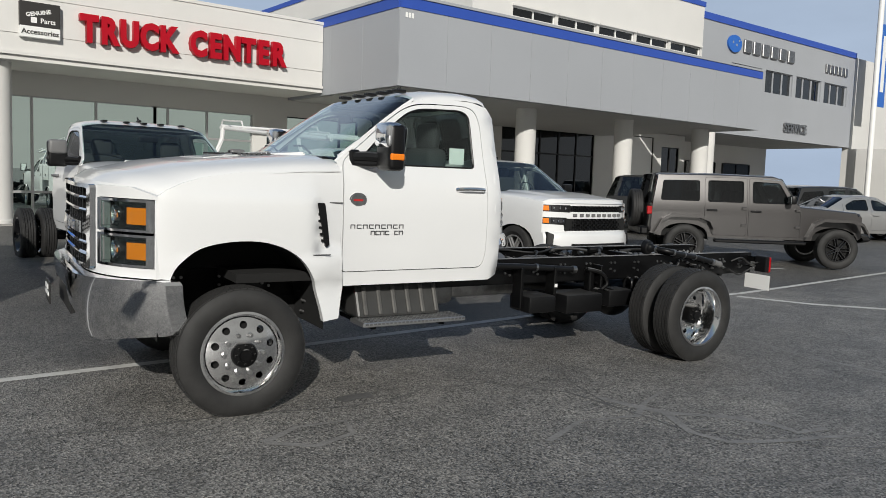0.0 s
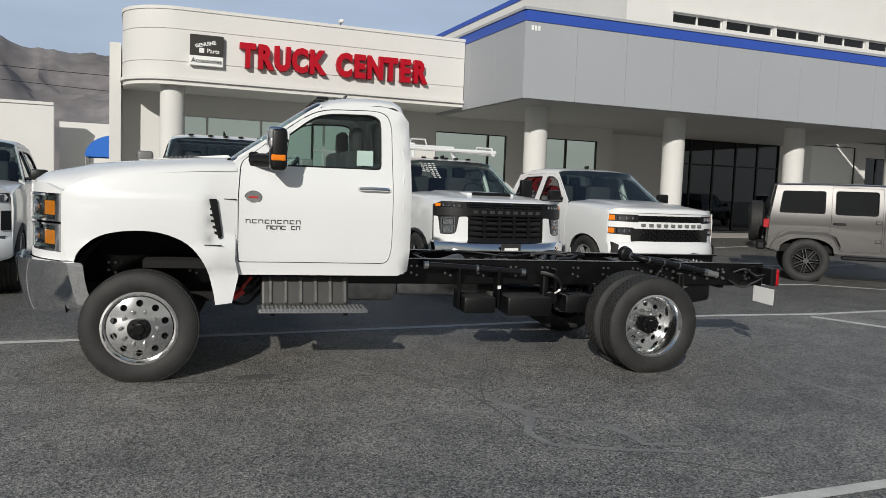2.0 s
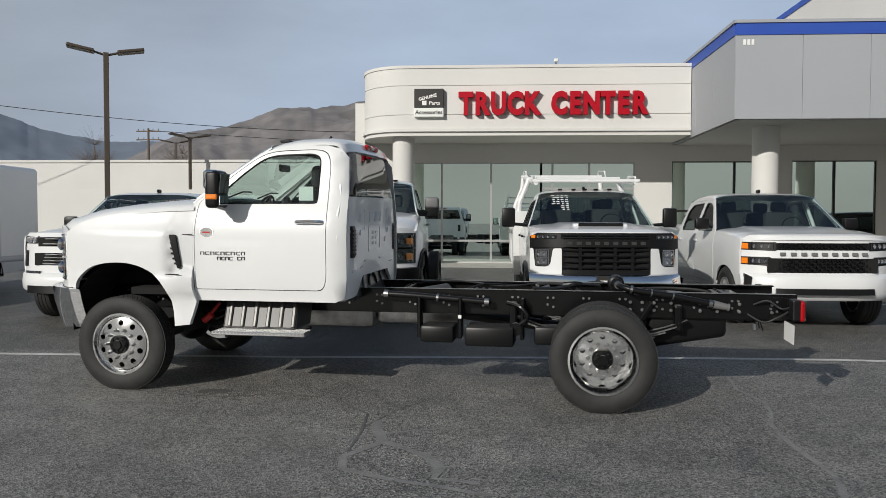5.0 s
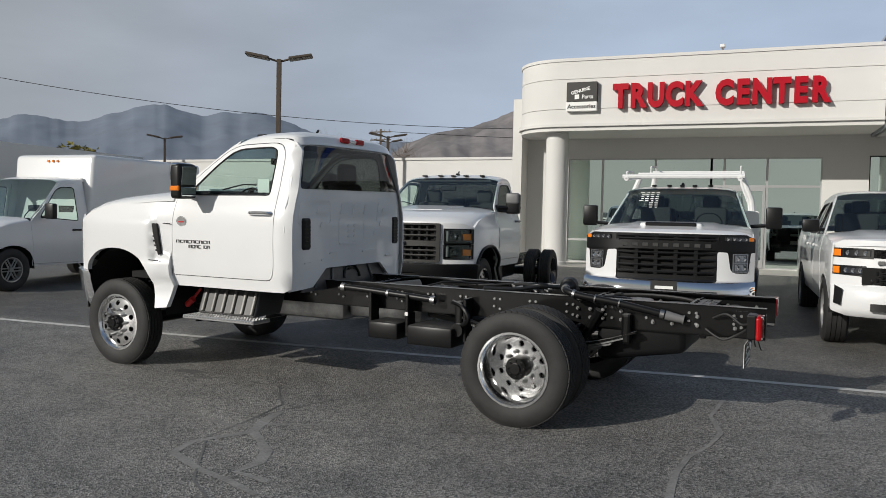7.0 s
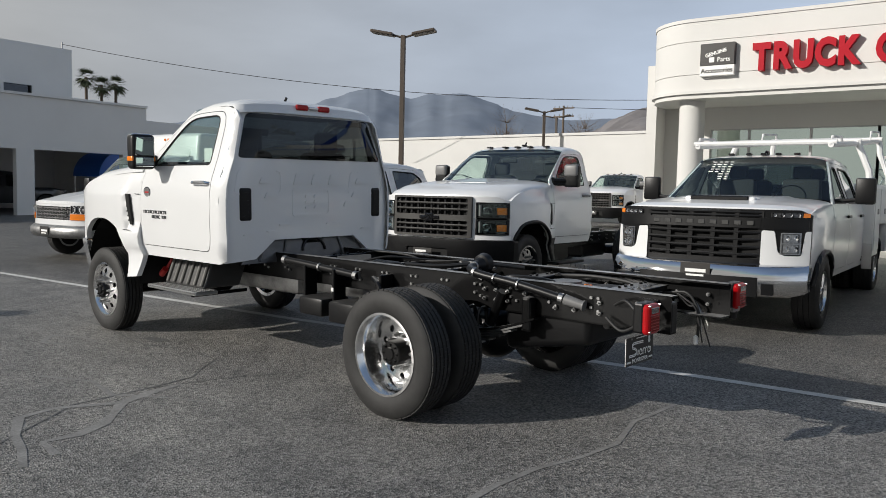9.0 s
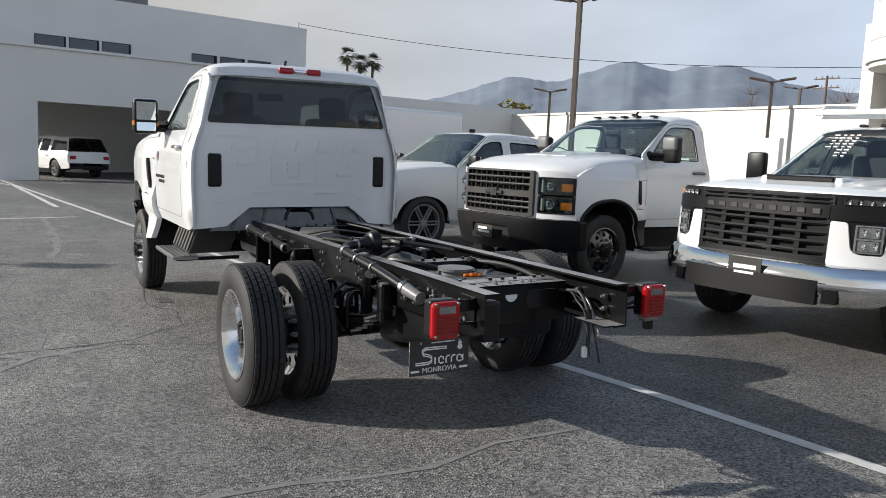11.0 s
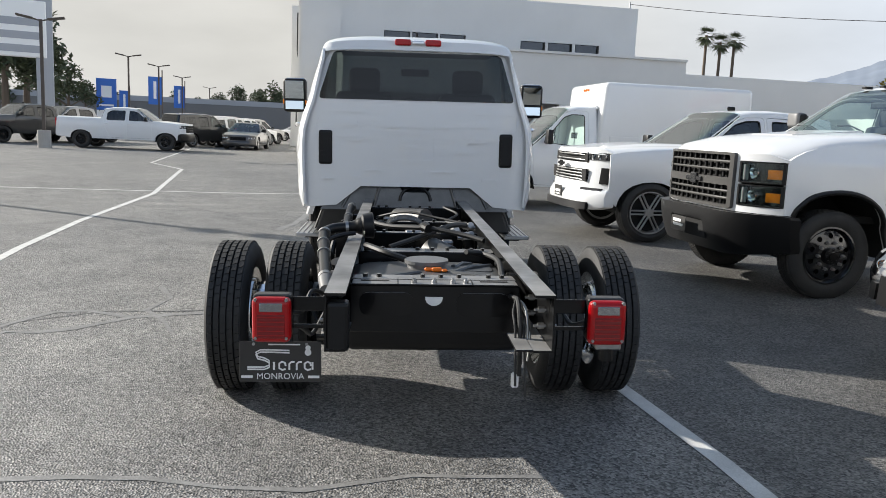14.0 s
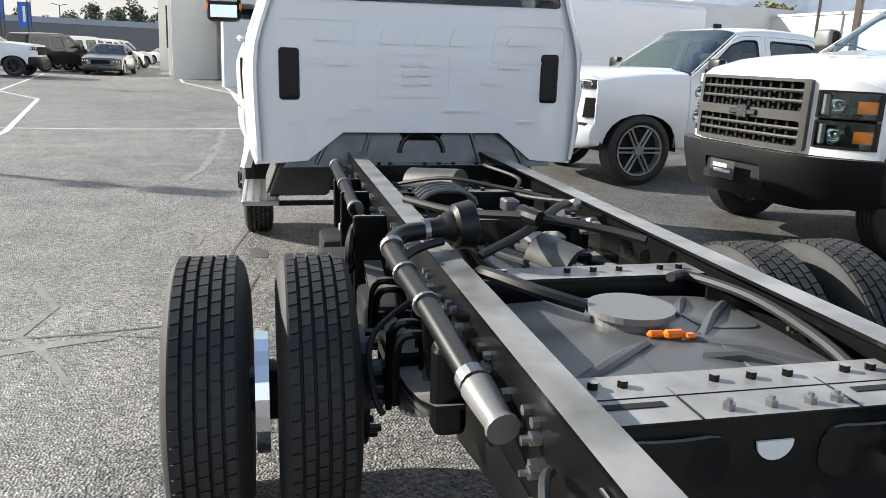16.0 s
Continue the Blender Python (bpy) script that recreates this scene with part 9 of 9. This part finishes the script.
def build_jeep():
    root = place("off_road_wagon", 16.28, 8.0, 138.7, "gunmetal boxy four-door off-road wagon with black wheels", "car")
    rnd = lambda p: rounded(p, 0.04, 2)
    belt, H = 1.22, 1.84
    P = dict(wb=3.0, front=-0.55, back=3.72, sill=0.55, drop=0.05, paint=GUNMETAL, pw=8,
             nose=[(-0.50, 1.10), (-0.46, 1.15), (0.3, 1.21), (0.72, 1.24)], screen=[(0.72, 1.24), (0.95, 1.58), (1.08, 1.78)],
             roof=[(1.08, 1.78), (1.25, 1.83), (2.4, 1.85), (3.5, 1.83), (3.60, 1.80)], tail=[(3.60, 1.80), (3.70, 1.2), (3.72, 0.8), (3.72, 0.65)], tail_glass=2,
             doors=[rnd([(0.72, 0.60), (0.72, 1.22), (0.82, 1.28), (1.10, 1.74), (1.75, 1.76), (1.75, 0.60)]), rnd([(1.78, 0.60), (1.78, 1.76), (2.62, 1.76), (2.62, 0.95), (2.45, 0.60)])],
             windows=[rnd([(0.92, 1.27), (1.15, 1.67), (1.67, 1.69), (1.67, 1.27)]), rnd([(1.86, 1.27), (1.86, 1.69), (2.55, 1.69), (2.55, 1.27)])],
             fixed=[rnd([(2.72, 1.27), (2.72, 1.69), (3.45, 1.68), (3.50, 1.27)])], glass=GLASS_DARK,
             zt=((0.5, 0.80), (0.9, 0.80), (1.22, 0.79), (1.8, 0.70)), xt=((-0.6, 0.78), (0, 0.85), (0.7, 0.98), (1.2, 1.0), (4, 1.0)),
             R=0.40, tw=0.25, rim=0.24, track=0.80, rim_mat=BLACK_GLOSS, spokes=7, mirror=(0.95, 1.27), handle_z=1.10, handle=BLACK_PLASTIC, seats=(1.3, 2.1), floor=0.55)
    P["face"] = dict(w=0.62, bow=0.02, x=-0.55, z0=0.70, z1=1.12, mat=GUNMETAL, grilles=[(0.32, 0.75, 1.05)], bars=[1], lamps=[(0.36, 0.54, 0.88, 1.04, CLEAR_LENS)], bumper=(0.52, 0.70, BLACK_PLASTIC, 0.22, "black bumper"))
    P["flare"] = None
    car(root, P)
    for s in (-1, 1):
        for x, lo in ((0, -0.55), (3.0, 2.45)):
            # broad flat flares
            bm = bmesh.new()
            pts = [(x - 0.58, 0.72), (x - 0.46, 0.93), (x - 0.28, 1.0), (x + 0.30, 1.0), (x + 0.48, 0.90), (x + 0.62, 0.62)]
            va = [bm.verts.new((a, s * 0.72, z)) for a, z in pts]
            vb = [bm.verts.new((a, s * 0.94, z)) for a, z in pts]
            vc = [bm.verts.new((a, s * 0.94, z - 0.06)) for a, z in pts]
            for k in range(len(pts) - 1):
                bm.faces.new((va[k], va[k + 1], vb[k + 1], vb[k]))
                bm.faces.new((vb[k], vb[k + 1], vc[k + 1], vc[k]))
            part("wheel_flare", bm, GUNMETAL, root, "broad flat wheel flare")
        y0, y1 = sorted((s * 0.78, s * 0.92))
        part("side_step", boxes((0.62, 2.42, y0, y1, 0.46, 0.53), bevel=0.02), BLACK_PLASTIC, root, "black side step")
        for x in (0.78, 1.84):
            for z in (0.78, 1.12):
                yy = s * 0.81
                part("hinge", boxes((x - 0.05, x + 0.05, yy - 0.015, yy + 0.015, z, z + 0.06), bevel=0.008), GUNMETAL, root)
    sp = group_part("spare_wheel", root, pose(3.86, 0.0, 1.08, 0, 0, 90), "spare wheel on the tailgate")
    bm = tyre_mesh(0.40, 0.24, 0.236, 3, 40)
    part("tyre", bm, RUBBER, sp, smooth=True)
    part("tail_lamp", boxes((3.66, 3.76, 0.68, 0.80, 0.98, 1.14), bevel=0.01), RED_LENS, root, "red tail lamp")
    part("tail_lamp", boxes((3.66, 3.76, -0.80, -0.68, 0.98, 1.14), bevel=0.01), RED_LENS, root, "red tail lamp")
    part("rear_bumper", boxes((3.70, 3.86, -0.72, 0.72, 0.56, 0.72), bevel=0.03), BLACK_PLASTIC, root)
    return root


build_light_pickup()
build_rst_pickup()
build_service_truck()
build_second_chassis_truck()
build_box_van()
build_jeep()

# the far row across the lot, and cars by the showroom
def lot_car(name, spec, x, y, rz, label, group="cars across the lot"):
    root = place(name, x, y, rz, label, "car", group)
    car(root, spec)
    zb = spec["handle_z"]
    for s in (-1, 1):
        y0, y1 = sorted((s * 0.58, s * 0.80))
        part("tail_lamp", boxes((spec["back"] - 0.12, spec["back"] + 0.012, y0, y1, zb - 0.12, zb + 0.02), bevel=0.02), RED_LENS, root, "red tail lamp")


def lot_pickup(x, y, rz, paint, label, group="cars across the lot"):
    P = pickup_spec()
    P.update(paint=paint, rim_mat=BLACK_GLOSS, step=0.25)
    P["face"] = dict(w=0.98, bow=0.30, x=-0.93, z0=0.72, z1=1.25, rake=0.10, mat=paint, grilles=[(0.66, 0.86, 1.18)], bars=[4], lamps=[(0.68, 0.96, 1.04, 1.17, CLEAR_LENS)], bumper=(0.42, 0.80, BLACK_PLASTIC, 0.06, "black bumper"))
    root = place("pickup_truck", x, y, rz, label, "truck", group)
    half = car(root, P)
    for s in (-1, 1):
        part("tail_lamp", boxes((4.80, 4.87, s * 0.90 - 0.06, s * 0.90 + 0.06, 0.95, 1.30), bevel=0.01), RED_LENS, root, "red tail lamp")


lot_pickup(-27.7, -1.6, -96, WHITE, "white crew-cab pickup parked across the lot")
lot_pickup(-30.0, -10.2, 140, DARK_PAINT, "dark pickup seen from behind across the lot")
lot_pickup(-33.5, -9.2, 140, SILVER_PAINT, "silver pickup seen from behind across the lot")
lot_car("suv", suv_spec(4.8, 1.8, 2.9, DARK_PAINT), -36.0, -0.2, -40, "black sport utility parked in the row")
lot_car("suv", suv_spec(4.8, 1.75, 2.9, WHITE), -39.5, 1.0, -40, "white sport utility parked in the row")
lot_car("suv", suv_spec(4.7, 1.7, 2.85, WHITE), -43.0, 1.6, -40, "white sport utility parked in the row")
lot_car("suv", suv_spec(4.7, 1.7, 2.85, SILVER_PAINT), -47.0, 2.0, -40, "silver sport utility parked in the row")
lot_car("sedan", sedan_spec(DARK_PAINT), -32.6, 1.2, 172, "dark grey sedan facing along the aisle")
lot_car("sedan", sedan_spec(WHITE), -58.0, 2.6, 110, "white sedan crossing far down the aisle")
lot_car("sedan", sedan_spec(RED_PAINT), -66.0, 3.2, 120, "red sedan far down the aisle")
lot_car("suv", suv_spec(5.0, 1.72, 3.0, WHITE_DULL), -27.6, 8.3, 16, "cream minivan under the porch")
lot_car("suv", suv_spec(4.8, 1.75, 2.9, DARK_PAINT), -25.6, 18.2, 250, "black sport utility parked under the porch")
lot_car("suv", suv_spec(4.7, 1.75, 2.85, DARK_PAINT), 21.6, 15.6, 200, "dark sport utility near the showroom", "cars by the showroom")
lot_car("sedan", sedan_spec(SILVER_PAINT), 27.5, 11.0, 150, "grey sedan by the service drive", "cars by the showroom")
lot_car("suv", suv_spec(4.7, 1.7, 2.85, DARK_PAINT), 31.5, 13.5, 150, "dark sport utility by the service drive", "cars by the showroom")
lot_car("suv", suv_spec(4.7, 1.7, 2.85, WHITE), 34.5, 16.0, 150, "white sport utility by the service drive", "cars by the showroom")
build_second_chassis_truck(-3.2, 28.5, "white chassis truck parked by the far wall", 5.4)


def metal_chair(x, y, rz):
    root = thing("chair", pose(x, y, ground_z(y), 0, 0, rz), "grey mesh chair with pale metal legs by the showroom", "chair", "chairs by the showroom")
    for sx in (-1, 1):
        for sy in (-1, 1):
            bm = bmesh.new()
            rod(bm, (sx * 0.25, sy * 0.24, 0), (sx * 0.22, sy * 0.21, 0.44), 0.014, 8)
            part("leg", bm, STEEL, root, "pale metal leg")
    part("seat", boxes((-0.24, 0.24, -0.23, 0.23, 0.44, 0.465), bevel=0.012), GREY_PLASTIC, root)
    bm = boxes((-0.23, 0.23, 0.21, 0.235, 0.52, 0.88), bevel=0.012)
    for v in bm.verts:
        v.co.y += (v.co.z - 0.5) * 0.22
    part("backrest", bm, BLACK_PLASTIC, root, "dark mesh backrest")
    for sx in (-1, 1):
        bm = bmesh.new()
        tube(bm, [(sx * 0.23, 0.21, 0.45), (sx * 0.24, 0.22, 0.55), (sx * 0.24, 0.29, 0.86)], 0.012, 8)
        part("back_post", bm, STEEL, root)
        bm = bmesh.new()
        tube(bm, [(sx * 0.25, -0.20, 0.46), (sx * 0.26, -0.20, 0.63), (sx * 0.26, 0.0, 0.66), (sx * 0.25, 0.23, 0.65)], 0.011, 8)
        part("armrest", bm, STEEL, root)


metal_chair(20.75, 22.4, 60)
metal_chair(21.75, 22.5, -40)
